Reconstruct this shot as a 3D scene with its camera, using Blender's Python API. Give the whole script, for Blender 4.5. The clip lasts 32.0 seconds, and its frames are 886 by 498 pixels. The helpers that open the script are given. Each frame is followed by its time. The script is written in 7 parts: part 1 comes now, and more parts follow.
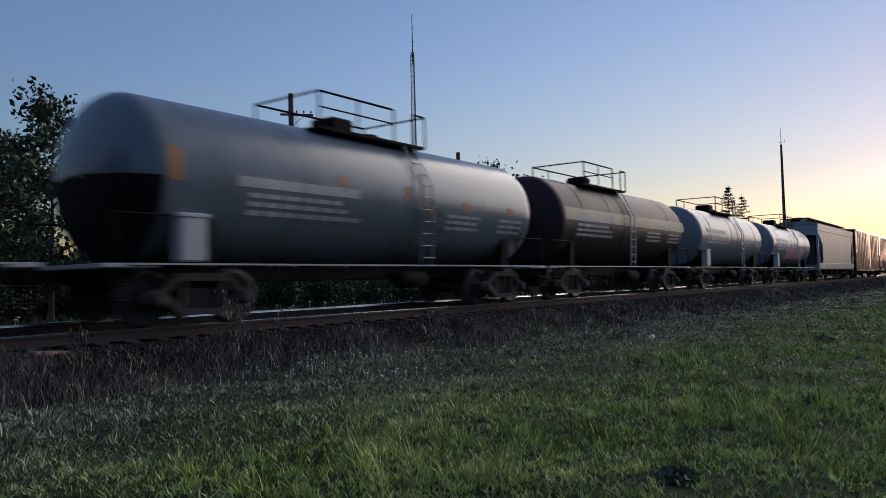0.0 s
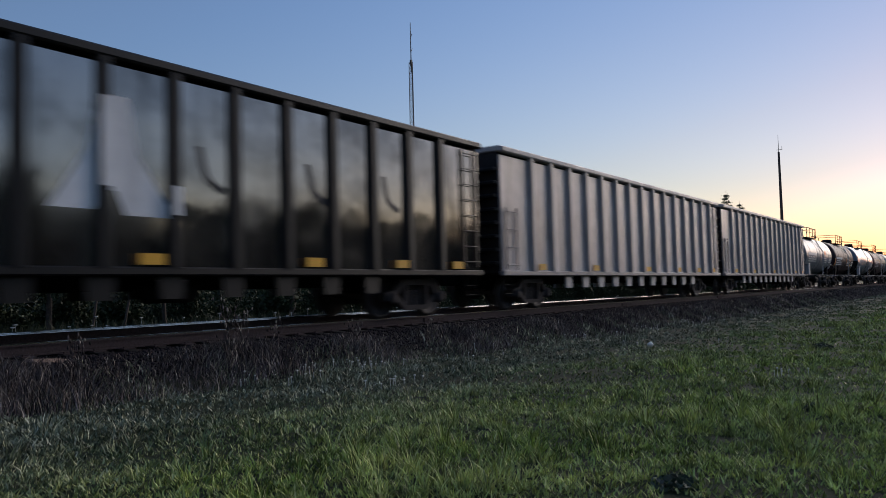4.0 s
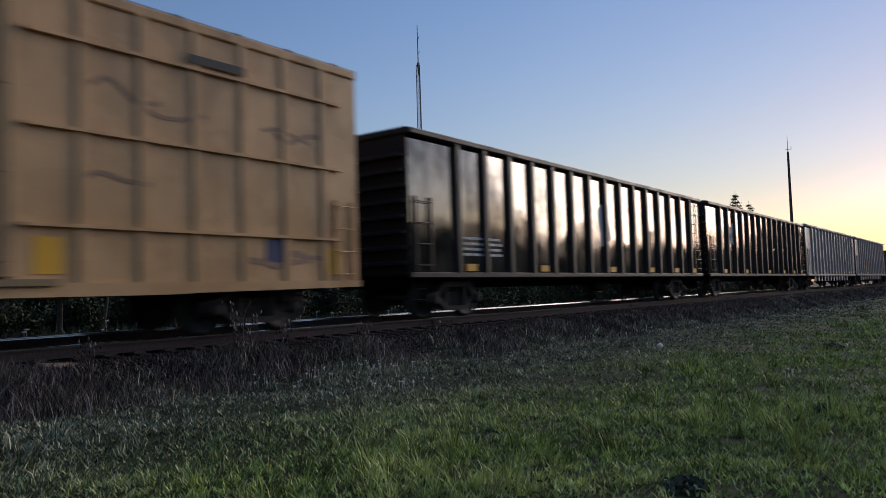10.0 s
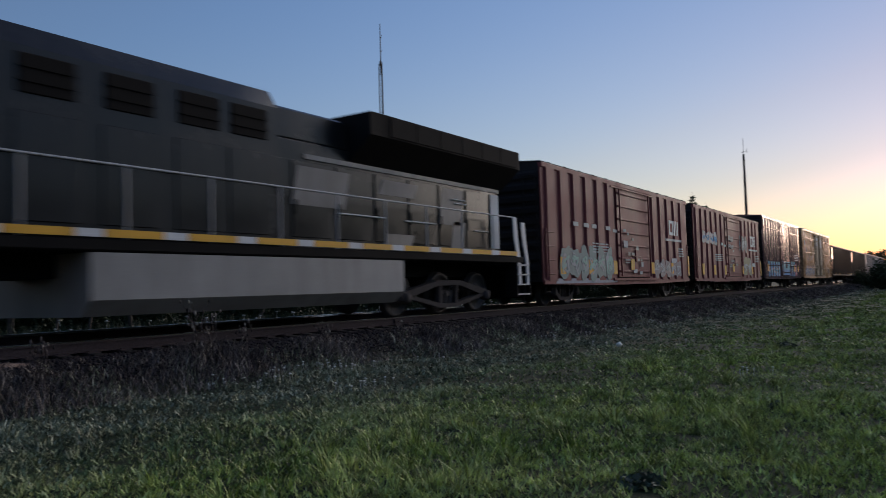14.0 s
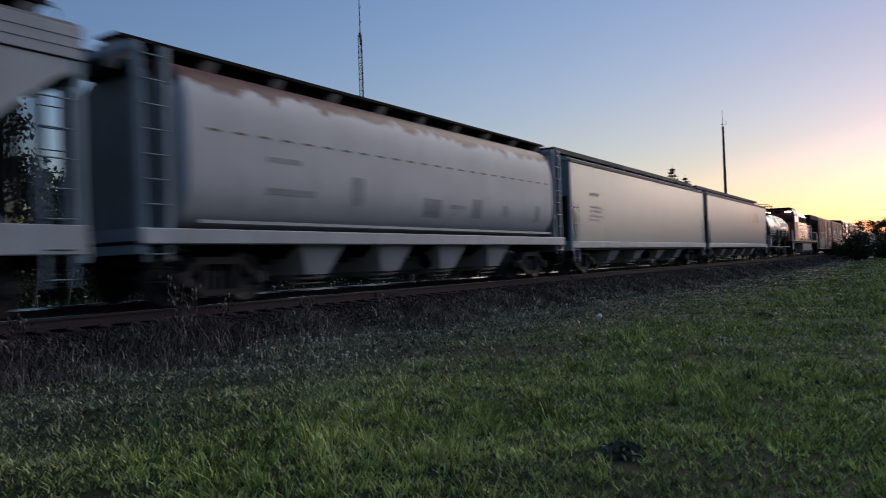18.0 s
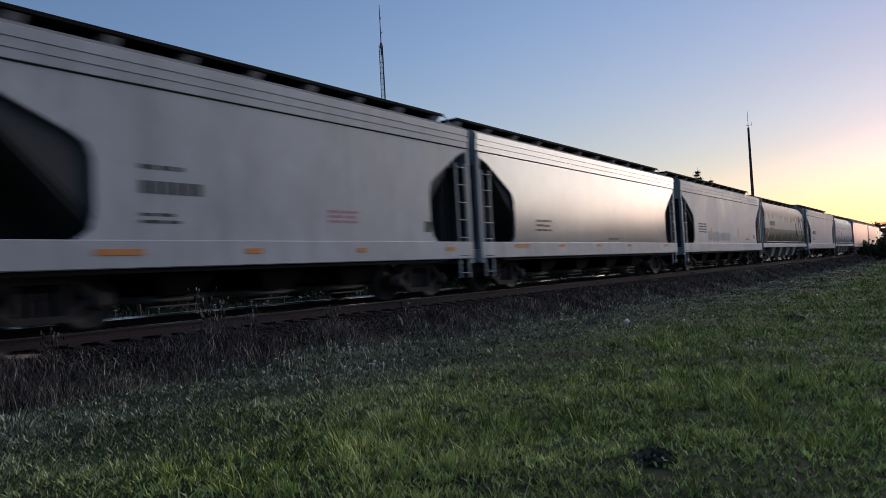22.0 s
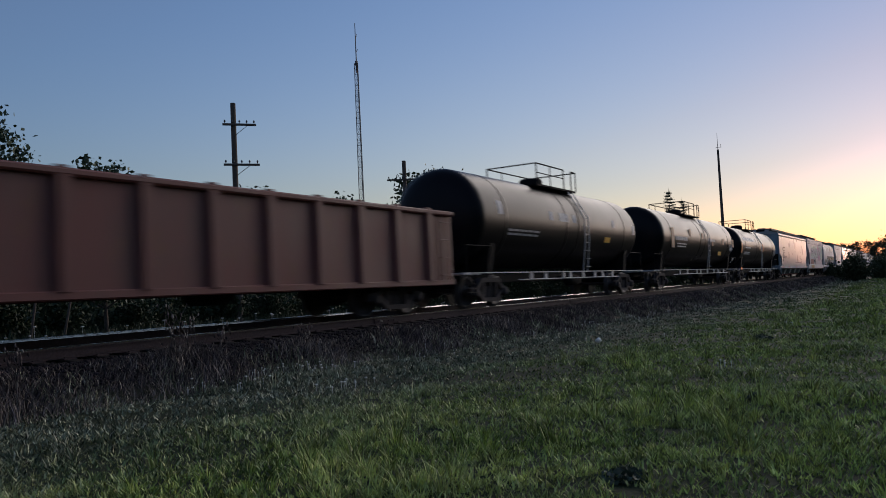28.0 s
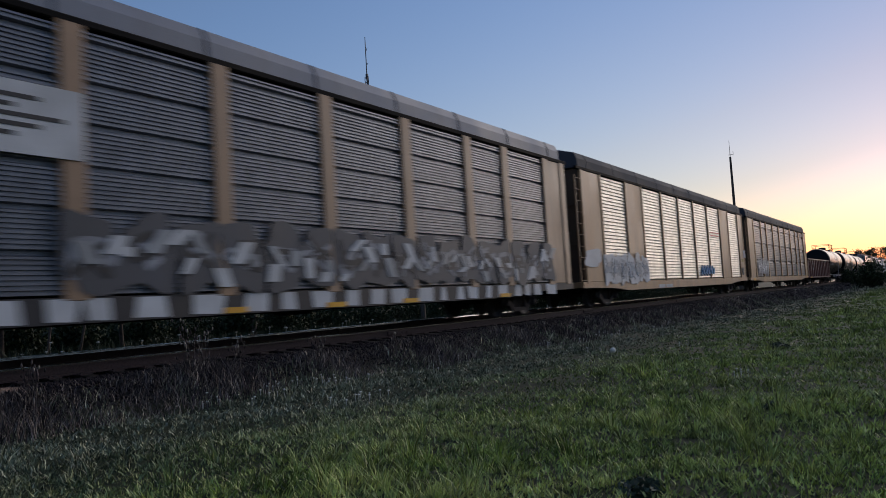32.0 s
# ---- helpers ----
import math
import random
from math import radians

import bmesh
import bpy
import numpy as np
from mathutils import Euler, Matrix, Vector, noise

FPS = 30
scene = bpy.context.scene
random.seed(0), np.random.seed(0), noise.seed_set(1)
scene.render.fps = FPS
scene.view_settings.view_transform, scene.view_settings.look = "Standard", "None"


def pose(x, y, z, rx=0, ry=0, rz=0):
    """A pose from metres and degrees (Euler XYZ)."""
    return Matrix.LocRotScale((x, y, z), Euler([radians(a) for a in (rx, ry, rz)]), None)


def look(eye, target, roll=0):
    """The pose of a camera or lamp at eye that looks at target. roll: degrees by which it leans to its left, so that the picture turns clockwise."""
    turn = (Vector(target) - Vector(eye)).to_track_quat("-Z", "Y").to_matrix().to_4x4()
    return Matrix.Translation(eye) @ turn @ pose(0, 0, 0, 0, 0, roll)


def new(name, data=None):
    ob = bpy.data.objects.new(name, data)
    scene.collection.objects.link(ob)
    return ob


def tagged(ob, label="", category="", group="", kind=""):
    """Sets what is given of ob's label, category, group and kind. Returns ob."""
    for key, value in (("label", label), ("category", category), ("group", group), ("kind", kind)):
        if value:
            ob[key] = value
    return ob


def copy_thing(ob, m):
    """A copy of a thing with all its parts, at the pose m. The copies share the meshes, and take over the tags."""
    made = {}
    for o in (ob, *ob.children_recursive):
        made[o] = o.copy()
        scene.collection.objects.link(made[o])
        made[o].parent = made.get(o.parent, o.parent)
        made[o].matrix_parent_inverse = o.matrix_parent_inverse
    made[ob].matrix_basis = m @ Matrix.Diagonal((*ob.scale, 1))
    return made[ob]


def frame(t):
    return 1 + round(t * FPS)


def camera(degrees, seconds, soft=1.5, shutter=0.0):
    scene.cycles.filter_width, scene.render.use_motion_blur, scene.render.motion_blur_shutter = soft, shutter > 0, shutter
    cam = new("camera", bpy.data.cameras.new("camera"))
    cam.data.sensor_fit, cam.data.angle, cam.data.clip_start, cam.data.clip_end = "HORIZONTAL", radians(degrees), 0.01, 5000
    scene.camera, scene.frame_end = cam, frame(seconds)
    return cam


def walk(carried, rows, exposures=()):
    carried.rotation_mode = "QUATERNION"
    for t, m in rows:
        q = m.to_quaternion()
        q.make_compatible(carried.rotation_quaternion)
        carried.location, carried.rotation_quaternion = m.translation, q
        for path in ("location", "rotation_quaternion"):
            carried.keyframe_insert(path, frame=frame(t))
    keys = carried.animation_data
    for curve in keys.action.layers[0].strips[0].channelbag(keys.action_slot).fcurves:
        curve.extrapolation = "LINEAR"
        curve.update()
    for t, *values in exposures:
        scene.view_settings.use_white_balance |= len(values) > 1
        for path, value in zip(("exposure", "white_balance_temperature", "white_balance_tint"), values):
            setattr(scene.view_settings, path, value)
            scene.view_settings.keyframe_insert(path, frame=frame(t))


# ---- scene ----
# ---- camera: held by hand beside the line, almost still, one pan to the right and back ----
EYE_Z = 0.594          # metres above the rail head, which is z = 0; the train runs along +x
VIEW = [(0.0, 92.50, 1.44, -54.36), (0.5, 92.49, 1.42, -54.43), (1.0, 92.55, 1.42, -54.50), (1.5, 92.64, 1.35, -54.55),
        (2.0, 92.73, 1.29, -54.60), (2.5, 92.82, 1.31, -54.64), (3.0, 92.87, 1.32, -54.62), (3.5, 92.94, 1.38, -54.55),
        (4.0, 93.05, 1.46, -54.48), (4.5, 93.09, 1.31, -54.49), (6.5, 93.29, 1.63, -54.25), (7.0, 93.24, 1.61, -54.19),
        (7.5, 93.24, 1.77, -54.13), (8.0, 93.23, 1.88, -54.05), (8.5, 93.21, 1.84, -53.99), (9.0, 93.20, 1.80, -53.94),
        (9.5, 93.23, 1.80, -53.87), (10.0, 93.24, 1.79, -53.84), (10.5, 93.21, 1.78, -53.89), (11.0, 93.20, 1.77, -53.99),
        (11.5, 93.21, 1.76, -54.05), (12.0, 93.24, 1.74, -54.00), (12.5, 93.25, 1.74, -53.94), (13.0, 93.26, 1.74, -53.93),
        (13.5, 93.29, 1.71, -53.90), (15.5, 91.16, 1.36, -73.36), (16.0, 90.83, 1.19, -73.81), (16.5, 90.67, 0.94, -74.12),
        (17.0, 90.53, 0.96, -72.49), (17.5, 90.68, 1.57, -64.36), (18.0, 91.06, 2.07, -58.09), (18.5, 91.27, 2.44, -56.57),
        (19.0, 91.38, 2.74, -56.39), (19.5, 91.44, 2.73, -56.34), (20.0, 91.49, 2.69, -56.35), (20.5, 91.57, 2.81, -56.31),
        (21.0, 91.65, 2.87, -56.23), (21.5, 91.70, 2.93, -56.18), (22.0, 91.73, 3.12, -56.22), (22.5, 91.76, 3.20, -56.36),
        (23.0, 91.82, 3.09, -56.64), (23.5, 91.91, 3.06, -57.04), (24.0, 92.03, 3.10, -57.45), (24.5, 92.18, 3.12, -57.82),
        (25.0, 92.33, 3.12, -58.14), (25.5, 92.47, 3.10, -58.31), (26.0, 92.62, 3.11, -58.34), (26.5, 92.73, 3.16, -58.34),
        (28.5, 93.02, 2.68, -58.19), (29.0, 93.18, 3.04, -58.00), (29.5, 93.28, 3.02, -57.91), (30.0, 93.36, 2.77, -57.84),
        (30.5, 93.51, 2.90, -57.72), (31.0, 93.67, 3.14, -57.55), (31.5, 93.76, 3.25, -57.38), (32.0, 93.87, 3.42, -57.25)]
cam = camera(60.06, 32.0, soft=0.7, shutter=0.35)
walk(cam, [(t, pose(0, 0, EYE_Z, rx, ry, rz)) for t, rx, ry, rz in VIEW],
     [(0.0, 1.22, 6620, 14), (13.5, 1.17, 6620, 14), (15.3, 0.50, 6050, 8), (16.6, 0.46, 6050, 8), (17.2, 0.50, 6100, 8), (18.2, 1.08, 6620, 14),
      (19.2, 1.1, 6620, 14), (27.0, 1.08, 6620, 14), (28.8, 0.92, 6620, 14), (30.0, 1.1, 6620, 14), (32.0, 1.08, 6620, 14)])

# ---- light: clear sky after sunset, the glow low on the right ----
SUN_AZ, SUN_EL = -9.0, -0.3
world = bpy.data.worlds.new("dusk_sky")
scene.world = world
world.use_nodes = True
wn, wl = world.node_tree.nodes, world.node_tree.links
sky = wn.new("ShaderNodeTexSky")
sky.sky_type, sky.sun_disc = "NISHITA", False
sky.sun_elevation, sky.sun_rotation = radians(SUN_EL), radians(90 - SUN_AZ)
sky.air_density, sky.dust_density, sky.ozone_density = 1.0, 0.4, 2.5
wn["Background"].inputs[1].default_value = 0.494
haze = wn.new("ShaderNodeHueSaturation")
haze.inputs["Saturation"].default_value = 0.84
wl.new(sky.outputs[0], haze.inputs["Color"])
# clear air: deeper blue where the sky is dim, paler where it is bright
air = wn.new("ShaderNodeValToRGB")
for k, (at, rgb) in enumerate(((0.30, (0.655, 0.79, 0.90)), (0.50, (0.785, 0.795, 0.81)), (0.68, (0.865, 0.795, 0.755)), (0.86, (0.885, 0.835, 0.80)), (1.0, (0.93, 0.87, 0.88)))):
    stop = air.color_ramp.elements[k] if k < 2 else air.color_ramp.elements.new(at)
    stop.position, stop.color = at, (*rgb, 1)
wl.new(haze.outputs[0], air.inputs[0])
dusk = wn.new("ShaderNodeMix")
dusk.data_type, dusk.blend_type = "RGBA", "MULTIPLY"
dusk.inputs[0].default_value = 1.0
wl.new(haze.outputs[0], dusk.inputs[6])
wl.new(air.outputs[0], dusk.inputs[7])
wl.new(dusk.outputs[2], wn["Background"].inputs[0])
sun = new("sun", bpy.data.lights.new("sun", "SUN"))
sun.data.energy, sun.data.angle, sun.data.color = 0.95, radians(50), (1.0, 0.91, 0.8)
sun.matrix_world = look((0, 0, 0), (-math.cos(radians(SUN_AZ)), -math.sin(radians(SUN_AZ)), -math.tan(radians(20))))

# ---- small tools ----
TRACK_Y = 11.74        # the track's centre line; near car sides stand at y = 10.19
rnd = random.Random(7)
npr = np.random.default_rng(11)


class Shape:
    """Collects solids into one mesh."""

    def __init__(self):
        self.v, self.f, self.smooth = [], [], []

    def add(self, verts, faces, smooth=False):
        n = len(self.v)
        self.v += [tuple(p) for p in verts]
        self.f += [tuple(i + n for i in q) for q in faces]
        self.smooth += [smooth] * len(faces)
        return self

    def box(self, x0, x1, y0, y1, z0, z1, c=0.0):
        """A box, its edges chamfered by c."""
        if c <= 0:
            v = [(x, y, z) for z in (z0, z1) for x, y in ((x0, y0), (x1, y0), (x1, y1), (x0, y1))]
            return self.add(v, [(3, 2, 1, 0), (4, 5, 6, 7), (0, 1, 5, 4), (1, 2, 6, 5), (2, 3, 7, 6), (3, 0, 4, 7)])
        ring = lambda d, z: [(x0 + d, y0 + c, z), (x0 + c, y0 + d, z), (x1 - c, y0 + d, z), (x1 - d, y0 + c, z),
                             (x1 - d, y1 - c, z), (x1 - c, y1 - d, z), (x0 + c, y1 - d, z), (x0 + d, y1 - c, z)]
        v = ring(c, z0) + ring(0, z0 + c) + ring(0, z1 - c) + ring(c, z1)
        f = [tuple(range(7, -1, -1)), tuple(range(24, 32))]
        for k in range(3):
            f += [(k * 8 + i, k * 8 + (i + 1) % 8, k * 8 + 8 + (i + 1) % 8, k * 8 + 8 + i) for i in range(8)]
        return self.add(v, f)

    def prism(self, outline, a, b, axis="x", smooth=False):
        """An outline (counter-clockwise pairs) pushed along an axis from a to b."""
        n = len(outline)
        place = {"x": lambda p, t: (t, p[0], p[1]), "y": lambda p, t: (p[0], t, p[1]), "z": lambda p, t: (p[0], p[1], t)}[axis]
        v = [place(p, a) for p in outline] + [place(p, b) for p in outline]
        self.add(v, [tuple(range(n - 1, -1, -1)), tuple(range(n, 2 * n))])
        m = len(self.v) - 2 * n
        self.f += [(m + i, m + (i + 1) % n, m + n + (i + 1) % n, m + n + i) for i in range(n)]
        self.smooth += [smooth] * n
        return self

    def tube(self, a, b, r, n=6, r2=None):
        a, b = Vector(a), Vector(b)
        d = (b - a).normalized()
        u = d.orthogonal().normalized()
        w = d.cross(u)
        r2 = r if r2 is None else r2
        v = [a + (u * math.cos(k * math.tau / n) + w * math.sin(k * math.tau / n)) * r for k in range(n)]
        v += [b + (u * math.cos(k * math.tau / n) + w * math.sin(k * math.tau / n)) * r2 for k in range(n)]
        self.add(v, [(k, (k + 1) % n, n + (k + 1) % n, n + k) for k in range(n)], True)
        return self.add(v, [tuple(range(n - 1, -1, -1)), tuple(range(n, 2 * n))])

    def path(self, points, r, n=6):
        for a, b in zip(points, points[1:]):
            self.tube(a, b, r, n)
        return self

    def lathe(self, rows, n, axis="x", y=0.0, z=0.0, x=0.0):
        """Rows of (along, radius), spun round an axis."""
        v = []
        for a, r in rows:
            for k in range(n):
                c, s = r * math.cos(k * math.tau / n), r * math.sin(k * math.tau / n)
                v.append((a, y + c, z + s) if axis == "x" else (x + s, a, z + c) if axis == "y" else (x + c, y + s, a))
        f = [(i * n + k, i * n + (k + 1) % n, (i + 1) * n + (k + 1) % n, (i + 1) * n + k) for i in range(len(rows) - 1) for k in range(n)]
        self.add(v, f, True)
        m = (len(rows) - 1) * n
        return self.add(v[:n] + v[m:], [tuple(range(n - 1, -1, -1)), tuple(range(n, 2 * n))])

    def mesh(self, name, material):
        me = bpy.data.meshes.new(name)
        me.from_pydata(self.v, [], self.f)
        me.polygons.foreach_set("use_smooth", self.smooth)
        me.materials.append(material)
        return me


def part(name, shape, material, parent=None, label="", at=None):
    """One mesh object, under a thing or a part."""
    me = shape if isinstance(shape, bpy.types.Mesh) else shape.mesh(name, material)
    ob = new(name, me)
    ob.parent = parent
    if at is not None:
        ob.matrix_basis = at
    return tagged(ob, label)


def big_mesh(name, verts, faces, material):
    """A mesh from arrays of equal polygons."""
    me = bpy.data.meshes.new(name)
    n, k = faces.shape
    me.vertices.add(len(verts))
    me.vertices.foreach_set("co", np.ascontiguousarray(verts, dtype=np.float32).ravel())
    me.loops.add(n * k)
    me.loops.foreach_set("vertex_index", np.ascontiguousarray(faces, dtype=np.int32).ravel())
    me.polygons.add(n)
    me.polygons.foreach_set("loop_start", np.arange(0, n * k, k, dtype=np.int32))
    me.update(calc_edges=True)
    me.materials.append(material)
    return me


MESHES = {}


def shared(key, make, material):
    if key not in MESHES:
        MESHES[key] = make().mesh(key, material)
    return MESHES[key]


# ---- materials ----
class Nodes:
    def __init__(self, name, rough=0.7, metal=0.0, spec=0.5):
        self.m = bpy.data.materials.new(name)
        self.m.use_nodes = True
        self.n, self.l = self.m.node_tree.nodes, self.m.node_tree.links
        self.b = self.n["Principled BSDF"]
        self.b.inputs["Roughness"].default_value, self.b.inputs["Metallic"].default_value = rough, metal
        self.b.inputs["Specular IOR Level"].default_value = spec

    def node(self, kind, **inputs):
        nd = self.n.new("ShaderNode" + kind)
        for k, v in inputs.items():
            self.put(nd.inputs[k], v)
        return nd

    def put(self, socket, v):
        if isinstance(v, bpy.types.NodeSocket):
            self.l.new(v, socket)
        else:
            socket.default_value = v

    def where(self, scale=(1, 1, 1), move=None):
        nd = self.node("Mapping", Vector=self.n.new("ShaderNodeTexCoord").outputs["Object"], Scale=scale)
        if move is not None:
            self.l.new(move, nd.inputs["Location"])
        return nd.outputs[0]

    def noise(self, scale, stretch=(1, 1, 1), detail=4.0, rough=0.55, move=None):
        return self.node("TexNoise", Vector=self.where(stretch, move), Scale=scale, Detail=detail, Roughness=rough).outputs["Fac"]

    def ramp(self, fac, *stops):
        nd = self.n.new("ShaderNodeValToRGB")
        self.l.new(fac, nd.inputs[0])
        e = nd.color_ramp.elements
        while len(e) < len(stops):
            e.new(0.5)
        for k, (p, c) in enumerate(stops):
            e[k].position = p
            e[k].color = (*c, 1) if isinstance(c, tuple) else (c, c, c, 1)
        return nd.outputs[0]

    def mix(self, fac, a, b, how="MIX"):
        nd = self.n.new("ShaderNodeMix")
        nd.data_type, nd.blend_type = "RGBA", how
        for s, v in ((nd.inputs[0], fac), (nd.inputs[6], a), (nd.inputs[7], b)):
            if isinstance(v, tuple):
                v = (*v, 1)
            self.put(s, v)
        return nd.outputs[2]

    def bump(self, fac, strength=0.3, depth=0.01):
        nd = self.node("Bump", Height=fac, Strength=strength, Distance=depth)
        self.l.new(nd.outputs[0], self.b.inputs["Normal"])

    def colour(self, c):
        self.put(self.b.inputs["Base Color"], (*c, 1) if isinstance(c, tuple) else c)

    def random(self):
        return self.n.new("ShaderNodeObjectInfo").outputs["Random"]


def paint(name, base, dirt=(0.09, 0.075, 0.06), rough=0.5, streak=0.5, metal=0.0, rust=0.0, fade=0.12, spec=0.5, even=False):
    """Weathered paint on steel: faded blotches, grime that ran down, a little rust."""
    s = Nodes(name, rough, metal, spec)
    blot = s.noise(0.7, detail=6)
    run = s.noise(2.2, (1.0, 1.0, 0.12), detail=5, rough=0.7)
    fine = s.noise(40, detail=3)
    pale = tuple(min(1, c * (1.06 + fade)) for c in base)
    dull = tuple(c * (1 - fade) for c in base)
    c = s.mix(s.ramp(blot, (0.35, 0.0), (0.68, 1.0)), dull, pale)
    c = s.mix(s.ramp(run, (0.48, 0.0), (0.8, streak)), c, dirt)
    if rust:
        spot = s.noise(3.0, (1, 1, 0.5), detail=8, rough=0.72)
        c = s.mix(s.ramp(spot, (0.62 - 0.2 * rust, 0.0), (0.72 - 0.15 * rust, 0.85)), c, (0.16, 0.065, 0.035))
    c = s.mix(0.12, c, s.ramp(fine, (0.3, 0.2), (0.7, 0.8)), "OVERLAY")
    s.colour(c)
    rg = s.ramp(blot, (0.3, max(0.05, rough - (0.02 if even else 0.1))), (0.7, min(1, rough + (0.03 if even else 0.12))))
    s.l.new(rg, s.b.inputs["Roughness"])
    s.bump(s.noise(0.8 if even else 1.6, detail=2), 0.06 if even else 0.25, 0.006)
    return s.m


def plain(name, base, rough=0.8, scale=12.0, spread=0.25, metal=0.0, bump=0.2, spec=0.4):
    s = Nodes(name, rough, metal, spec)
    n = s.noise(scale, detail=5)
    s.colour(s.ramp(n, (0.3, tuple(c * (1 - spread) for c in base)), (0.7, tuple(min(1, c * (1 + spread)) for c in base))))
    s.bump(n, bump, 0.01)
    return s.m


def earth():
    """Meadow soil under the grass, ballast along the line."""
    s = Nodes("meadow_soil", 0.95, spec=0.2)
    big, fine = s.noise(0.25, detail=5), s.noise(9, detail=6)
    c = s.mix(s.ramp(fine, (0.3, 0.0), (0.7, 1.0)), (0.011, 0.016, 0.007), (0.030, 0.044, 0.016))
    c = s.mix(s.ramp(big, (0.35, 0.0), (0.7, 0.5)), c, (0.012, 0.015, 0.008))
    sep = s.node("SeparateXYZ", Vector=s.n.new("ShaderNodeTexCoord").outputs["Object"])
    edge = s.node("MapRange", Value=sep.outputs["Y"], **{"From Min": 8.6, "From Max": 9.4}).outputs[0]
    far = s.node("MapRange", Value=sep.outputs["Y"], **{"From Min": 14.6, "From Max": 15.6, "To Min": 1.0, "To Max": 0.0}).outputs[0]
    both = s.node("Math", **{}).outputs[0].node
    both.operation = "MULTIPLY"
    s.l.new(edge, both.inputs[0]), s.l.new(far, both.inputs[1])
    stone = s.ramp(s.node("TexVoronoi", Vector=s.where(), Scale=14.0).outputs["Distance"], (0.05, (0.026, 0.022, 0.021)), (0.6, (0.009, 0.008, 0.0075)))
    s.colour(s.mix(both.outputs[0], c, stone))
    s.bump(fine, 0.6, 0.03)
    return s.m


def blades(name, low, high, dry, amount, meadow=False):
    s = Nodes(name, 0.6, spec=0.25)
    isl = s.n.new("ShaderNodeNewGeometry").outputs["Random Per Island"]
    c = s.ramp(isl, (0.0, low), (0.75, high), (1.0, dry))
    patch = s.noise(0.55, detail=5)
    c = s.mix(s.ramp(patch, (0.45, 0.0), (0.68, amount)), c, dry)
    if meadow:
        # the strip along the line is drier and greyer than the lusher grass away from it
        sep = s.node("SeparateXYZ", Vector=s.n.new("ShaderNodeTexCoord").outputs["Object"])
        drift = s.node("Math", **{}).outputs[0].node
        drift.operation = "MULTIPLY_ADD"
        s.l.new(s.noise(0.4, detail=4), drift.inputs[0])
        drift.inputs[1].default_value = 3.0
        s.l.new(sep.outputs["Y"], drift.inputs[2])
        strip = s.node("MapRange", Value=drift.outputs[0], **{"From Min": 5.3, "From Max": 8.2, "To Max": 0.85}).outputs[0]
        c = s.mix(strip, c, s.ramp(isl, (0.0, (0.043, 0.050, 0.036)), (0.7, (0.265, 0.275, 0.205)), (1.0, (0.54, 0.53, 0.41))))
        # bluish clover and plain turf in hand-wide patches
        c = s.mix(s.ramp(s.noise(1.9, detail=6, rough=0.7), (0.42, 0.0), (0.56, 0.5)), c, s.mix(1.0, c, (0.62, 0.72, 0.80), "MULTIPLY"))
    # clump by clump, some lusher and some thinner
    clump = s.noise(8.0, detail=4, rough=0.65)
    c = s.mix(1.0, c, s.ramp(clump, (0.36, 0.28), (0.48, 0.85), (0.60, 1.22)), "MULTIPLY")
    c = s.mix(1.0, c, s.ramp(s.noise(1.1, detail=4, rough=0.6), (0.36, 0.8), (0.52, 1.15), (0.66, 1.35)), "MULTIPLY")
    s.colour(c)
    return s.m


SOIL = earth()
GRASS = blades("grass_blades", (0.088, 0.130, 0.030), (0.45, 0.55, 0.125), (0.62, 0.60, 0.26), 0.45, True)
DRY = blades("dry_weeds", (0.010, 0.008, 0.009), (0.125, 0.097, 0.098), (0.42, 0.37, 0.30), 0.18)
WEED = blades("green_weeds", (0.02, 0.036, 0.02), (0.05, 0.08, 0.04), (0.07, 0.08, 0.045), 0.3)
PETAL = plain("white_flower", (0.75, 0.75, 0.70), 0.7, 30, 0.1)
STONE = plain("ballast_stone", (0.028, 0.022, 0.024), 0.95, 25, 0.7, spec=0.2)
TIE = plain("creosoted_wood", (0.022, 0.017, 0.015), 0.9, 18, 0.4)
RAIL = plain("rusted_rail", (0.085, 0.060, 0.058), 0.85, 30, 0.3, spec=0.25)
SHINE = plain("polished_rail_head", (0.62, 0.62, 0.62), 0.22, 40, 0.08, 1.0, 0.05)

# ---- ground, one sheet to the horizon, with the bank of the line on it ----
def ground_z(x, y):
    """Height of the ground; works on arrays."""
    x, y = np.asarray(x, float), np.asarray(y, float)
    meadow = -0.58 - 0.008 * np.clip(x, 0, 40)
    meadow = meadow + 0.035 * np.sin(x * 0.9 + 0.6 * np.sin(y * 0.7)) * np.sin(y * 0.8 + 1.3) + 0.02 * np.sin(x * 2.3 + y * 1.7)
    up = np.clip((y - 8.5) / 1.6, 0, 1)
    up = up * up * (3 - 2 * up)
    down = np.clip((y - 13.5) / 1.8, 0, 1)
    down = down * down * (3 - 2 * down)
    far = -0.62 - 0.006 * np.clip(x, 0, 40)
    z = meadow * (1 - up) + (-0.23 + 0.066 * np.clip(y - 11.0, 0, 2.2)) * up
    return z * (1 - down) + far * down


def axis_steps(fine0, fine1, step, reach):
    inner = list(np.arange(fine0, fine1 + 1e-6, step))
    out, d, x = [], step, fine1
    while x < reach:
        d *= 1.25
        x += d
        out.append(x)
    low, d, x = [], step, fine0
    while x > -reach:
        d *= 1.25
        x -= d
        low.append(x)
    return np.array(low[::-1] + inner + out)


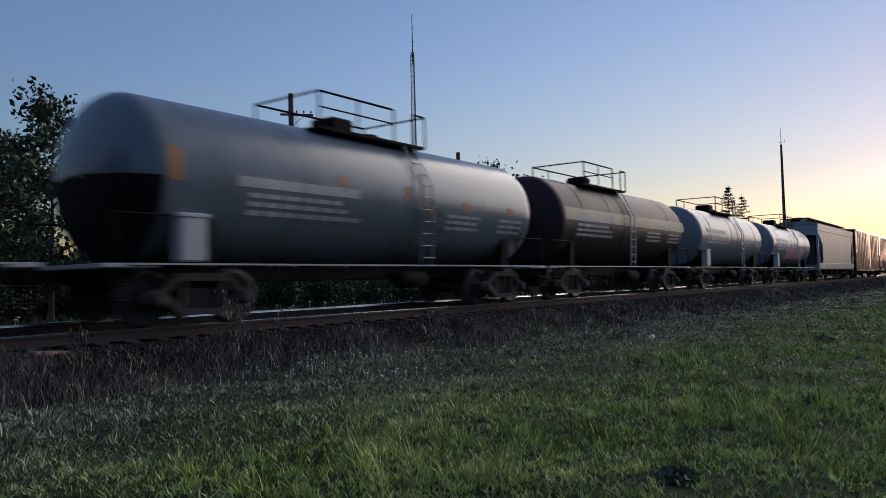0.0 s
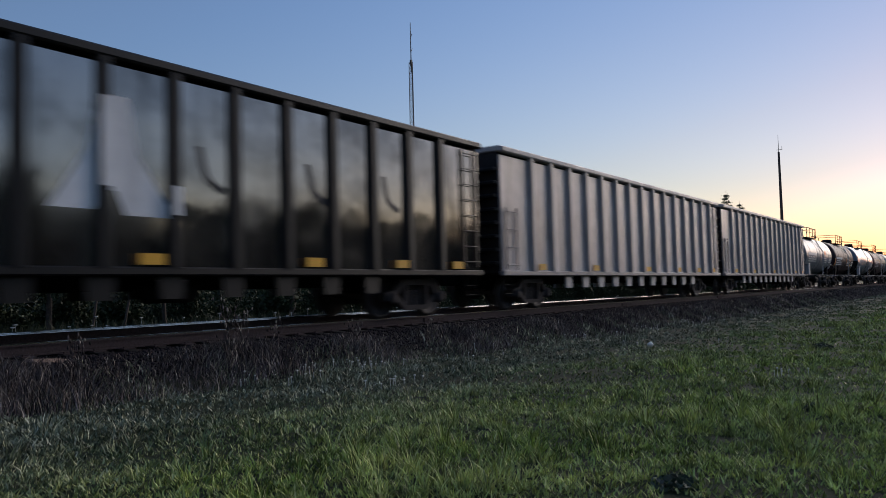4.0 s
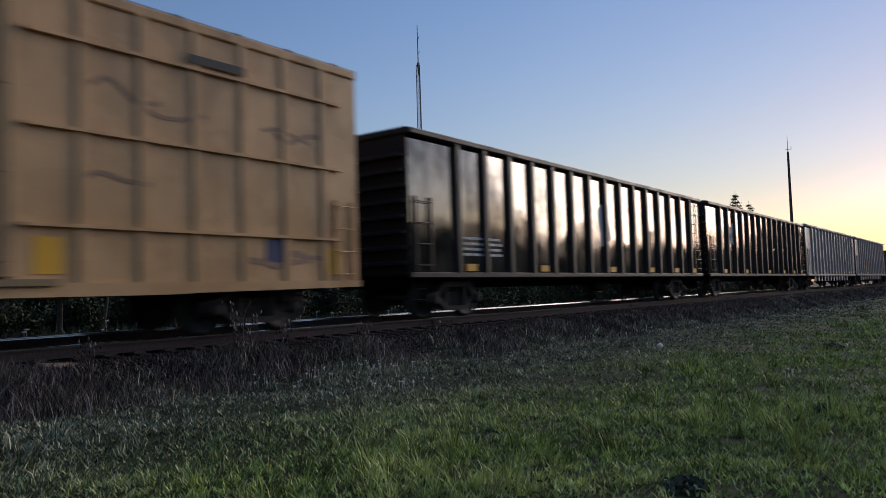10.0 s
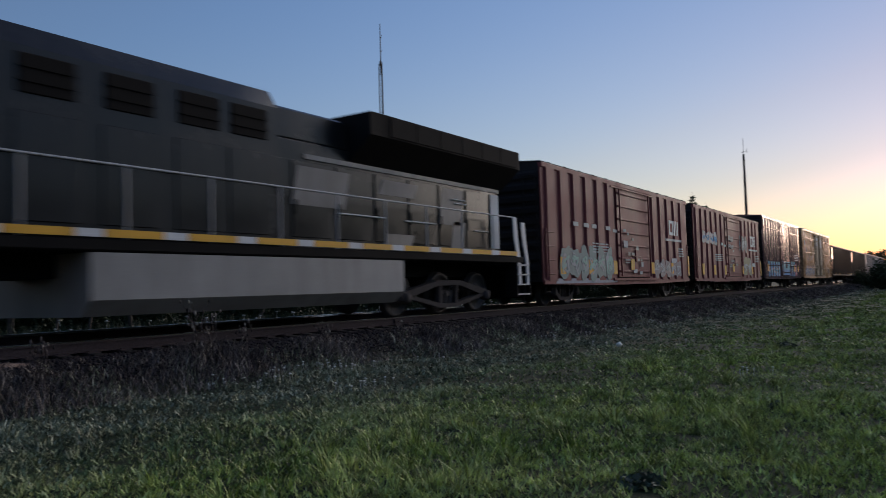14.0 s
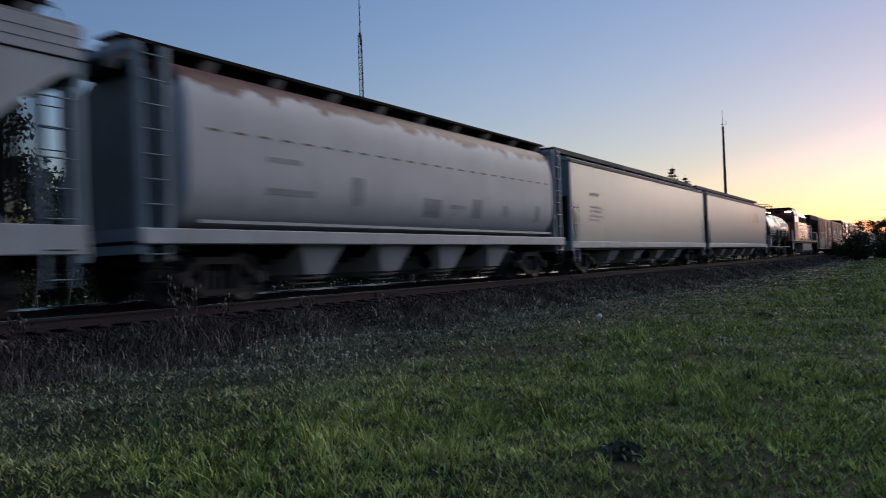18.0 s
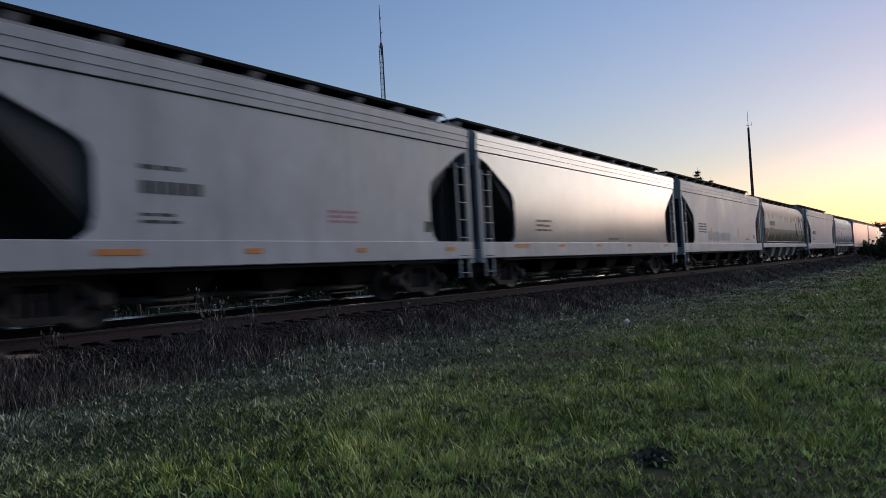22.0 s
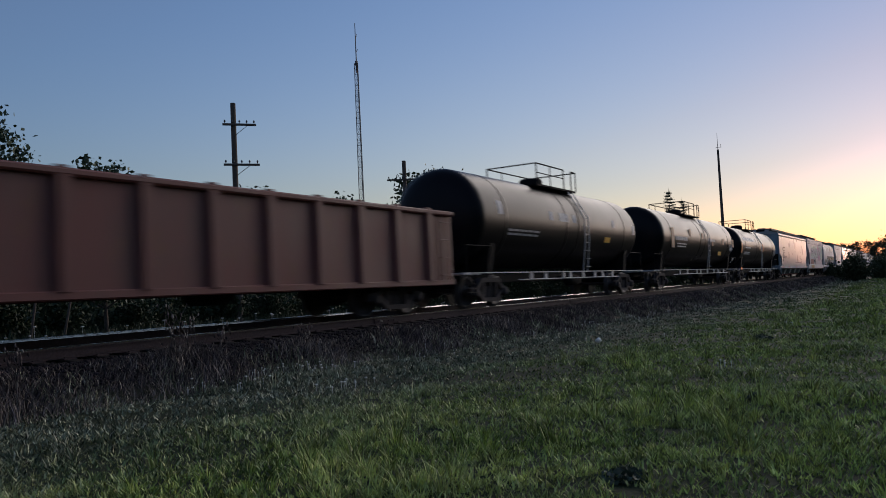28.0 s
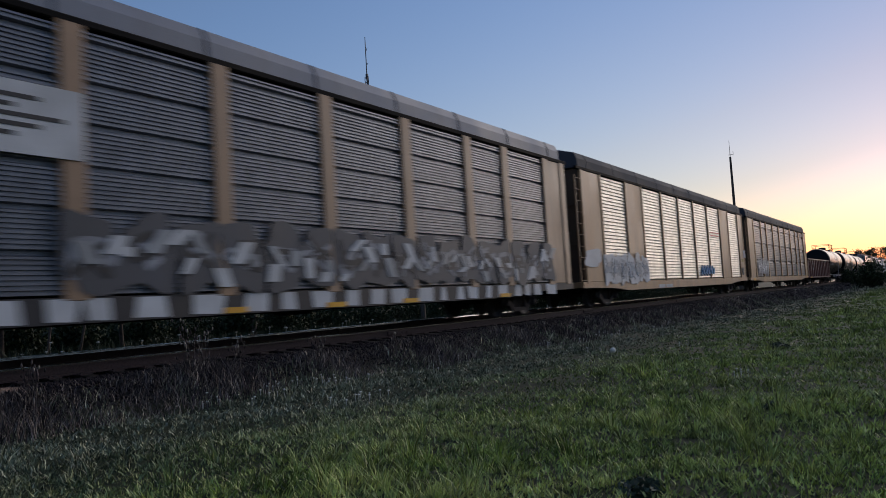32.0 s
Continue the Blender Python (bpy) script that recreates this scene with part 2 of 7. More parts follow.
def build_ground():
    xs, ys = axis_steps(-12, 60, 0.5, 3000), axis_steps(-14, 20, 0.25, 3000)
    gx, gy = np.meshgrid(xs, ys, indexing="ij")
    v = np.stack([gx, gy, ground_z(gx, gy)], -1).reshape(-1, 3)
    i, j = np.meshgrid(np.arange(len(xs) - 1), np.arange(len(ys) - 1), indexing="ij")
    a = (i * len(ys) + j).ravel()
    f = np.stack([a, a + len(ys), a + len(ys) + 1, a + 1], 1)
    me = big_mesh("ground", v, f, SOIL)
    me.polygons.foreach_set("use_smooth", np.ones(len(f), bool))
    tagged(new("ground", me), "uneven mown meadow beside a ballasted railway bank", "ground", kind="structure")


build_ground()


def strands(name, x, y, h, w, lean, material, label, category, toward=None):
    """Grass blades as narrow bent strips, one joined mesh; toward: where each bends, in radians."""
    n = len(x)
    z = ground_z(x, y) - 0.02
    a, b = npr.uniform(0, math.tau, n), npr.uniform(0, math.tau, n) if toward is None else toward
    dx, dy = np.cos(a) * w / 2, np.sin(a) * w / 2
    lx, ly = np.cos(b) * lean * h, np.sin(b) * lean * h
    p = np.stack([x, y, z], 1)
    e, l, up = np.stack([dx, dy, 0 * dx], 1), np.stack([lx, ly, 0 * lx], 1), np.stack([0 * h, 0 * h, h], 1)
    v = np.stack([p - e, p + e, p + up * 0.55 + l * 0.35 + e * 0.75, p + up * 0.55 + l * 0.35 - e * 0.75, p + up * 0.96 + l + e * 0.12, p + up * 0.96 + l - e * 0.12], 1).reshape(-1, 3)
    k = np.arange(n)[:, None] * 6
    f = np.concatenate([k + np.array([[0, 1, 2, 3]]), k + np.array([[3, 2, 4, 5]])], 1).reshape(-1, 4)
    return tagged(new(name, big_mesh(name, v, f, material)), label, category, kind="stuff")


def scatter_fan(count, r0, r1, a0, a1, power):
    """Points in a fan before the bank, thinner with distance."""
    r = r0 * (r1 / r0) ** (npr.random(count) ** power)
    a = np.radians(npr.uniform(a0, a1, count))
    return r * np.cos(a), r * np.sin(a)


HOLES = ((4.62, 1.62, 0.08), (7.15, 3.06, 0.06), (7.84, 1.38, 0.08), (16.4, 2.73, 0.2))
SPOTS = [(r * math.cos(a), r * math.sin(a), w) for r, a, w in ((3.6 * 8 ** rnd.random(), radians(rnd.uniform(-18, 70)), rnd.uniform(0.05, 0.13)) for _ in range(50))]


def build_grass():
    # clumps whose blades bend outwards, with dark gaps between them
    x, y = scatter_fan(23000, 3.0, 120, -20, 76, 0.85)
    keep = y < 8.75 + 0.35 * np.sin(x * 1.7) + 0.25 * np.sin(x * 0.53)
    for hx, hy, hr in (*HOLES, *SPOTS):
        keep &= np.hypot(x - hx, (y - hy) * 1.3) > hr
    x, y = x[keep], y[keep]
    m, per = len(x), 22
    r = np.hypot(x, y)
    lush = np.clip((6.2 - y) / 3.0, 0.35, 1)
    vigour = np.exp(npr.normal(-0.06, 0.42, m)) * (0.75 + 0.4 * np.sin(x * 0.9 + 1.3 * np.sin(y * 0.8)) * np.sin(y * 1.1 + 0.7 * np.sin(x * 0.6)))
    lump = 0.5 + 0.5 * np.sin(x * 4.1 + 1.7 * np.sin(y * 3.3)) * np.sin(y * 4.7 + 1.3 * np.sin(x * 2.9))
    vigour = vigour * (1 - 0.75 * lush + lush * (0.4 + 1.1 * lump ** 1.5) * 0.75)
    wide = (0.036 + 0.008 * r) * npr.uniform(0.6, 1.3, m)
    sway = npr.uniform(0, math.tau, m)
    bx, by, br = np.repeat(x, per), np.repeat(y, per), np.repeat(r, per)
    off, turn = np.abs(npr.normal(0, 0.75, m * per)), npr.uniform(0, math.tau, m * per)
    px, py = bx + np.cos(turn) * off * np.repeat(wide, per), by + np.sin(turn) * off * np.repeat(wide, per)
    h = np.repeat((0.040 + 0.054 * lush) * vigour, per) * npr.uniform(0.45, 1.15, m * per) * (1 / (1 + 0.35 * off ** 2)) * (1 + 0.018 * br)
    toward = np.where(npr.random(m * per) < 0.6, turn, np.repeat(sway, per) + npr.normal(0, 0.5, m * per))
    strands("meadow_grass", px, py, h, 0.0045 + 0.0014 * br, npr.uniform(0.15, 0.95, m * per), GRASS, "clumped meadow grass, lush green with drier patches", "grass", toward)
    # short growth between the clumps
    x, y = scatter_fan(230000, 3.2, 120, -20, 76, 0.8)
    keep = y < 8.9 + 0.35 * np.sin(x * 1.7) + npr.normal(0, 0.12, len(x))
    for hx, hy, hr in (*HOLES, *SPOTS):
        keep &= np.hypot(x - hx, (y - hy) * 1.3) > hr * 0.8
    x, y = x[keep], y[keep]
    strands("short_grass", x, y, npr.uniform(0.025, 0.075, len(x)), 0.005 + 0.0022 * np.hypot(x, y), npr.uniform(0.2, 1.0, len(x)), GRASS, "short grass between the clumps", "grass")

    # the meadow all round the camera and behind it
    r, a = 0.5 * (60 / 0.5) ** (npr.random(90000) ** 0.8), np.radians(npr.uniform(70, 342, 90000))
    x, y = r * np.cos(a), r * np.sin(a)
    x, y = x[y < 8.7], y[y < 8.7]
    near = np.random.default_rng(77)
    r, a = 3.2 * np.sqrt(near.uniform(0.02, 1.0, 14000)), np.radians(near.uniform(-20, 76, 14000))
    x, y = np.concatenate((x, r * np.cos(a))), np.concatenate((y, r * np.sin(a)))
    strands("grass_behind", x, y, npr.uniform(0.03, 0.09, len(x)), 0.005 + 0.0016 * np.hypot(x, y), npr.uniform(0.2, 1.0, len(x)), GRASS, "meadow grass around the camera", "grass")


build_grass()


# ---- the track ----
CANT = 3.8             # degrees: the far rail lies higher


def canted(m):
    """Turns a pose on the track about its near rail."""
    pivot = Matrix.Translation((0, -0.755, 0))
    return pivot @ Matrix.Rotation(radians(CANT), 4, "X") @ pivot.inverted() @ m


def build_track():
    bed = tagged(new("railway_track"), "single railway track of rusted rails on dark wooden ties", "railway track", kind="structure")
    for d in (-1, 1):
        foot = part("rail", Shape().box(-60, 1500, d * 0.755 - 0.075, d * 0.755 + 0.075, -0.175, -0.155).box(-60, 1500, d * 0.755 - 0.012, d * 0.755 + 0.012, -0.155, -0.045).box(-60, 1500, d * 0.755 - 0.036, d * 0.755 + 0.036, -0.045, -0.018), RAIL, bed, at=pose(0, TRACK_Y, 0) @ canted(Matrix()))
        # the inner edge of the head is worn bright by the wheel flanges
        head = [(-d * 0.039, -0.037), (d * 0.034, -0.018), (d * 0.034, -0.004), (d * 0.03, 0.0), (-d * 0.025, 0.0), (-d * 0.032, -0.005)]
        part("rail_head", Shape().prism([(d * 0.755 + a, z) for a, z in head[::d]], -60, 1500, "x"), SHINE, foot, "polished running surface")
        for x in (3.0, 15.0, 27.0, 39.0):
            part("joint_bar", shared("joint", lambda: Shape().box(-0.45, 0.45, -0.03, 0.03, -0.15, -0.05, 0.01).tube((-0.3, -0.05, -0.1), (-0.3, 0.05, -0.1), 0.02).tube((-0.1, -0.05, -0.1), (-0.1, 0.05, -0.1), 0.02).tube((0.1, -0.05, -0.1), (0.1, 0.05, -0.1), 0.02).tube((0.3, -0.05, -0.1), (0.3, 0.05, -0.1), 0.02), RAIL), RAIL, bed, at=pose(0, TRACK_Y, 0) @ canted(pose(x, d * 0.755 - 0.02, 0)))
    shape = Shape().box(-0.11, 0.11, -1.3, 1.3, -0.33, -0.178, 0.012).mesh("tie", TIE)
    plate = Shape().box(-0.1, 0.1, -0.17, 0.17, -0.18, -0.165).tube((-0.06, -0.11, -0.17), (-0.06, -0.11, -0.14), 0.018, 5).tube((0.06, 0.11, -0.17), (0.06, 0.11, -0.14), 0.018, 5).mesh("tie_plate", RAIL)
    q = random.Random(3)
    far = Shape()
    for k in range(700):
        x = -12 + k * 0.51
        if k < 220:
            tie = part("tie", shape, TIE, bed, at=pose(0, TRACK_Y, 0) @ canted(pose(x + q.uniform(-0.03, 0.03), q.uniform(-0.05, 0.05), q.uniform(-0.012, 0.0), 0, 0, q.uniform(-1.2, 1.2))))
            if k < 120:
                for d in (-1, 1):
                    part("tie_plate", plate, RAIL, tie, at=pose(0, d * 0.755, 0))
        else:
            far.box(x - 0.11, x + 0.11, -1.3, 1.3, -0.33, -0.178)
    tagged(part("far_ties", far, TIE, bed, at=pose(0, TRACK_Y, 0) @ canted(Matrix())), "distant ties", kind="stuff")
    broken = Shape().box(-0.3, 0.26, -0.12, 0.12, 0.0, 0.15, 0.03).box(0.2, 0.36, -0.1, 0.02, 0.01, 0.11, 0.02).box(-0.38, -0.26, -0.04, 0.1, 0.02, 0.1, 0.02)
    tagged(part("old_tie_stub", broken, plain("split_pale_wood", (0.22, 0.15, 0.115), 0.85, 14, 0.7), None, at=pose(5.2, 10.12, -0.33, 3, 4, 12)), "short pale split tie lying on the ballast", "timber")


def build_ballast():
    n = 15000
    x = 2 + 40 * npr.random(n) ** 1.5
    y = npr.uniform(9.15, 13.6, n)
    rim = npr.random(n) < 0.5
    y[rim] = npr.uniform(9.1, 10.55, rim.sum())
    z = ground_z(x, y)
    r = npr.uniform(0.018, 0.042, n)
    base = np.array([(1, 0, 0), (0, 1, 0), (-1, 0, 0), (0, -1, 0), (0, 0, 1), (0, 0, -1)], float)
    v = base[None] * r[:, None, None] * npr.uniform(0.6, 1.3, (n, 6, 1))
    a = npr.uniform(0, math.tau, n)
    c, s = np.cos(a)[:, None], np.sin(a)[:, None]
    v = np.stack([v[..., 0] * c - v[..., 1] * s, v[..., 0] * s + v[..., 1] * c, v[..., 2]], -1)
    v += np.stack([x, y, z + 0.006], 1)[:, None]
    f = np.array([(0, 1, 4), (1, 2, 4), (2, 3, 4), (3, 0, 4), (1, 0, 5), (2, 1, 5), (3, 2, 5), (0, 3, 5)])
    f = (np.arange(n)[:, None, None] * 6 + f[None]).reshape(-1, 3)
    tagged(new("ballast", big_mesh("ballast", v.reshape(-1, 3), f, STONE)), "loose dark crushed stone around the ties", "ballast", kind="stuff")


build_track()
build_ballast()


# ---- weeds along the bank ----
def build_weeds():
    n = 120000
    x = 1.5 + 175 * npr.random(n) ** 2.6
    y = 9.35 + npr.normal(0, 0.55, n) + 0.2 * np.sin(x * 0.8)
    keep = (y > 8.2) & (y < 10.35)
    x, y = x[keep], y[keep]
    clump = np.clip(0.55 + 0.5 * np.sin(x * 1.9 + 1.2 * np.sin(x * 0.63)), 0.1, 1)
    h = (0.05 + 0.29 * npr.random(len(x)) ** 2.4) * (0.35 + 0.75 * clump) * np.where(x < 8.5, 1.15, 0.7) * np.clip((10.45 - y) / 0.9, 0.25, 1)
    strands("bank_weeds", x, y, h, 0.007 + 0.0008 * x, npr.uniform(0.15, 0.9, len(x)), DRY, "dry brown grass and weeds along the ballast edge", "weeds")
    # green clumps mixed into the dry growth
    n = 9000
    x, y = 2 + 60 * npr.random(n) ** 1.7, 8.95 + npr.normal(0, 0.3, n)
    on = np.sin(x * 2.7 + 1.5 * np.sin(x * 0.9)) > 0.2
    x, y = x[on], y[on]
    strands("bank_greens", x, y, npr.uniform(0.04, 0.2, len(x)), 0.009 + 0.0009 * x, npr.uniform(0.2, 0.9, len(x)), GRASS, "green clumps among the dry weeds of the bank", "weeds")
    n = 22000
    x, y = -4 + 90 * npr.random(n) ** 1.4, npr.uniform(14.6, 21, n)
    strands("far_side_weeds", x, y, npr.uniform(0.3, 0.85, n), 0.02 + 0.0008 * x, npr.uniform(0.1, 0.5, n), WEED, "tall green weeds beyond the track", "weeds")


def flower_heads():
    """White flower heads: beyond the track, and a few in the meadow."""
    q, s = random.Random(5), Shape()
    for k in range(90):
        x, y = 4 + 40 * q.random(), q.uniform(14.8, 19)
        z = float(ground_z(x, y)) + q.uniform(0.5, 0.85)
        s.lathe([(z - 0.02, 0.01), (z, q.uniform(0.03, 0.06)), (z + 0.015, 0.02)], 7, "z", x=x, y=y)
        s.tube((x, y, float(ground_z(x, y))), (x, y, z), 0.006, 3)
    tagged(part("far_side_flowers", s, PETAL), "small white flower heads beyond the track", "flowers", kind="stuff")
    s = Shape()
    for k in range(46):
        cx, cy, wide = q.uniform(7, 38), q.uniform(7.7, 8.7), q.uniform(0.1, 0.5)
        if k % 6 == 0:
            cy = q.uniform(0.5, 7.5)
        for _ in range(q.randint(1, 9)):
            x, y = cx + q.gauss(0, wide), cy + q.gauss(0, 0.15)
            z = float(ground_z(x, y)) + q.uniform(0.06, 0.13)
            s.lathe([(z - 0.008, 0.005), (z, q.uniform(0.010, 0.026)), (z + 0.012, 0.008)], 6, "z", x=x, y=y)
            s.tube((x, y, z - 0.1), (x, y, z), 0.003, 3)
    tagged(part("meadow_flowers", s, PETAL), "scattered small white clover flowers in the meadow", "flowers", kind="stuff")
    for x, y in ((13.2, 4.95), (21.0, -6.2), (24.0, -6.0)):
        z = float(ground_z(x, y))
        t = tagged(new("pale_flower"), "single pale flower head standing in the grass", "flower")
        t.matrix_basis = pose(x, y, z)
        part("stem", Shape().tube((0, 0, 0), (0, 0, 0.16), 0.004, 5), WEED, t)
        part("flower_head", Shape().lathe([(0.13, 0.01), (0.15, 0.045), (0.18, 0.06), (0.21, 0.04), (0.225, 0.01)], 10, "z"), PETAL, t)


def tall_weed(x, y, h, seed):
    q = random.Random(seed)
    z = float(ground_z(x, y))
    t = tagged(new("tall_weed"), "tall bare weed with thin dry branches", "weed")
    t.matrix_basis = pose(x, y, z)
    stems, tips = Shape(), Shape()
    for k in range(q.randint(4, 6)):
        p = Vector((q.uniform(-0.08, 0.08), q.uniform(-0.08, 0.08), -0.02))
        lean = Vector((q.uniform(-0.22, 0.22), q.uniform(-0.12, 0.12), 1)).normalized()
        for j in range(5):
            e = p + lean * h / 5 * q.uniform(0.8, 1.15)
            stems.tube(p, e, 0.0075 - 0.001 * j, 4, 0.0065 - 0.001 * j)
            if j > 1:
                side = e + Vector((q.uniform(-0.12, 0.12), q.uniform(-0.1, 0.1), q.uniform(0.06, 0.16)))
                stems.tube(e, side, 0.004, 3, 0.002)
                tips.lathe([(side.z - 0.02, 0.004), (side.z, 0.016), (side.z + 0.035, 0.004)], 5, "z", x=side.x, y=side.y)
            p = e
            lean = (lean + Vector((q.uniform(-0.15, 0.15), q.uniform(-0.1, 0.1), 0))).normalized()
        tips.lathe([(p.z - 0.03, 0.004), (p.z, 0.018), (p.z + 0.05, 0.004)], 5, "z", x=p.x, y=p.y)
    part("stem", stems, DRY, t)
    tagged(part("seed_head", tips, DRY, t), kind="stuff")


build_weeds()
flower_heads()
for x, y, h, seed in ((7.75, 9.55, 0.78, 1), (8.1, 9.6, 0.62, 2), (7.5, 9.35, 0.5, 3), (8.6, 9.5, 0.45, 4), (5.2, 9.3, 0.45, 5), (10.4, 9.4, 0.38, 6), (3.9, 9.3, 0.4, 7), (12.5, 9.3, 0.36, 8)):
    tall_weed(x, y, h, seed)


# ---- trees, masts and poles ----
def foliage(name, a, b, c):
    s = Nodes(name, 0.6, spec=0.25)
    isl = s.n.new("ShaderNodeNewGeometry").outputs["Random Per Island"]
    s.colour(s.ramp(isl, (0.0, a), (0.7, b), (1.0, c)))
    return s.m


LEAF = foliage("dark_leaves", (0.015, 0.025, 0.010), (0.034, 0.052, 0.019), (0.058, 0.074, 0.029))
BROAD = foliage("broad_weed_leaves", (0.03, 0.045, 0.03), (0.07, 0.095, 0.06), (0.12, 0.13, 0.11))
ASPEN = foliage("aspen_leaves", (0.03, 0.05, 0.03), (0.06, 0.09, 0.045), (0.10, 0.12, 0.07))
NEEDLE = foliage("spruce_needles", (0.018, 0.03, 0.016), (0.035, 0.05, 0.026), (0.05, 0.06, 0.03))
BARK = plain("grey_bark", (0.085, 0.07, 0.058), 0.95, 14, 0.4)
POLEWOOD = plain("weathered_pole_wood", (0.10, 0.082, 0.068), 0.9, 16, 0.35)
GALVA = plain("dull_mast_steel", (0.07, 0.07, 0.075), 0.6, 12, 0.2, 0.2)


def leaf_mesh(name, centres, size, material, gen):
    """Small bent leaf diamonds round the given centres."""
    n = len(centres)
    u = gen.normal(size=(n, 3))
    u /= np.linalg.norm(u, axis=1)[:, None]
    w = np.cross(u, gen.normal(size=(n, 3)))
    w /= np.linalg.norm(w, axis=1)[:, None]
    k = np.cross(u, w)
    s = (size * gen.uniform(0.6, 1.35, n))[:, None]
    v = np.stack([centres - u * s, centres + w * s * 0.62 + k * s * 0.16, centres + u * s, centres - w * s * 0.62 + k * s * 0.16], 1).reshape(-1, 3)
    f = (np.arange(n)[:, None] * 4 + np.array([[0, 1, 2, 3]]))
    return big_mesh(name, v, f, material)


def broad_tree(height, spread, seed, leaves, size, leaf, label, trunk_r=0.14, bare=0.25, scatter=0.085, name="tree"):
    q, gen = random.Random(seed), np.random.default_rng(seed)
    t = tagged(new(name), label, "tree")
    wood, ends = Shape(), []
    p = Vector((0, 0, -0.3))
    r = trunk_r
    for k in range(7):
        e = p + Vector((q.uniform(-0.06, 0.06), q.uniform(-0.06, 0.06), 1)) * (height * 0.92 / 7)
        wood.tube(p, e, r, 8, r * 0.8)
        if k / 7 >= bare:
            for _ in range(3):
                a = q.uniform(0, math.tau)
                reach = spread * (0.55 + 0.45 * math.sin(math.pi * min(1, (k + 1) / 7.5))) * q.uniform(0.5, 1.0)
                m = e + Vector((math.cos(a) * reach * 0.5, math.sin(a) * reach * 0.5, height * 0.07))
                o = m + Vector((math.cos(a + 0.3) * reach * 0.5, math.sin(a + 0.3) * reach * 0.5, height * q.uniform(0.02, 0.1)))
                wood.tube(e, m, r * 0.45, 5, r * 0.28).tube(m, o, r * 0.28, 5, r * 0.1)
                ends += [(e + m) / 2, m, (m + o) / 2, o, o]
                for _ in range(3):
                    w = m.lerp(o, q.uniform(0.2, 1.0))
                    g = w + Vector((q.uniform(-1, 1), q.uniform(-1, 1), q.uniform(-0.5, 0.8))) * spread * 0.24
                    wood.tube(w, g, r * 0.12, 4, r * 0.05)
                    ends += [g, (w + g) / 2]
        p, r = e, r * 0.8
    ends += [p, p + Vector((0, 0, height * 0.06))]
    part("trunk", wood, BARK, t)
    pick = gen.integers(0, len(ends), leaves)
    pts = np.array([tuple(e) for e in ends])[pick] + gen.normal(0, 1, (leaves, 3)) * np.array([spread, spread, height * 0.32]) * scatter
    part("crown", leaf_mesh("crown", pts, size, leaf, gen), leaf, t)
    return t


def shrub(width, height, seed, leaves, size, label, name="bush"):
    gen, q = np.random.default_rng(seed), random.Random(seed)
    t = tagged(new(name), label, "bush")
    wood, ends = Shape(), []
    for k in range(14):
        a, reach = q.uniform(0, math.tau), q.uniform(0.1, 1) * width / 2
        o = Vector((math.cos(a) * reach, math.sin(a) * reach, height * q.uniform(0.35, 0.95) * (1.1 - 0.5 * reach / (width / 2))))
        wood.tube((math.cos(a) * reach * 0.3, math.sin(a) * reach * 0.3, -0.2), o, 0.04, 5, 0.012)
        ends += [o, o * 0.75, o * 0.5]
    part("branch", wood, BARK, t)
    pts = np.array([tuple(e) for e in ends])[gen.integers(0, len(ends), leaves)] + gen.normal(0, 1, (leaves, 3)) * np.array([width * 0.09, width * 0.09, height * 0.09])
    pts[:, 2] = np.abs(pts[:, 2])
    part("leaf_mass", leaf_mesh("leaf_mass", pts, size, LEAF, gen), LEAF, t)
    return t


def spruce(height, seed, label):
    q, gen = random.Random(seed), np.random.default_rng(seed)
    t = tagged(new("spruce"), label, "tree")
    part("trunk", Shape().tube((0, 0, -0.3), (0, 0, height), 0.18, 8, 0.02), BARK, t)
    limbs, pts = Shape(), []
    for k in range(26):
        z = height * (0.12 + 0.86 * k / 26)
        for j in range(5):
            a = q.uniform(0, math.tau)
            reach = (height - z) * 0.33 * q.uniform(0.65, 1.1) + 0.15
            e = Vector((math.cos(a) * reach, math.sin(a) * reach, z + reach * q.uniform(-0.05, 0.25)))
            limbs.tube((0, 0, z), e, 0.03, 4, 0.01)
            for _ in range(38):
                f = q.uniform(0.15, 1.05)
                pts.append((e.x * f + q.gauss(0, 0.16), e.y * f + q.gauss(0, 0.16), z + (e.z - z) * f + q.gauss(0, 0.10) - 0.08))
    part("limb", limbs, BARK, t)
    part("needles", leaf_mesh("needles", np.array(pts), 0.11, NEEDLE, gen), NEEDLE, t)
    return t


def at_bearing(az, dist):
    return dist * math.cos(radians(az)), dist * math.sin(radians(az))


def stand(ob, x, y, turn=0.0, scale=1.0):
    ob.matrix_basis = pose(x, y, float(ground_z(x, y)), 0, 0, turn) @ Matrix.Scale(scale, 4)
    return ob


def again(ob, x, y, turn, scale):
    c = copy_thing(ob, pose(0, 0, 0))
    return stand(c, x, y, turn, scale)


# trees beyond the track
stand(broad_tree(6.7, 2.4, 21, 5200, 0.085, ASPEN, "slender aspen with loose small leaves beyond the track", 0.12, 0.12), *at_bearing(62.6, 26))
stand(broad_tree(5.6, 2.2, 22, 4200, 0.085, ASPEN, "young aspen with loose leaves beyond the track", 0.10, 0.1), *at_bearing(55.5, 27), 80)
stand(broad_tree(5.4, 2.0, 23, 3600, 0.085, ASPEN, "young aspen with loose leaves beyond the track", 0.09, 0.1), *at_bearing(66.5, 24), 10)
OAK = stand(broad_tree(9.8, 3.4, 31, 5200, 0.17, LEAF, "dark leafy tree standing in the far tree line", 0.2, 0.12, scatter=0.14), *at_bearing(33.0, 60))
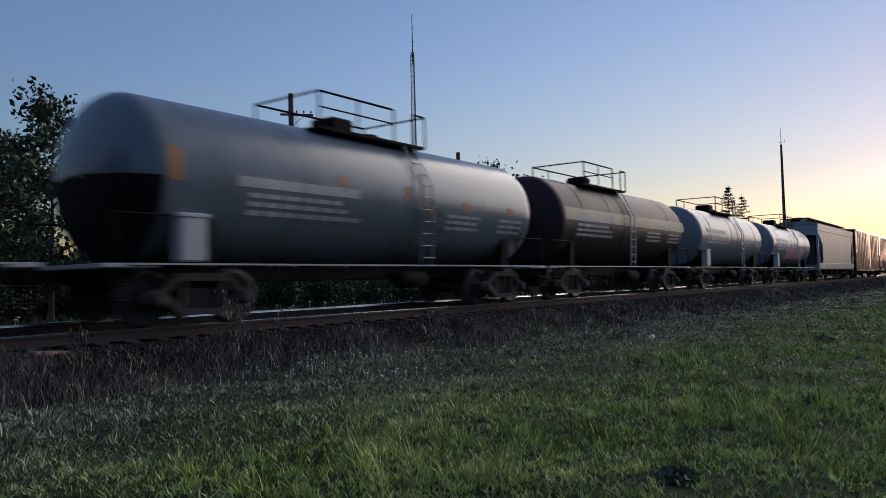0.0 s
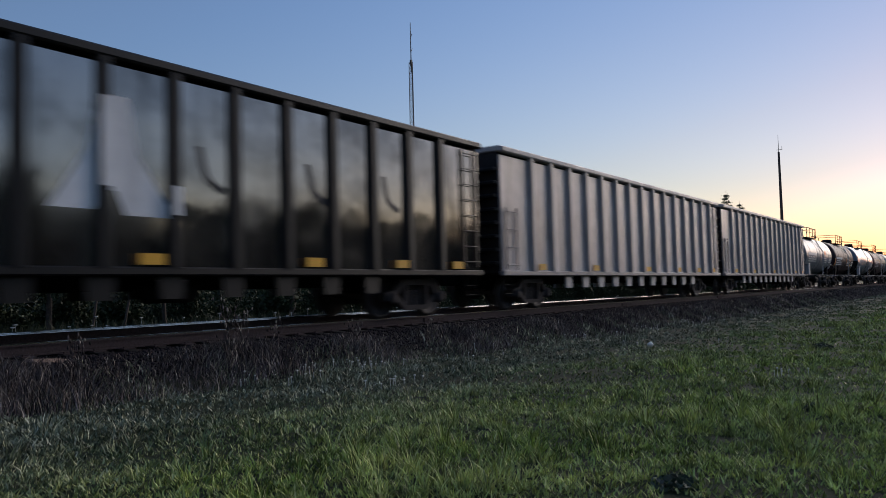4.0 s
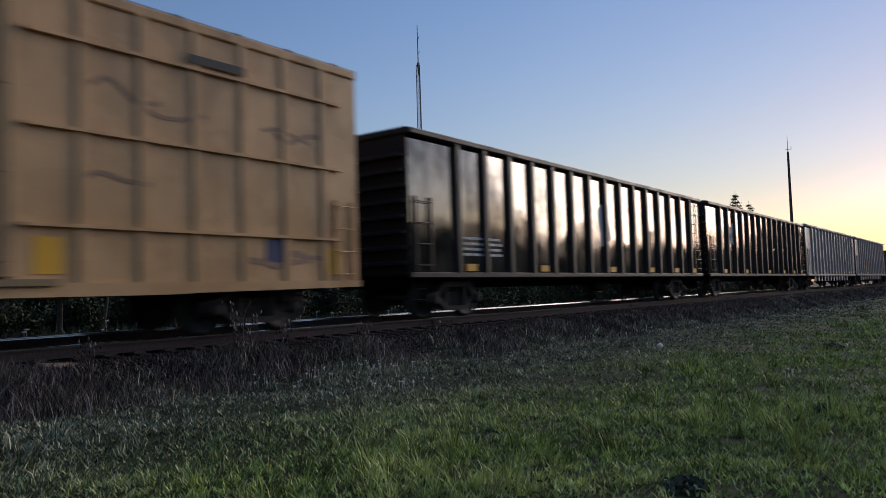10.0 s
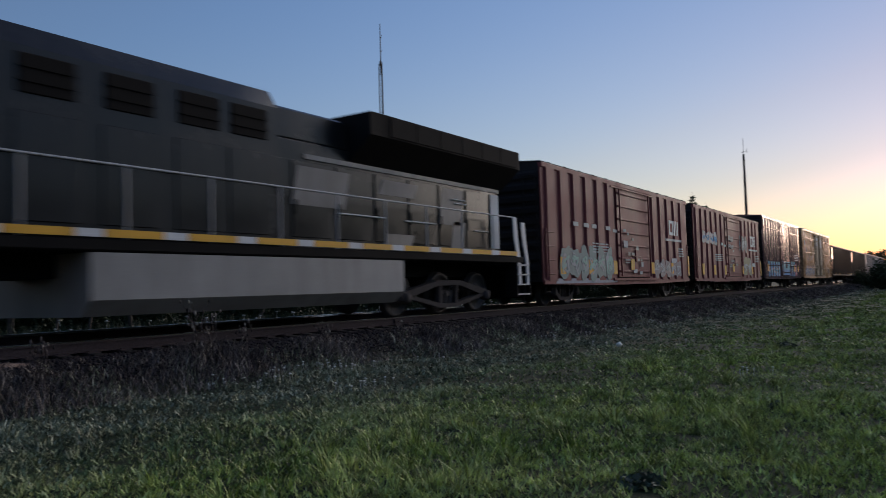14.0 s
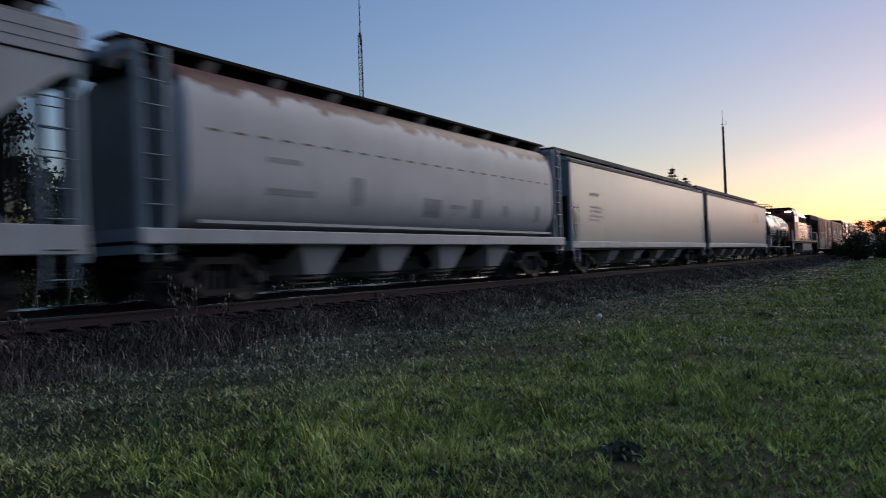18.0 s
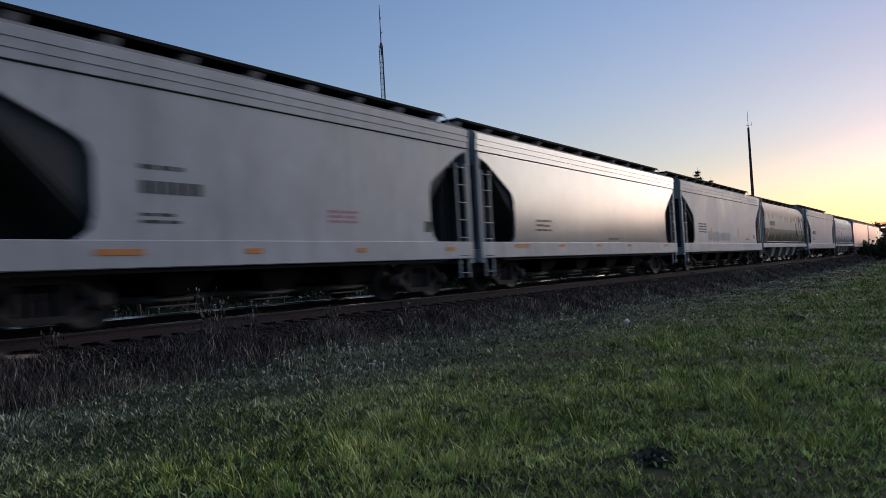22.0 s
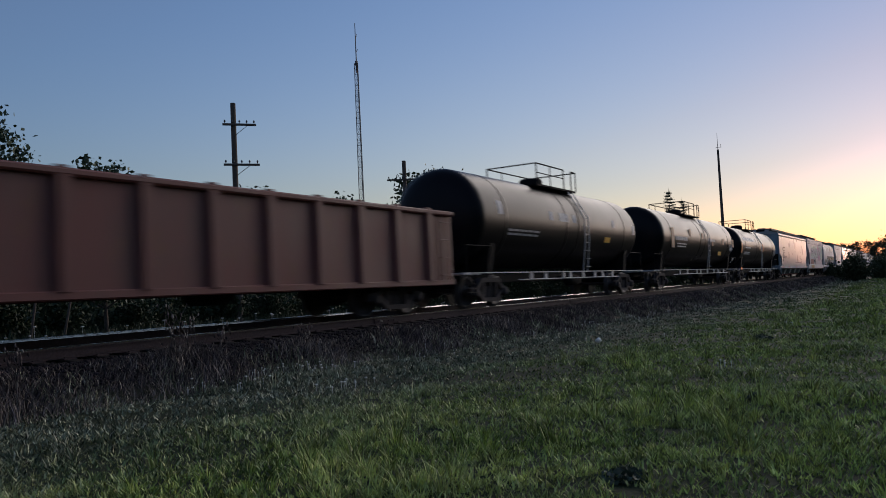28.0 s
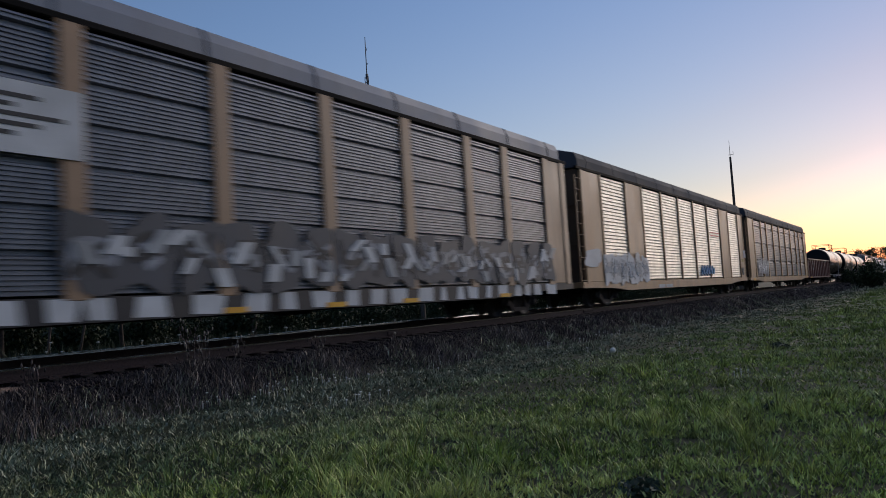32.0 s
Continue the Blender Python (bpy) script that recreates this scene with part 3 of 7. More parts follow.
ASH = stand(broad_tree(8.6, 4.2, 32, 5600, 0.18, LEAF, "dark broad-crowned tree in the far tree line", 0.22, 0.1, scatter=0.14), *at_bearing(29.0, 64))
ELM = stand(broad_tree(9.2, 3.0, 33, 3000, 0.17, LEAF, "thin-crowned tree in the far tree line", 0.18, 0.2, scatter=0.14), *at_bearing(31.0, 70))
THORN = stand(shrub(5.0, 3.6, 41, 4200, 0.15, "dense dark shrub beside the line"), *at_bearing(3.7, 106))
q = random.Random(77)
for az, dist, what, size in ((27.3, 66, ASH, 0.92), (25.6, 70, OAK, 0.85), (24.0, 74, ASH, 0.9), (22.2, 80, ASH, 0.9), (20.4, 90, OAK, 0.9), (18.6, 95, ASH, 0.85), (36.0, 75, ASH, 0.85), (37.9, 70, ELM, 1.0), (40.5, 66, ASH, 0.7), (43.0, 62, ASH, 0.65), (45.6, 52, ASH, 0.88), (48.5, 55, ASH, 0.7), (52.0, 50, ASH, 0.6), (58.5, 46, ASH, 0.75), (66.0, 44, ASH, 0.9), (70.0, 40, ASH, 0.8)):
    x, y = at_bearing(az, dist)
    again(what, x, y, q.uniform(0, 360), size)

# undergrowth beyond the track
for k in range(96):
    again(THORN, -8.0 + k * 1.25 + q.uniform(-0.6, 0.6), 25.5 + 0.06 * k + (k % 2) * 2.2 + q.uniform(-0.6, 0.6), q.uniform(0, 360), 0.46 + 0.16 * q.random())

# tree line at the end of the meadow
for az, dist, what, size in ((1.3, 128, ASH, 0.62), (0.2, 126, ASH, 0.80), (-1.0, 128, ELM, 0.88), (-2.2, 130, ASH, 0.98), (-3.6, 132, OAK, 1.10), (-4.8, 131, ASH, 0.95), (-6.2, 133, ASH, 0.84), (-7.6, 134, ELM, 1.08), (-8.4, 136, ASH, 0.85), (-9.8, 133, ASH, 0.80),
                             (-11.0, 137, ASH, 0.85), (-12.4, 140, ASH, 0.85), (-13.8, 142, OAK, 0.85), (-15.4, 146, ASH, 0.95), (-17.0, 150, ASH, 0.95), (-19.0, 150, ASH, 0.95), (0.8, 240, ASH, 1.0), (2.4, 250, ASH, 0.9), (3.6, 260, ASH, 1.0)):
    x, y = at_bearing(az, dist)
    again(what, x, y, q.uniform(0, 360), size)
for az, dist, size in ((2.2, 112, 0.8), (5.0, 118, 0.55), (1.6, 120, 1.1), (0.4, 119, 1.2), (-0.8, 118, 1.2), (-2.0, 121, 1.35), (-3.2, 120, 1.3), (-4.4, 121, 1.2), (-5.4, 118, 1.35), (-6.6, 124, 1.3), (-7.8, 126, 1.2), (-9.0, 126, 1.25), (-10.2, 126, 1.2), (-11.6, 128, 1.1), (-13.0, 128, 1.2), (-14.4, 128, 1.2), (-16.0, 130, 1.2), (-17.6, 128, 1.2)):
    x, y = at_bearing(az, dist)
    again(THORN, x, y, q.uniform(0, 360), size)
# the row of trees across the meadow on the near side of the line, mirrored in the glossy car sides
for k in range(32):
    again((ASH, OAK, ASH, ASH)[k % 4], -46 + k * 8.6 + q.uniform(-1.5, 1.5), -46 + q.uniform(-2, 2), q.uniform(0, 360), 1.06 + 0.24 * q.random())
for k in range(42):
    again(THORN, -48 + k * 6.4 + q.uniform(-1, 1), -43 + q.uniform(-1.5, 1.5), q.uniform(0, 360), 1.0 + 0.3 * q.random())
SPRUCE = stand(spruce(18.2, 51, "tall dark spruce beyond the track"), *at_bearing(15.0, 148))
again(SPRUCE, *at_bearing(14.15, 150), 120, 0.90)
again(SPRUCE, *at_bearing(12.1, 152), 200, 0.62)


def far_hill():
    """A wooded rise far behind the meadow."""
    gen = np.random.default_rng(61)
    n = 9000
    az = np.radians(gen.uniform(-40, 2, n))
    d = gen.uniform(300, 360, n)
    top = 4 + 13 * np.clip((-np.degrees(az) - 4) / 14, 0, 1) + 1.5 * np.sin(az * 60) + 1.0 * np.sin(az * 170)
    z = -1 + (top + 1) * gen.random(n) ** 0.6
    p = np.stack([d * np.cos(az), d * np.sin(az), z], 1)
    tagged(new("far_wood", leaf_mesh("far_wood", p, 1.5, LEAF, gen)), "wooded rise far behind the meadow", "woods", kind="stuff")


def thicket():
    """Dense dark undergrowth behind the hedge beyond the track."""
    gen = np.random.default_rng(62)
    n = 44000
    x = -30 + 210 * gen.random(n)
    y = gen.uniform(34, 40, n)
    top = 2.3 + 0.5 * np.sin(x * 0.31) + 0.35 * np.sin(x * 0.83 + 1) + 0.01 * x
    p = np.stack([x, y, -0.9 + (top + 0.9) * gen.random(n) ** 0.8], 1)
    n = 110000
    x = -90 + 420 * gen.random(n)
    top = 9.6 + 1.3 * np.sin(x * 0.21) + 0.8 * np.sin(x * 0.53 + 1) + 0.4 * np.sin(x * 1.7)
    near = np.stack([x, gen.uniform(-60, -54, n), -0.9 + (top + 0.9) * gen.random(n) ** 0.8], 1)
    tagged(new("field_edge_thicket", leaf_mesh("field_edge_thicket", near, 0.6, NEEDLE, gen)), "dense dark undergrowth along the far edge of the meadow", "undergrowth", kind="stuff")
    tagged(new("thicket", leaf_mesh("thicket", p, 0.40, LEAF, gen)), "dense dark undergrowth beyond the track", "undergrowth", kind="stuff")


def lattice_mast(x, y, height):
    t = tagged(new("lattice_mast"), "tall slim steel lattice mast with a whip antenna", "mast")
    stand(t, x, y)
    top = height * 0.855
    foot = [(0.36 * math.cos(a), 0.36 * math.sin(a)) for a in (0.3, 0.3 + math.tau / 3, 0.3 + 2 * math.tau / 3)]
    for a, b in foot:
        part("leg", Shape().tube((a, b, -0.3), (a * 0.62, b * 0.62, top), 0.038, 5), GALVA, t)
    n = 44
    for k in range(n):
        z0, z1 = top * k / n, top * (k + 1) / n
        s = Shape()
        for i in range(3):
            (a, b), (c, d) = foot[i], foot[(i + 1) % 3]
            f0, f1 = 1 - 0.38 * k / n, 1 - 0.38 * (k + 1) / n
            s.tube((a * f0, b * f0, z0), (c * f1, d * f1, z1), 0.018, 4).tube((a * f1, b * f1, z1), (c * f1, d * f1, z1), 0.022, 4)
        part("brace", s, GALVA, t)
    part("whip_antenna", Shape().tube((0, 0, top - 1), (0, 0, height), 0.07, 6, 0.04).tube((0, 0, top + 1.2), (0.3, 0, top + 1.6), 0.03).tube((0, 0, top + 2.6), (0.25, 0, top + 3.2), 0.03).box(-0.1, 0.1, -0.1, 0.1, top - 0.2, top + 0.3), GALVA, t)


def tall_pole(x, y, height):
    t = tagged(new("antenna_pole"), "tall dark wooden pole with a thin antenna on top", "pole")
    stand(t, x, y)
    part("shaft", Shape().tube((0, 0, -0.5), (0, 0, height * 0.89), 0.30, 10, 0.15), POLEWOOD, t)
    part("antenna", Shape().tube((0, 0, height * 0.88), (0, 0, height), 0.05, 5, 0.02).tube((0, -0.45, height * 0.905), (0, 0.3, height * 0.905), 0.03).tube((0, -0.45, height * 0.9), (0, -0.45, height * 0.925), 0.03), GALVA, t)


def telegraph_pole(x, y, height, arms, turn, label):
    t = tagged(new("telegraph_pole"), label, "utility pole", "old telegraph poles beyond the track")
    stand(t, x, y, turn)
    part("shaft", Shape().tube((0, 0, -0.5), (0, 0, height), 0.15, 10, 0.12), POLEWOOD, t)
    for z, a, b in arms:
        arm = part("crossarm", Shape().box(a, b, -0.19, -0.11, z - 0.05, z + 0.05, 0.01).tube((0, -0.15, z - 0.55), (b * 0.6, -0.15, z - 0.04), 0.018, 4), POLEWOOD, t)
        n = 5
        for k in range(n):
            xi = a + 0.1 + (b - a - 0.2) * k / (n - 1)
            part("insulator", Shape().tube((xi, -0.15, z + 0.04), (xi, -0.15, z + 0.12), 0.015, 4).lathe([(z + 0.1, 0.03), (z + 0.13, 0.045), (z + 0.19, 0.035), (z + 0.21, 0.01)], 7, "z", x=xi, y=-0.15), GALVA, arm)


def stake(az, dist, height, lean, label):
    t = tagged(new("fence_post"), label, "post", "old fence posts beyond the track")
    x, y = at_bearing(az, dist)
    t.matrix_basis = pose(x, y, float(ground_z(x, y)), lean, lean, 20)
    part("shaft", Shape().tube((0, 0, -0.3), (0, 0, height), 0.038, 8, 0.03).lathe([(height - 0.01, 0.03), (height + 0.02, 0.02)], 8, "z"), POLEWOOD, t)


def leafy_weed(x, y, wide, high, seed):
    """A low dark clump of broad leaves in the grass."""
    gen = np.random.default_rng(seed)
    t = tagged(new("leafy_weed"), "low dark broad-leaved weed clump in the grass", "weed", "broad-leaved weeds in the meadow")
    t.matrix_basis = pose(x, y, float(ground_z(x, y)))
    n = int(260 * wide / 0.2)
    a, r = gen.uniform(0, math.tau, n), wide * np.sqrt(gen.random(n))
    p = np.stack([r * np.cos(a), r * np.sin(a), high * (1.05 - (r / wide) ** 2) * gen.uniform(0.3, 1.0, n)], 1)
    stems = Shape()
    for k in range(0, n, 12):
        stems.tube((p[k, 0] * 0.3, p[k, 1] * 0.3, -0.02), tuple(p[k]), 0.003, 4, 0.002)
    part("stem", stems, WEED, t)
    part("leaf_mass", leaf_mesh("leaf_mass", p, 0.024, BROAD, gen), BROAD, t)


for k, (x, y, wide, high) in enumerate(((4.62, 1.62, 0.17, 0.06), (7.15, 3.06, 0.10, 0.05), (7.84, 1.38, 0.12, 0.05), (16.4, 2.73, 0.25, 0.12))):
    leafy_weed(x, y, wide, high, 300 + k)
far_hill()
thicket()
for az, lean in ((60.2, 5), (58.3, 7)):
    stake(az, 22.5, 1.75, lean, "weathered leaning wooden fence post in the weeds")
lattice_mast(*at_bearing(37.5, 80), 0.357 * 80 + 1.3)
tall_pole(*at_bearing(11.48, 120), 0.176 * 120 + 1.4)
X1, Y1 = at_bearing(46.64, 36)
telegraph_pole(X1, Y1, 0.2532 * 36 + 1.2, [(9.3, -0.5, 1.0), (7.45, -0.5, 1.1)], -40, "old wooden telegraph pole with two crossarms")
X2, Y2 = at_bearing(34.27, 46)
telegraph_pole(X2, Y2, 0.1752 * 46 + 1.2, [(8.1, -1.05, 1.05)], -56, "old wooden telegraph pole with one crossarm")

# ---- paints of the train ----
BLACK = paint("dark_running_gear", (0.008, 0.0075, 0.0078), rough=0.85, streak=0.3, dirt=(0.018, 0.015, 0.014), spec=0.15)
STEEL = plain("wheel_steel", (0.05, 0.043, 0.042), 0.6, 20, 0.35, 0.2)
DUSTY = paint("dusty_side_frame", (0.062, 0.053, 0.052), rough=0.8, streak=0.7, dirt=(0.02, 0.016, 0.016), spec=0.2)
WORN = plain("worn_tread", (0.5, 0.48, 0.46), 0.3, 20, 0.15, 1.0)
LIGHT = paint("pale_steel_paint", (0.42, 0.43, 0.45), rough=0.5, streak=0.4)
WHITE = paint("white_marking", (0.72, 0.72, 0.72), rough=0.6, streak=0.35)
YELLOW = paint("yellow_marking", (0.82, 0.42, 0.03), rough=0.6, streak=0.25)
INK = paint("dark_marking", (0.05, 0.05, 0.055), rough=0.7, streak=0.2)
AMBER = paint("orange_marking", (0.72, 0.26, 0.06), rough=0.6, streak=0.25)


def colour_of(name, rgb, rough=0.62, streak=0.3):
    return paint(name, rgb, rough=rough, streak=streak, fade=0.2)


def rusty_top(name, base, line, low=None, amount=1.0):
    """Paint whose upper part has rusted in bands and runs downwards."""
    s = Nodes(name, 0.55)
    sep = s.node("SeparateXYZ", Vector=s.n.new("ShaderNodeTexCoord").outputs["Object"])
    c = s.mix(s.ramp(s.noise(0.9, detail=6), (0.35, 0.0), (0.7, 1.0)), tuple(v * 0.86 for v in base), base)
    if low:
        cut = s.node("MapRange", Value=sep.outputs["Z"], **{"From Min": 2.32, "From Max": 2.36}).outputs[0]
        c = s.mix(cut, low, c)
    runs = s.noise(1.9, (1.0, 1.0, 0.20), detail=6, rough=0.62)
    shift = s.node("Math", **{}).outputs[0].node
    shift.operation = "MULTIPLY_ADD"
    s.l.new(runs, shift.inputs[0])
    shift.inputs[1].default_value = 3.4 * amount
    s.l.new(sep.outputs["Z"], shift.inputs[2])
    mask = s.node("MapRange", Value=shift.outputs[0], **{"From Min": line + 1.62 * amount, "From Max": line + 1.86 * amount}).outputs[0]
    tone = s.ramp(s.noise(5.0, detail=7), (0.3, (0.085, 0.034, 0.024)), (0.7, (0.20, 0.085, 0.055)))
    c = s.mix(mask, c, tone)
    c = s.mix(s.ramp(s.noise(2.4, (1, 1, 0.1), detail=5), (0.58, 0.0), (0.88, 0.3)), c, (0.12, 0.10, 0.09))
    s.colour(c)
    s.bump(s.noise(2.0, detail=3), 0.25, 0.006)
    return s.m


# ---- running gear and small fittings shared by all vehicles ----
WHEELS = {}


def side_frame_shape(a):
    s = Shape()
    top = [(-a - 0.24, 0.40), (-a + 0.14, 0.47), (-0.50, 0.745), (0.50, 0.745), (a - 0.14, 0.47), (a + 0.24, 0.40), (a + 0.24, 0.57), (a - 0.10, 0.64), (0.52, 0.87), (-0.52, 0.87), (-a + 0.10, 0.64), (-a - 0.24, 0.57)]
    low = [(-a + 0.06, 0.46), (-0.40, 0.19), (0.40, 0.19), (a - 0.06, 0.46), (a - 0.22, 0.52), (0.34, 0.29), (-0.34, 0.29), (-a + 0.22, 0.52)]
    s.prism(top[::-1], -0.09, 0.09, "y").prism(low[::-1], -0.09, 0.09, "y")
    for x in (-0.38, 0.38):
        s.box(x - 0.045, x + 0.045, -0.075, 0.075, 0.27, 0.76)
    for x in (-0.2, 0.0, 0.2):
        s.tube((x, 0.05, 0.28), (x, 0.05, 0.62), 0.07, 8)
    for x in (-a, a):
        s.lathe([(-0.17, 0.02), (-0.17, 0.10), (-0.10, 0.135), (0.05, 0.135)], 12, "y", z=0.46, x=x)
    return s


def wheelset_shape(r):
    s = Shape().lathe([(-1.05, 0.07), (1.05, 0.07)], 10, "y", z=0)
    for d in (-1, 1):
        rows = [(0.66, r + 0.03), (0.69, r + 0.028), (0.70, r), (0.81, r - 0.006), (0.81, r - 0.075), (0.775, r - 0.10), (0.75, 0.17), (0.82, 0.13), (0.82, 0.075)]
        s.lathe([(d * y, q) for y, q in rows[:: d]], 28, "y", z=0)
    return s


def bogie(car, x, spacing=1.74, axles=2, r=0.46):
    bolster = part("bogie", shared("bolster%d" % axles, lambda: Shape().box(-0.2, 0.2, -1.0, 1.0, 0.5, 0.78, 0.03).box(-0.28, 0.28, -0.28, 0.28, 0.7, 0.9, 0.03), BLACK), BLACK, car, at=pose(x, 0, 0) @ canted(Matrix()))
    a = spacing * (axles - 1) / 2
    for d in (-1, 1):
        part("side_frame", shared("frame%.2f" % a, lambda: side_frame_shape(a), DUSTY), DUSTY, bolster, at=pose(0, d * 1.02, 0, 0, 0, 0 if d < 0 else 180))
    for k in range(axles):
        dx = -a + k * spacing
        w = part("wheelset", shared("wheelset%.2f" % r, lambda: wheelset_shape(r), STEEL), STEEL, bolster, at=pose(dx, 0, r))
        WHEELS.setdefault((round(dx, 3), r), []).append(w)
    return bolster


def coupler_shape():
    return Shape().box(-0.9, 0.28, -0.09, 0.09, 0.74, 0.92, 0.02).box(0.24, 0.52, -0.16, 0.10, 0.70, 0.98, 0.04).tube((-0.2, 0.3, 0.8), (0.35, 0.22, 0.55), 0.022)


def ladder_shape(w, z0, z1, n, r=0.013, stile=True):
    s = Shape()
    for k in range(n):
        z = z0 + (z1 - z0) * k / (n - 1)
        s.tube((-w / 2, -0.07, z), (w / 2, -0.07, z), r, 5).tube((-w / 2, -0.07, z), (-w / 2, 0.01, z), r, 4).tube((w / 2, -0.07, z), (w / 2, 0.01, z), r, 4)
    if stile:
        for x in (-w / 2, w / 2):
            s.box(x - 0.025, x + 0.025, -0.04, 0.0, z0 - 0.12, z1 + 0.12)
    return s


def ladder(car, x, y, w, z0, z1, n, material, stile=True, end=False):
    """Rungs on a side (or, turned, on an end)."""
    turn = (0 if y < 0 else 180) if not end else (-90 if end < 0 else 90)
    return part("ladder", shared("ladder%.2f_%.2f_%.2f_%d_%d_%s" % (w, z0, z1, n, stile, material.name), lambda: ladder_shape(w, z0, z1, n, stile=stile), material), material, car, at=pose(x, y, 0, 0, 0, turn))


def stirrup(car, x, y):
    part("step", shared("stirrup", lambda: Shape().path([(-0.2, 0, 0.95), (-0.2, -0.02, 0.45), (0.2, -0.02, 0.45), (0.2, 0, 0.95)], 0.018, 5).tube((-0.2, -0.02, 0.68), (0.2, -0.02, 0.68), 0.014, 5), BLACK), BLACK, car, at=pose(x, y, 0))


def chassis(car, length, inset=2.1, sill=(0.70, 0.98), steps=True):
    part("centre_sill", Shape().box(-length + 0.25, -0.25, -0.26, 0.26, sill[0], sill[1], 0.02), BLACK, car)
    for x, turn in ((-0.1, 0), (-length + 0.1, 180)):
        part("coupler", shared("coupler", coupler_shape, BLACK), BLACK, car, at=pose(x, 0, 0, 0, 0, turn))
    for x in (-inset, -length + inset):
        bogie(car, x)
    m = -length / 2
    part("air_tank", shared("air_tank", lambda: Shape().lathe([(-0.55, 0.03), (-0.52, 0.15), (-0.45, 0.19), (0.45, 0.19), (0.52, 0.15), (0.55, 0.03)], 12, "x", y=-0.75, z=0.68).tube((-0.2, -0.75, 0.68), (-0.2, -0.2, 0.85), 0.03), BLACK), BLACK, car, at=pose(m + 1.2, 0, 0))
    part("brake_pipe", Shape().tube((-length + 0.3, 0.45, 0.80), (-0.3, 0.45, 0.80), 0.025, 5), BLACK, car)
    if steps:
        for x in (-0.4, -length + 0.4):
            for y in (-1.42, 1.42):
                stirrup(car, x, y)


def vehicle(name, label, category="freight car"):
    return tagged(new(name), label, category, "vehicles of the freight train")


def bars(car, y, rects, material, name="lettering", label="", lift=0.006):
    """Flat painted marks on the near side, x0, x1, z0, z1 each; small stencils stay joined."""
    if name == "lettering":
        s = Shape()
        for x0, x1, z0, z1 in rects:
            s.box(x0, x1, y - lift, y + 0.002, z0, z1)
        return tagged(part(name, s, material, car, label), kind="stuff")
    for x0, x1, z0, z1 in rects:
        part(name, Shape().box(x0, x1, y - lift, y + 0.002, z0, z1), material, car, label)


def text_rows(x0, x1, z, rows, seed, h=0.07, gap=0.12):
    """Rows of word-long bars in place of writing too small to read."""
    q, out = random.Random(seed), []
    for k in range(rows):
        x = x0
        while x < x1 - 0.1:
            w = min(q.uniform(0.18, 0.45), x1 - x)
            out.append((x, x + w, z - k * gap - h, z - k * gap))
            x += w + 0.07
    return out


def blob(cx, cz, rx, rz, q, n=24):
    """A swollen rounded form with two or three lobes."""
    a, b, lobes = q.uniform(0, 6), q.uniform(0, 6), q.choice((2, 3, 4))
    out = []
    for k in range(n):
        t = k * math.tau / n
        c, s = math.cos(t), math.sin(t)
        r = 1 + 0.16 * math.sin(lobes * t + a) + 0.08 * math.sin(5 * t + b)
        out.append((cx + rx * r * math.copysign(abs(c) ** 0.6, c), cz + rz * r * math.copysign(abs(s) ** 0.6, s)))
    return out


def stroke(points, width, y0, y1):
    """A sprayed line as a flat ribbon through the points."""
    pts = []
    for k in range(len(points) - 1):
        a, b, c, d = points[max(0, k - 1)], points[k], points[k + 1], points[min(len(points) - 1, k + 2)]
        for m in range(4):
            t = m / 4
            pts.append(tuple(0.5 * (2 * b[i] + (c[i] - a[i]) * t + (2 * a[i] - 5 * b[i] + 4 * c[i] - d[i]) * t * t + (3 * b[i] - a[i] - 3 * c[i] + d[i]) * t ** 3) for i in (0, 1)))
    pts.append(points[-1])
    n, v = len(pts), []
    for k, (x, z) in enumerate(pts):
        (xa, za), (xb, zb) = pts[max(0, k - 1)], pts[min(n - 1, k + 1)]
        g = math.hypot(xb - xa, zb - za) or 1
        nx, nz = -(zb - za) / g * width / 2, (xb - xa) / g * width / 2
        v += [(x + nx, y0, z + nz), (x - nx, y0, z - nz), (x + nx, y1, z + nz), (x - nx, y1, z - nz)]
    f = [(0, 1, 3, 2), (4 * n - 4, 4 * n - 2, 4 * n - 1, 4 * n - 3)]
    for k in range(0, 4 * n - 4, 4):
        f += [(k, k + 4, k + 5, k + 1), (k + 2, k + 3, k + 7, k + 6), (k, k + 2, k + 6, k + 4), (k + 1, k + 5, k + 7, k + 3)]
    return Shape().add(v, f)


def spray(car, y, x0, x1, z0, z1, colours, letters, seed, label):
    """Sprayed lettering, unreadable: swollen letter forms with strokes of other paints over them."""
    q = random.Random(seed)
    step, h = (x1 - x0) / letters, (z1 - z0) / 2
    for k in range(letters):
        cx, cz = x0 + (k + 0.5) * step, (z0 + z1) / 2
        part("graffiti", Shape().prism(blob(cx, cz, step * 0.5, h, q), y - 0.004 - 0.0006 * k, y + 0.002, "y"), colours[0], car, label)
        for layer, material in enumerate(colours[1:], 1):
            for m in range(3 if layer == 1 else 2):
                a, w = q.uniform(0, 6), q.uniform(0.2, 0.42) * step
                line = [(cx + q.uniform(-0.12, 0.12) * step + w * math.cos(a + 1.5 * i), cz + h * q.uniform(-0.75, 0.75) * (0.4 + 0.2 * i)) for i in range(4)]
                part("graffiti", stroke(line, q.uniform(0.10, 0.22) * h, y - 0.006 - 0.003 * layer - 0.0006 * k - 0.0008 * m, y + 0.002), material, car)


def flip_y(outline):
    return [(-y, z) for y, z in outline[::-1]]


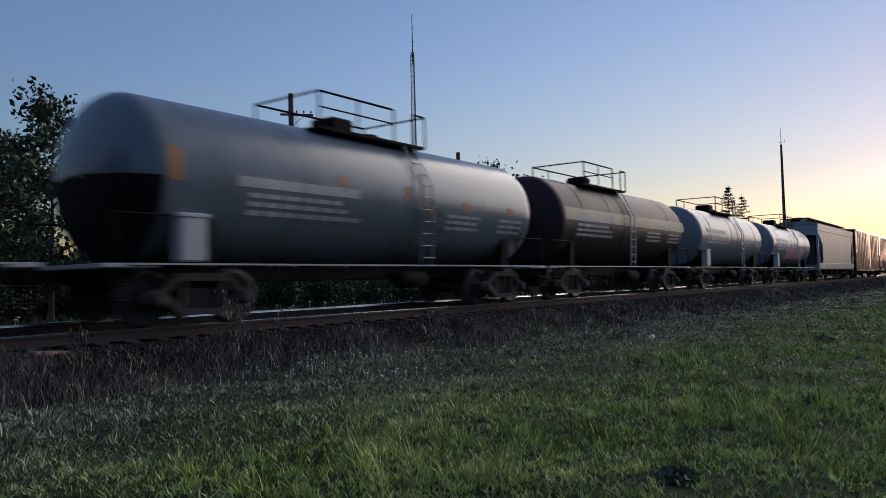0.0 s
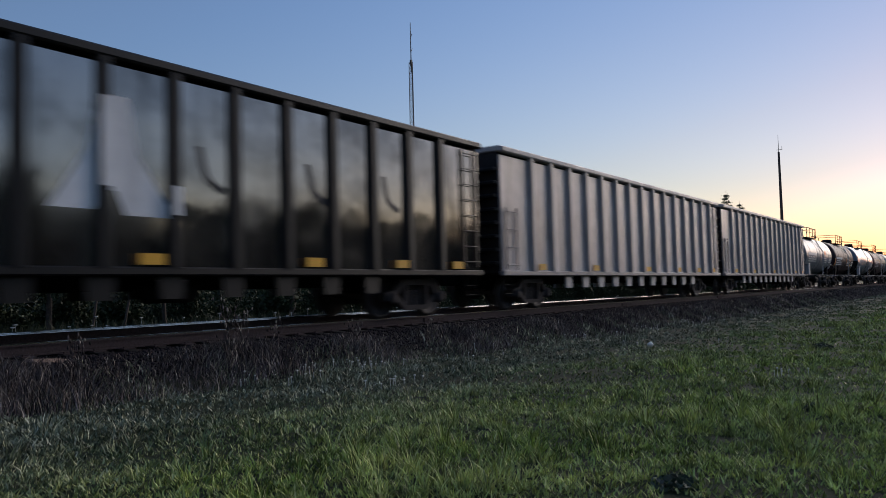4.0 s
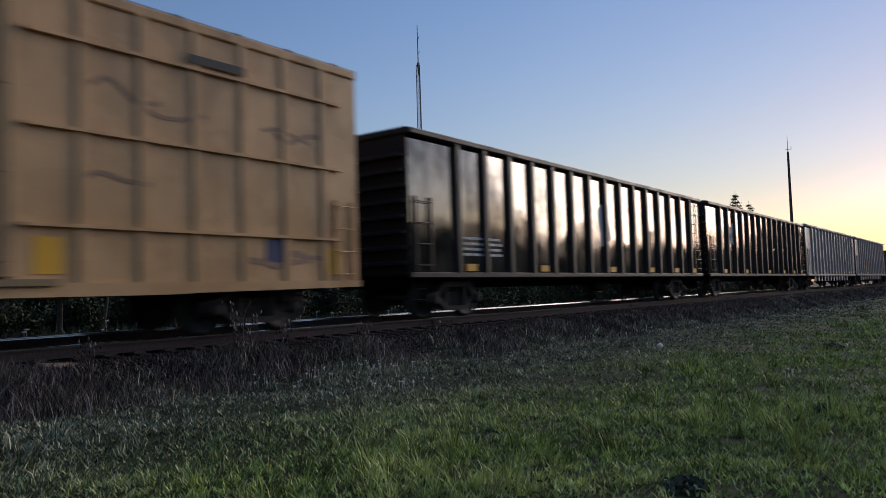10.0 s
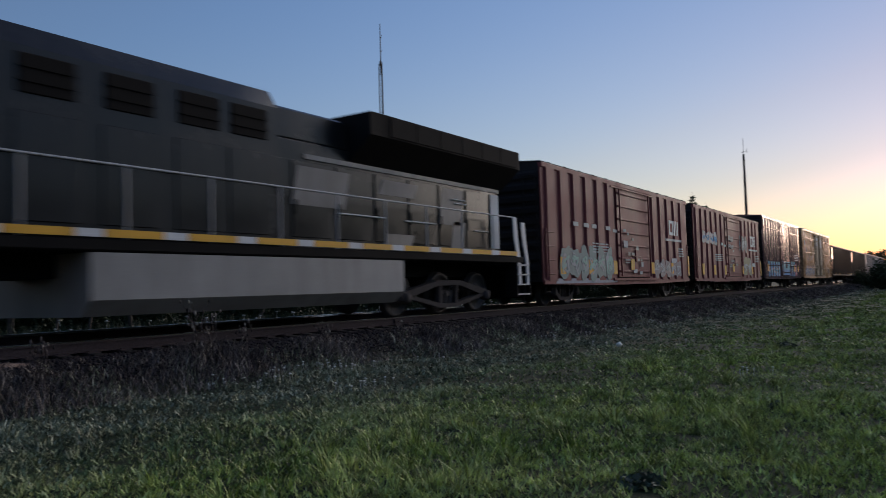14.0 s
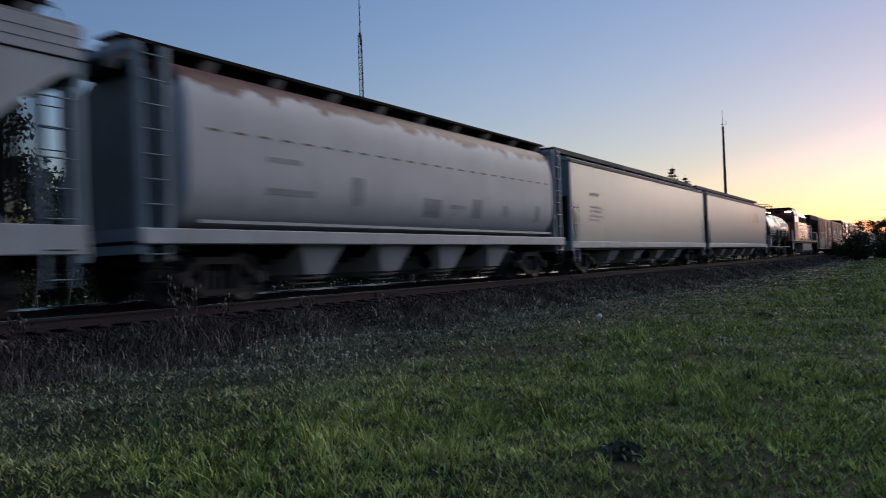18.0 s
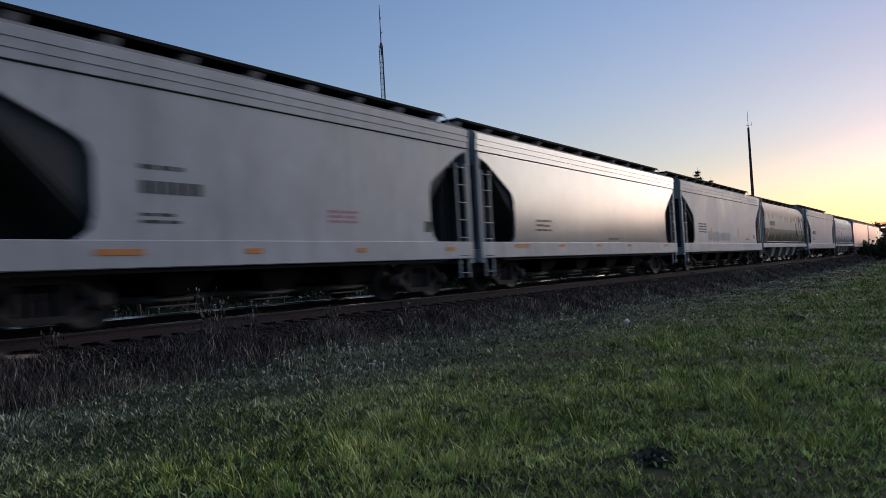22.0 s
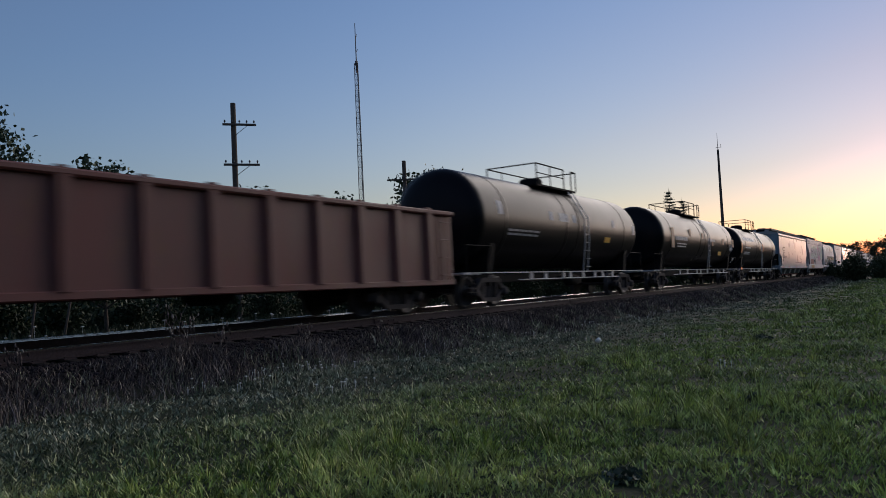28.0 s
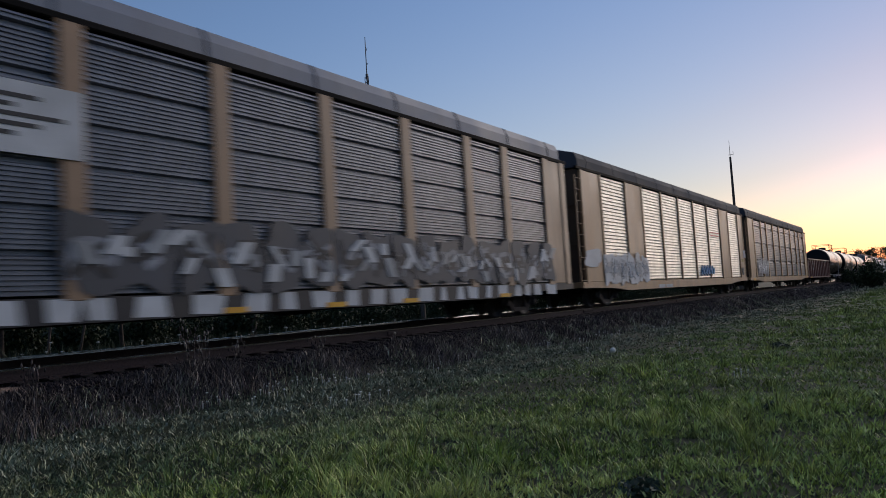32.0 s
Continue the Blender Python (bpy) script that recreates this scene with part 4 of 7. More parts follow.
# ---- high-sided coal gondola ----
def rib_shape(z0, z1, w=0.22, d=0.115):
    return Shape().prism([(-w / 2, 0.0), (-w * 0.32, -d), (w * 0.32, -d), (w / 2, 0.0)], z0, z1, "z")


def coal_gondola(label, length, top, skin, rib, tab, ribs=15, tabs=True, first=1.35, step=1.18):
    car = vehicle("coal_gondola", label)
    chassis(car, length, 2.2)
    for d in (-1, 1):
        part("side_wall", Shape().box(-length + 0.05, -0.05, min(d * 1.42, d * 1.47), max(d * 1.42, d * 1.47), 1.0, top - 0.22), skin, car)
        # black strip put in for the shadow under the top chord
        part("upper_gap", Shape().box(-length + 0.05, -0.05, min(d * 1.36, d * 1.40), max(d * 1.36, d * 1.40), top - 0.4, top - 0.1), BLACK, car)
        part("top_chord", Shape().box(-length, 0, min(d * 1.36, d * 1.60), max(d * 1.36, d * 1.60), top - 0.15, top, 0.03), tab, car)
        part("side_sill", Shape().box(-length, 0, min(d * 1.40, d * 1.56), max(d * 1.40, d * 1.56), 0.92, 1.05, 0.02), rib, car)
        for k in range(ribs):
            x = -first - k * step
            if x > -length + 0.3:
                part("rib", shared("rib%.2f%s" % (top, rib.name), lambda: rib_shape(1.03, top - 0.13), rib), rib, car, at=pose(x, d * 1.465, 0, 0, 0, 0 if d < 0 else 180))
            if tabs and 3.0 < -x < length - 3.0:
                part("slope_tab", shared("tab" + tab.name, lambda: Shape().prism([(-0.24, 0.94), (0.24, 0.94), (0.19, 0.56), (-0.19, 0.56)], -0.06, 0.0, "y"), tab), tab, car, at=pose(x, d * 1.40 + 0.03, 0))
        ladder(car, -0.5, d * 1.5, 0.55, 1.25, top - 0.35, 8, rib)
        ladder(car, -length + 0.5, d * 1.5, 0.55, 1.2, 2.6, 4, rib)
    part("floor", Shape().box(-length + 0.1, -0.1, -1.42, 1.42, 0.98, 1.05), BLACK, car)
    for x, d in ((-0.06, 1), (-length + 0.06, -1)):
        # dark end wall and black end ribs carry the end's shade in their colour
        part("end_wall", Shape().box(x - 0.03, x + 0.03, -1.42, 1.42, 1.0, top - 0.05), DARK_END, car)
        part("end_chord", Shape().box(x - 0.09, x + 0.09, -1.5, 1.5, top - 0.13, top + 0.02, 0.02), tab, car)
        for k in range(8):
            z = 1.25 + k * (top - 1.5) / 8
            part("end_rib", shared("endrib" + rib.name, lambda: Shape().box(-0.02, 0.14, -1.4, 1.4, -0.05, 0.05, 0.02), P_COALRIB), P_COALRIB, car, at=pose(x + d * 0.04, 0, z, 0, 0, 0 if d > 0 else 180))
    bars(car, -1.56, [(-x - 0.42, -x, 1.08, 1.25) for x in (0.9, 3.0, 5.6, 9.0, 13.6, 17.2) if x < length], YELLOW, "reflector", "yellow reflective strips along the sill")
    return car


# ---- tank car ----
def flat_side(dz, r):
    """Half width of a round-cornered hopper body at a height from its middle."""
    return r * (1 - min(1, abs(dz) / r) ** 3.8) ** (1 / 3.8)


def tank_patch(s, x0, x1, z0, z1, r, zc, lift=0.006):
    """A mark wrapped on the near side of the shell."""
    a0, a1 = math.asin(max(-1, min(1, (z0 - zc) / r))), math.asin(max(-1, min(1, (z1 - zc) / r)))
    n = max(1, int((a1 - a0) / 0.12) + 1)
    if r == 1.5:
        rows = [z0 - zc + (z1 - z0) * k / n for k in range(n + 1)]
        v = [(x, -flat_side(dz, r) - w, zc + dz) for dz in rows for x in (x0, x1) for w in (lift, -0.01)]
    else:
        v = [(x, -w * math.cos(a), zc + w * math.sin(a)) for a in (a0 + (a1 - a0) * k / n for k in range(n + 1)) for x in (x0, x1) for w in (r + lift, r - 0.01)]
    f = [(0, 2, 3, 1), (4 * n, 4 * n + 1, 4 * n + 3, 4 * n + 2)]
    for k in range(0, 4 * n, 4):
        f += [(k, k + 4, k + 6, k + 2), (k + 1, k + 3, k + 7, k + 5), (k, k + 1, k + 5, k + 4), (k + 2, k + 6, k + 7, k + 3)]
    return s.add(v, f)


def head_shield(head, x0, r, zc):
    """Thick lower half of a tank head, following its dish: a dark reflection's stand-in."""
    prof = [(x0 - 0.035 + a * 0.97, q * r + 0.03) for a, q in head]
    n, m = 20, len(prof)
    angles = [math.radians(184 + k * 172 / n) for k in range(n + 1)]
    verts = [(x + e, math.cos(w) * (q - e), zc + math.sin(w) * (q - e)) for e in (0.0, 0.022) for x, q in prof for w in angles]
    inner = m * (n + 1)
    faces = []
    for i in range(m - 1):
        for k in range(n):
            c = i * (n + 1) + k
            faces += [(c, c + 1, c + n + 2, c + n + 1), (inner + c, inner + c + n + 1, inner + c + n + 2, inner + c + 1)]
        for c in (i * (n + 1), i * (n + 1) + n):
            faces.append((c, c + n + 1, inner + c + n + 1, inner + c))
    for k in range(n):
        for c in (k, (m - 1) * (n + 1) + k):
            faces.append((c, inner + c, inner + c + 1, c + 1))
    return Shape().add(verts, faces)


def tank_car(label, length, r, zc, skin, mid=None, marks=(), rail_at=None, sign=True, dome="box", inset=2.0, ends=0.5, sill=None, dark_head=False):
    car = vehicle("tank_car", label, "tank car")
    chassis(car, length, inset)
    x0, x1 = -length + ends, -ends
    mid = -length / 2 if mid is None else mid
    head = [(0.0, 0.05), (0.03, 0.30), (0.10, 0.58), (0.20, 0.78), (0.32, 0.90), (0.47, 0.975), (0.62, 1.0)]
    rows = [(x0 + a, q * r) for a, q in head] + [(x0 + 0.72, r), (x1 - 0.72, r)] + [(x1 - a, q * r) for a, q in head[::-1]]
    part("tank", Shape().lathe(rows, 48, "x", z=zc), skin, car)
    # black shell added for the dark reflection on the lower head
    if dark_head:
        part("head_shield", head_shield(head, x0, r, zc), BLACK, car, "dark reflection shaped on the lower tank head")
    for x in () if skin is P_SLATE else (x0 + 2.0, mid - 0.55, mid + 0.55, x1 - 2.0):
        part("seam_band", shared("band%.2f%.2f%s" % (r, zc, skin.name), lambda: Shape().lathe([(-0.05, r - 0.01), (-0.05, r + 0.007), (0.05, r + 0.007), (0.05, r - 0.01)], 48, "x", z=zc), skin), skin, car, at=pose(x, 0, 0))
    for x in (-inset, -length + inset):
        part("saddle", shared("saddle%.2f%.2f" % (r, zc), lambda: Shape().prism([(-1.15, 0.95), (1.15, 0.95), (r * 0.86, zc - r * 0.52), (r * 0.5, zc - r * 0.87), (0, zc - r), (-r * 0.5, zc - r * 0.87), (-r * 0.86, zc - r * 0.52)], -0.16, 0.16, "x"), BLACK), BLACK, car, at=pose(x, 0, 0))
    for x, a in ((-0.1, -0.9), (-length + 1.0, -length + 0.1)):
        part("end_platform", Shape().box(a if a > x else x - 0.9, x, -1.38, 1.38, 0.93, 1.0, 0.01), sill or LIGHT, car)
    for d in (-1, 1):
        part("side_rail", Shape().box(-length + 0.5, -0.5, d * 1.40 - 0.03, d * 1.40 + 0.03, 0.97, 1.0), sill or LIGHT, car)
        for x in (-1.0, -length + 1.0):
            part("end_handrail", shared("endhand", lambda: Shape().path([(-0.7, 0, 1.0), (-0.7, 0, 1.75), (0.7, 0, 1.75), (0.7, 0, 1.0)], 0.02, 5), BLACK), BLACK, car, at=pose(x, d * 1.36, 0))
    if skin is P_BLACK:
        part("lower_rail", Shape().tube((-length + 3.4, -1.40, 0.76), (-3.4, -1.40, 0.76), 0.018, 5), LIGHT, car)
        for k, f in enumerate((0.08, 0.2, 0.29, 0.42, 0.55, 0.62, 0.78, 0.9)):
            part("rail_bracket", shared("railbracket", lambda: Shape().box(-0.09, 0.09, -0.02, 0.02, 0.75, 0.97, 0.008), LIGHT), LIGHT, car, at=pose(-3.4 - f * (length - 6.8), -1.38, 0))
    topz = zc + r
    part("top_walkway", Shape().box(mid - 1.75, mid + 1.75, -0.95, -0.55, topz - 0.14, topz - 0.08).box(mid - 1.75, mid + 1.75, 0.55, 0.95, topz - 0.14, topz - 0.08).box(mid - 1.75, mid - 1.5, -0.95, 0.95, topz - 0.14, topz - 0.08).box(mid + 1.5, mid + 1.75, -0.95, 0.95, topz - 0.14, topz - 0.08), BLACK, car)
    rail = Shape()
    for d in (-1, 1):
        rail.path([(mid - 1.75, d * 0.95, topz - 0.1), (mid - 1.75, d * 0.95, topz + 0.62), (mid + (0.6 if d < 0 else 1.75), d * 0.95, topz + 0.62), (mid + (0.6 if d < 0 else 1.75), d * 0.95, topz - 0.1)], 0.024, 6)
        rail.tube((mid - 1.75, d * 0.95, topz + 0.3), (mid + (0.6 if d < 0 else 1.75), d * 0.95, topz + 0.3), 0.018, 5)
        rail.tube((mid - 0.6, d * 0.95, topz - 0.1), (mid - 0.6, d * 0.95, topz + 0.62), 0.02, 5)
    rail.path([(mid + 1.3, -0.95, topz - 0.1), (mid + 1.3, -0.95, topz + 0.62), (mid + 1.75, -0.95, topz + 0.62), (mid + 1.75, -0.95, topz - 0.1)], 0.022, 6)
    rail.tube((mid - 1.75, -0.95, topz + 0.62), (mid - 1.75, 0.95, topz + 0.62), 0.022).tube((mid + 1.75, -0.95, topz + 0.62), (mid + 1.75, 0.95, topz + 0.62), 0.022)
    part("top_railing", rail, BLACK, car)
    if dome == "box":
        part("valve_housing", Shape().box(mid - 0.75, mid - 0.05, -0.35, 0.35, topz - 0.06, topz + 0.36, 0.05), BLACK, car)
        part("manway", Shape().lathe([(topz - 0.06, 0.3), (topz + 0.16, 0.3), (topz + 0.2, 0.1)], 14, "z", x=mid + 0.7), BLACK, car)
    else:
        part("valve_housing", Shape().lathe([(topz - 0.08, 0.42), (topz + 0.22, 0.42), (topz + 0.3, 0.36), (topz + 0.34, 0.1)], 18, "z", x=mid - 0.2), BLACK, car)
        part("manway", Shape().lathe([(topz - 0.06, 0.25), (topz + 0.14, 0.25)], 12, "z", x=mid + 0.75), BLACK, car)
    part("side_ladder", ladder_bent(mid, r, zc, topz), skin if skin is P_SLATE else LIGHT, car)
    if sign:
        part("equipment_box", Shape().box(-length + 1.35, -length + 1.85, -1.46, -1.2, 1.02, 1.75, 0.03).box(-length + 1.3, -length + 1.9, -1.48, -1.18, 1.72, 1.8, 0.02), LIGHT, car, "grey steel cabinet")
    for material, rects in marks:
        s = Shape()
        for q in rects:
            tank_patch(s, *q, r, zc)
        tagged(part("lettering", s, material, car), kind="stuff")
    return car


def ladder_bent(mid, r, zc, topz):
    s = Shape()
    pts = [(-1.0, topz - 0.18), (-r - 0.09, zc + 0.3), (-r - 0.09, zc - 0.5), (-1.43, 1.0)]
    for x in (mid + 0.85, mid + 1.25):
        s.path([(x, y, z) for y, z in pts], 0.02, 5)
    for k in range(9):
        z = 1.15 + k * (topz - 1.45) / 9
        y = -r - 0.09 if z < zc + 0.3 else -r - 0.09 + (r + 0.09 - 1.0) * (z - zc - 0.3) / (topz - 0.48 - zc)
        s.tube((mid + 0.85, y, z), (mid + 1.25, y, z), 0.014, 5)
    return s


# ---- boxcar ----
# car ends face away from the glow: that shade is put into the colour
DARK_END = paint("sooty_end_paint", (0.022, 0.018, 0.018), rough=0.75, streak=0.4, dirt=(0.045, 0.036, 0.032), spec=0.25)
def post_shape(z0, z1, w=0.16, d=0.05):
    slope = min(0.06, w * 0.2)
    return Shape().prism([(-w / 2, 0.0), (-w / 2 + slope, -d), (w / 2 - slope, -d), (w / 2, 0.0)], z0, z1, "z")


def boxcar(label, length, eave, skin, doors, posts, door_skin=None, ledges=(), bottom=0.72, roof=None, post_w=0.16, post_d=0.05, door_rows=6, end_skin=None):
    """doors: (x0, x1) each, on both sides; posts: x of the upright side posts."""
    car = vehicle("boxcar", label, "boxcar")
    chassis(car, length, 2.3)
    door_skin, roof, end_skin = door_skin or skin, roof or skin, end_skin or DARK_END
    d0, d1 = min(a for a, _ in doors), max(b for _, b in doors)
    for d in (-1, 1):
        y = d * 1.48
        for a, b in ((-length, d0), (d1, 0.0)):
            part("side_wall", Shape().box(a, b, min(y, y - d * 0.05), max(y, y - d * 0.05), bottom + 0.1, eave - 0.05), skin, car)
        part("side_sill", Shape().prism([(-length, bottom + 0.14), (-length, bottom + 0.02), (-length + 3.6, bottom - 0.03), (-length + 4.3, bottom - 0.05), (-4.3, bottom - 0.05), (-3.6, bottom - 0.03), (0, bottom + 0.02), (0, bottom + 0.14)], d * 1.50 - 0.03, d * 1.50 + 0.03, "y"), skin, car)
        part("eave_rail", Shape().box(-length, 0, d * 1.46 - 0.07, d * 1.46 + 0.07, eave - 0.16, eave, 0.02), skin, car)
        for x in posts:
            part("side_post", shared("post%.2f%.2f%s" % (eave, post_w, skin.name), lambda: post_shape(bottom + 0.12, eave - 0.14, post_w, post_d), skin), skin, car, at=pose(x, y, 0, 0, 0, 0 if d < 0 else 180))
        for z in ledges:
            for a, b in ((-length + 0.35, d0 - 0.15), (d1 + 0.15, -0.5)):
                part("side_ledge", Shape().box(a, b, d * 1.52 - 0.045, d * 1.52 + 0.045, z - 0.025, z + 0.025), skin, car)
        for a, b in doors:
            door = part("door", Shape().box(a + 0.03, b - 0.03, d * 1.50 - 0.03, d * 1.50 + 0.03, bottom + 0.22, eave - 0.2, 0.01), door_skin, car)
            for k in range(door_rows):
                z = bottom + 0.45 + k * (eave - bottom - 0.85) / (door_rows - 1)
                part("door_beam", Shape().box(a + 0.06, b - 0.06, d * 1.55 - 0.025, d * 1.55 + 0.025, z - 0.035, z + 0.035, 0.01), door_skin, door)
            for x in (a + 0.18, b - 0.18):
                part("lock_rod", Shape().tube((x, d * 1.6, bottom + 0.25), (x, d * 1.6, eave - 0.25), 0.028, 6), door_skin, door)
            part("door_latch", Shape().box((a + b) / 2 - 0.1, (a + b) / 2 + 0.1, d * 1.59 - 0.03, d * 1.59 + 0.03, 1.5, 1.95, 0.01).tube(((a + b) / 2 - 0.5, d * 1.6, 1.7), ((a + b) / 2 + 0.5, d * 1.6, 1.7), 0.02), door_skin, door)
        part("door_track", Shape().box(d0 - 0.6, d1 + 0.6, d * 1.54 - 0.05, d * 1.54 + 0.05, bottom + 0.1, bottom + 0.19), door_skin, car)
        part("door_track", Shape().box(d0 - 0.6, d1 + 0.6, d * 1.54 - 0.04, d * 1.54 + 0.04, eave - 0.24, eave - 0.18), door_skin, car)
        ladder(car, -0.42, d * 1.5, 0.46, 1.0, 2.3, 4, skin)
        ladder(car, -length + 0.42, d * 1.5, 0.46, 1.0, 2.3, 4, skin)
    for x, d in ((-0.03, 1), (-length + 0.03, -1)):
        part("end_wall", Shape().box(x - 0.03, x + 0.03, -1.46, 1.46, bottom + 0.1, eave), end_skin, car)
        for k in range(9):
            part("end_rib", shared("boxend" + end_skin.name, lambda: Shape().prism([(-0.16, 0.0), (-0.07, -0.07), (0.07, -0.07), (0.16, 0.0)], -1.38, 1.38, "z"), end_skin), end_skin, car, at=pose(x + d * 0.02, 0, bottom + 0.5 + k * (eave - bottom - 0.9) / 8) @ Matrix.Rotation(radians(90 * d), 4, "Z") @ Matrix.Rotation(radians(90), 4, "Y"))
        ladder(car, x + d * 0.04, -1.1, 0.42, 1.0, eave - 0.4, 8, end_skin, True, d)
    part("roof", Shape().prism([(-1.52, eave - 0.02), (1.52, eave - 0.02), (1.50, eave + 0.03), (0.0, eave + 0.16), (-1.50, eave + 0.03)], -length, 0, "x"), roof, car)
    n = int(length / 1.15)
    for k in range(n):
        part("roof_rib", shared("roofrib%.2f%s" % (eave, roof.name), lambda: Shape().prism([(-1.53, eave + 0.02), (1.525, eave + 0.02), (1.525, eave + 0.04), (0, eave + 0.18), (-1.525, eave + 0.04)], -0.05, 0.05, "x"), roof), roof, car, at=pose(-0.6 - k * (length - 1.2) / (n - 1), 0, 0))
    part("floor", Shape().box(-length + 0.05, -0.05, -1.44, 1.44, bottom + 0.1, bottom + 0.2), BLACK, car)
    return car


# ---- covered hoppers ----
# shade of the cut-away ends put into the colour; also the dark skirt
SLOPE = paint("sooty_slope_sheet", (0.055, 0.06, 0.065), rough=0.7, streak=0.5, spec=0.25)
HOPPER_ROOF = paint("dusty_hopper_roof", (0.22, 0.22, 0.22), rough=0.85, streak=0.5, spec=0.2)


PALE_ROOF = paint("pale_matt_hopper_roof", (0.34, 0.36, 0.37), rough=0.85, streak=0.4, spec=0.2)


def roof_walk(car, length, top, y=0.62, gap=1.55, z=0.26, material=None, skirt=False):
    m = material or BLACK
    for d in (-1, 1):
        if skirt:
            part("walkway_skirt", Shape().box(-length + 0.1, -0.1, d * (y + 0.3) - 0.015, d * (y + 0.3) + 0.015, top + 0.13, top + z + 0.03), SLOPE, car)
        part("roof_walkway", Shape().box(-length + 0.1, -0.1, d * y - 0.27, d * y + 0.27, top + z, top + z + 0.035).box(-length + 0.1, -0.1, d * (y + 0.26) - 0.015, d * (y + 0.26) + 0.015, top + z - 0.02, top + z + 0.045), m, car)
        n = int(length / gap)
        for k in range(n + 1):
            part("walkway_bracket", shared("bracket%.2f%.2f" % (y, z), lambda: Shape().prism([(-0.22, z - 0.03), (0.16, -0.16), (0.25, -0.16), (0.25, z - 0.03)], -0.14, 0.14, "x"), LIGHT), LIGHT, car, at=pose(-0.35 - k * (length - 0.7) / n, d * y, top, 0, 0, 0 if d < 0 else 180))
        part("walkway_end_rail", Shape().path([(-0.12, d * (y + 0.24), top + z), (0.0, d * (y + 0.26), top + z - 0.03), (0.02, d * (y + 0.4), top - 0.35)], 0.018, 5), LIGHT, car)
    part("hatch_coaming", Shape().box(-length + 0.4, -0.4, -0.60, 0.60, top - 0.2, top + z - 0.01, 0.03), BLACK, car)
    for k in range(max(3, int(length / 3.2))):
        n = max(3, int(length / 3.2))
        part("hatch_cover", shared("hatch", lambda: Shape().box(-1.1, 1.1, -0.3, 0.3, 0.0, 0.16, 0.04).tube((-0.7, -0.34, 0.14), (-0.7, 0.34, 0.14), 0.03).tube((0.7, -0.34, 0.14), (0.7, 0.34, 0.14), 0.03), HOPPER_ROOF), HOPPER_ROOF, car, at=pose(-1.6 - k * (length - 3.2) / (n - 1), 0, top + z - 0.05))


GATE = paint("dull_gate_paint", (0.16, 0.155, 0.15), rough=0.6, streak=0.5)


def hopper_chutes(car, length, z0, n, gate, skin, reach=3.2, outlet=False):
    # black body added as the shadow between the chutes
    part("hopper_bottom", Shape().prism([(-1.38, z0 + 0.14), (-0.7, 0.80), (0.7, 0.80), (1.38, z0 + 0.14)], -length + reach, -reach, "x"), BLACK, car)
    for k in range(n):
        x = -reach - (k + 0.5) * (length - 2 * reach) / n
        w, top = (0.56, 0.86) if outlet else (0.72, z0 + 0.12)
        part("chute", shared("chute%.2f%s%d" % (z0, skin.name, outlet), lambda: Shape().add(
            [(-w, -1.36, top), (w, -1.36, top), (w, 1.36, top), (-w, 1.36, top), (-0.34, -1.12, 0.46), (0.34, -1.12, 0.46), (0.34, 1.12, 0.46), (-0.34, 1.12, 0.46)],
            [(0, 1, 2, 3), (7, 6, 5, 4), (1, 0, 4, 5), (2, 1, 5, 6), (3, 2, 6, 7), (0, 3, 7, 4)]), skin), skin, car, at=pose(x, 0, 0))
        part("outlet_gate", shared("gate" + gate.name, lambda: Shape().box(-0.44, 0.44, -0.85, 0.85, 0.34, 0.46, 0.02).box(-0.34, 0.34, -0.98, -0.85, 0.36, 0.42, 0.01).tube((-0.5, -0.92, 0.40), (0.5, -0.92, 0.40), 0.025).tube((-0.46, -0.9, 0.28), (0.46, -0.9, 0.28), 0.018), gate), gate, car, at=pose(x, 0, 0))




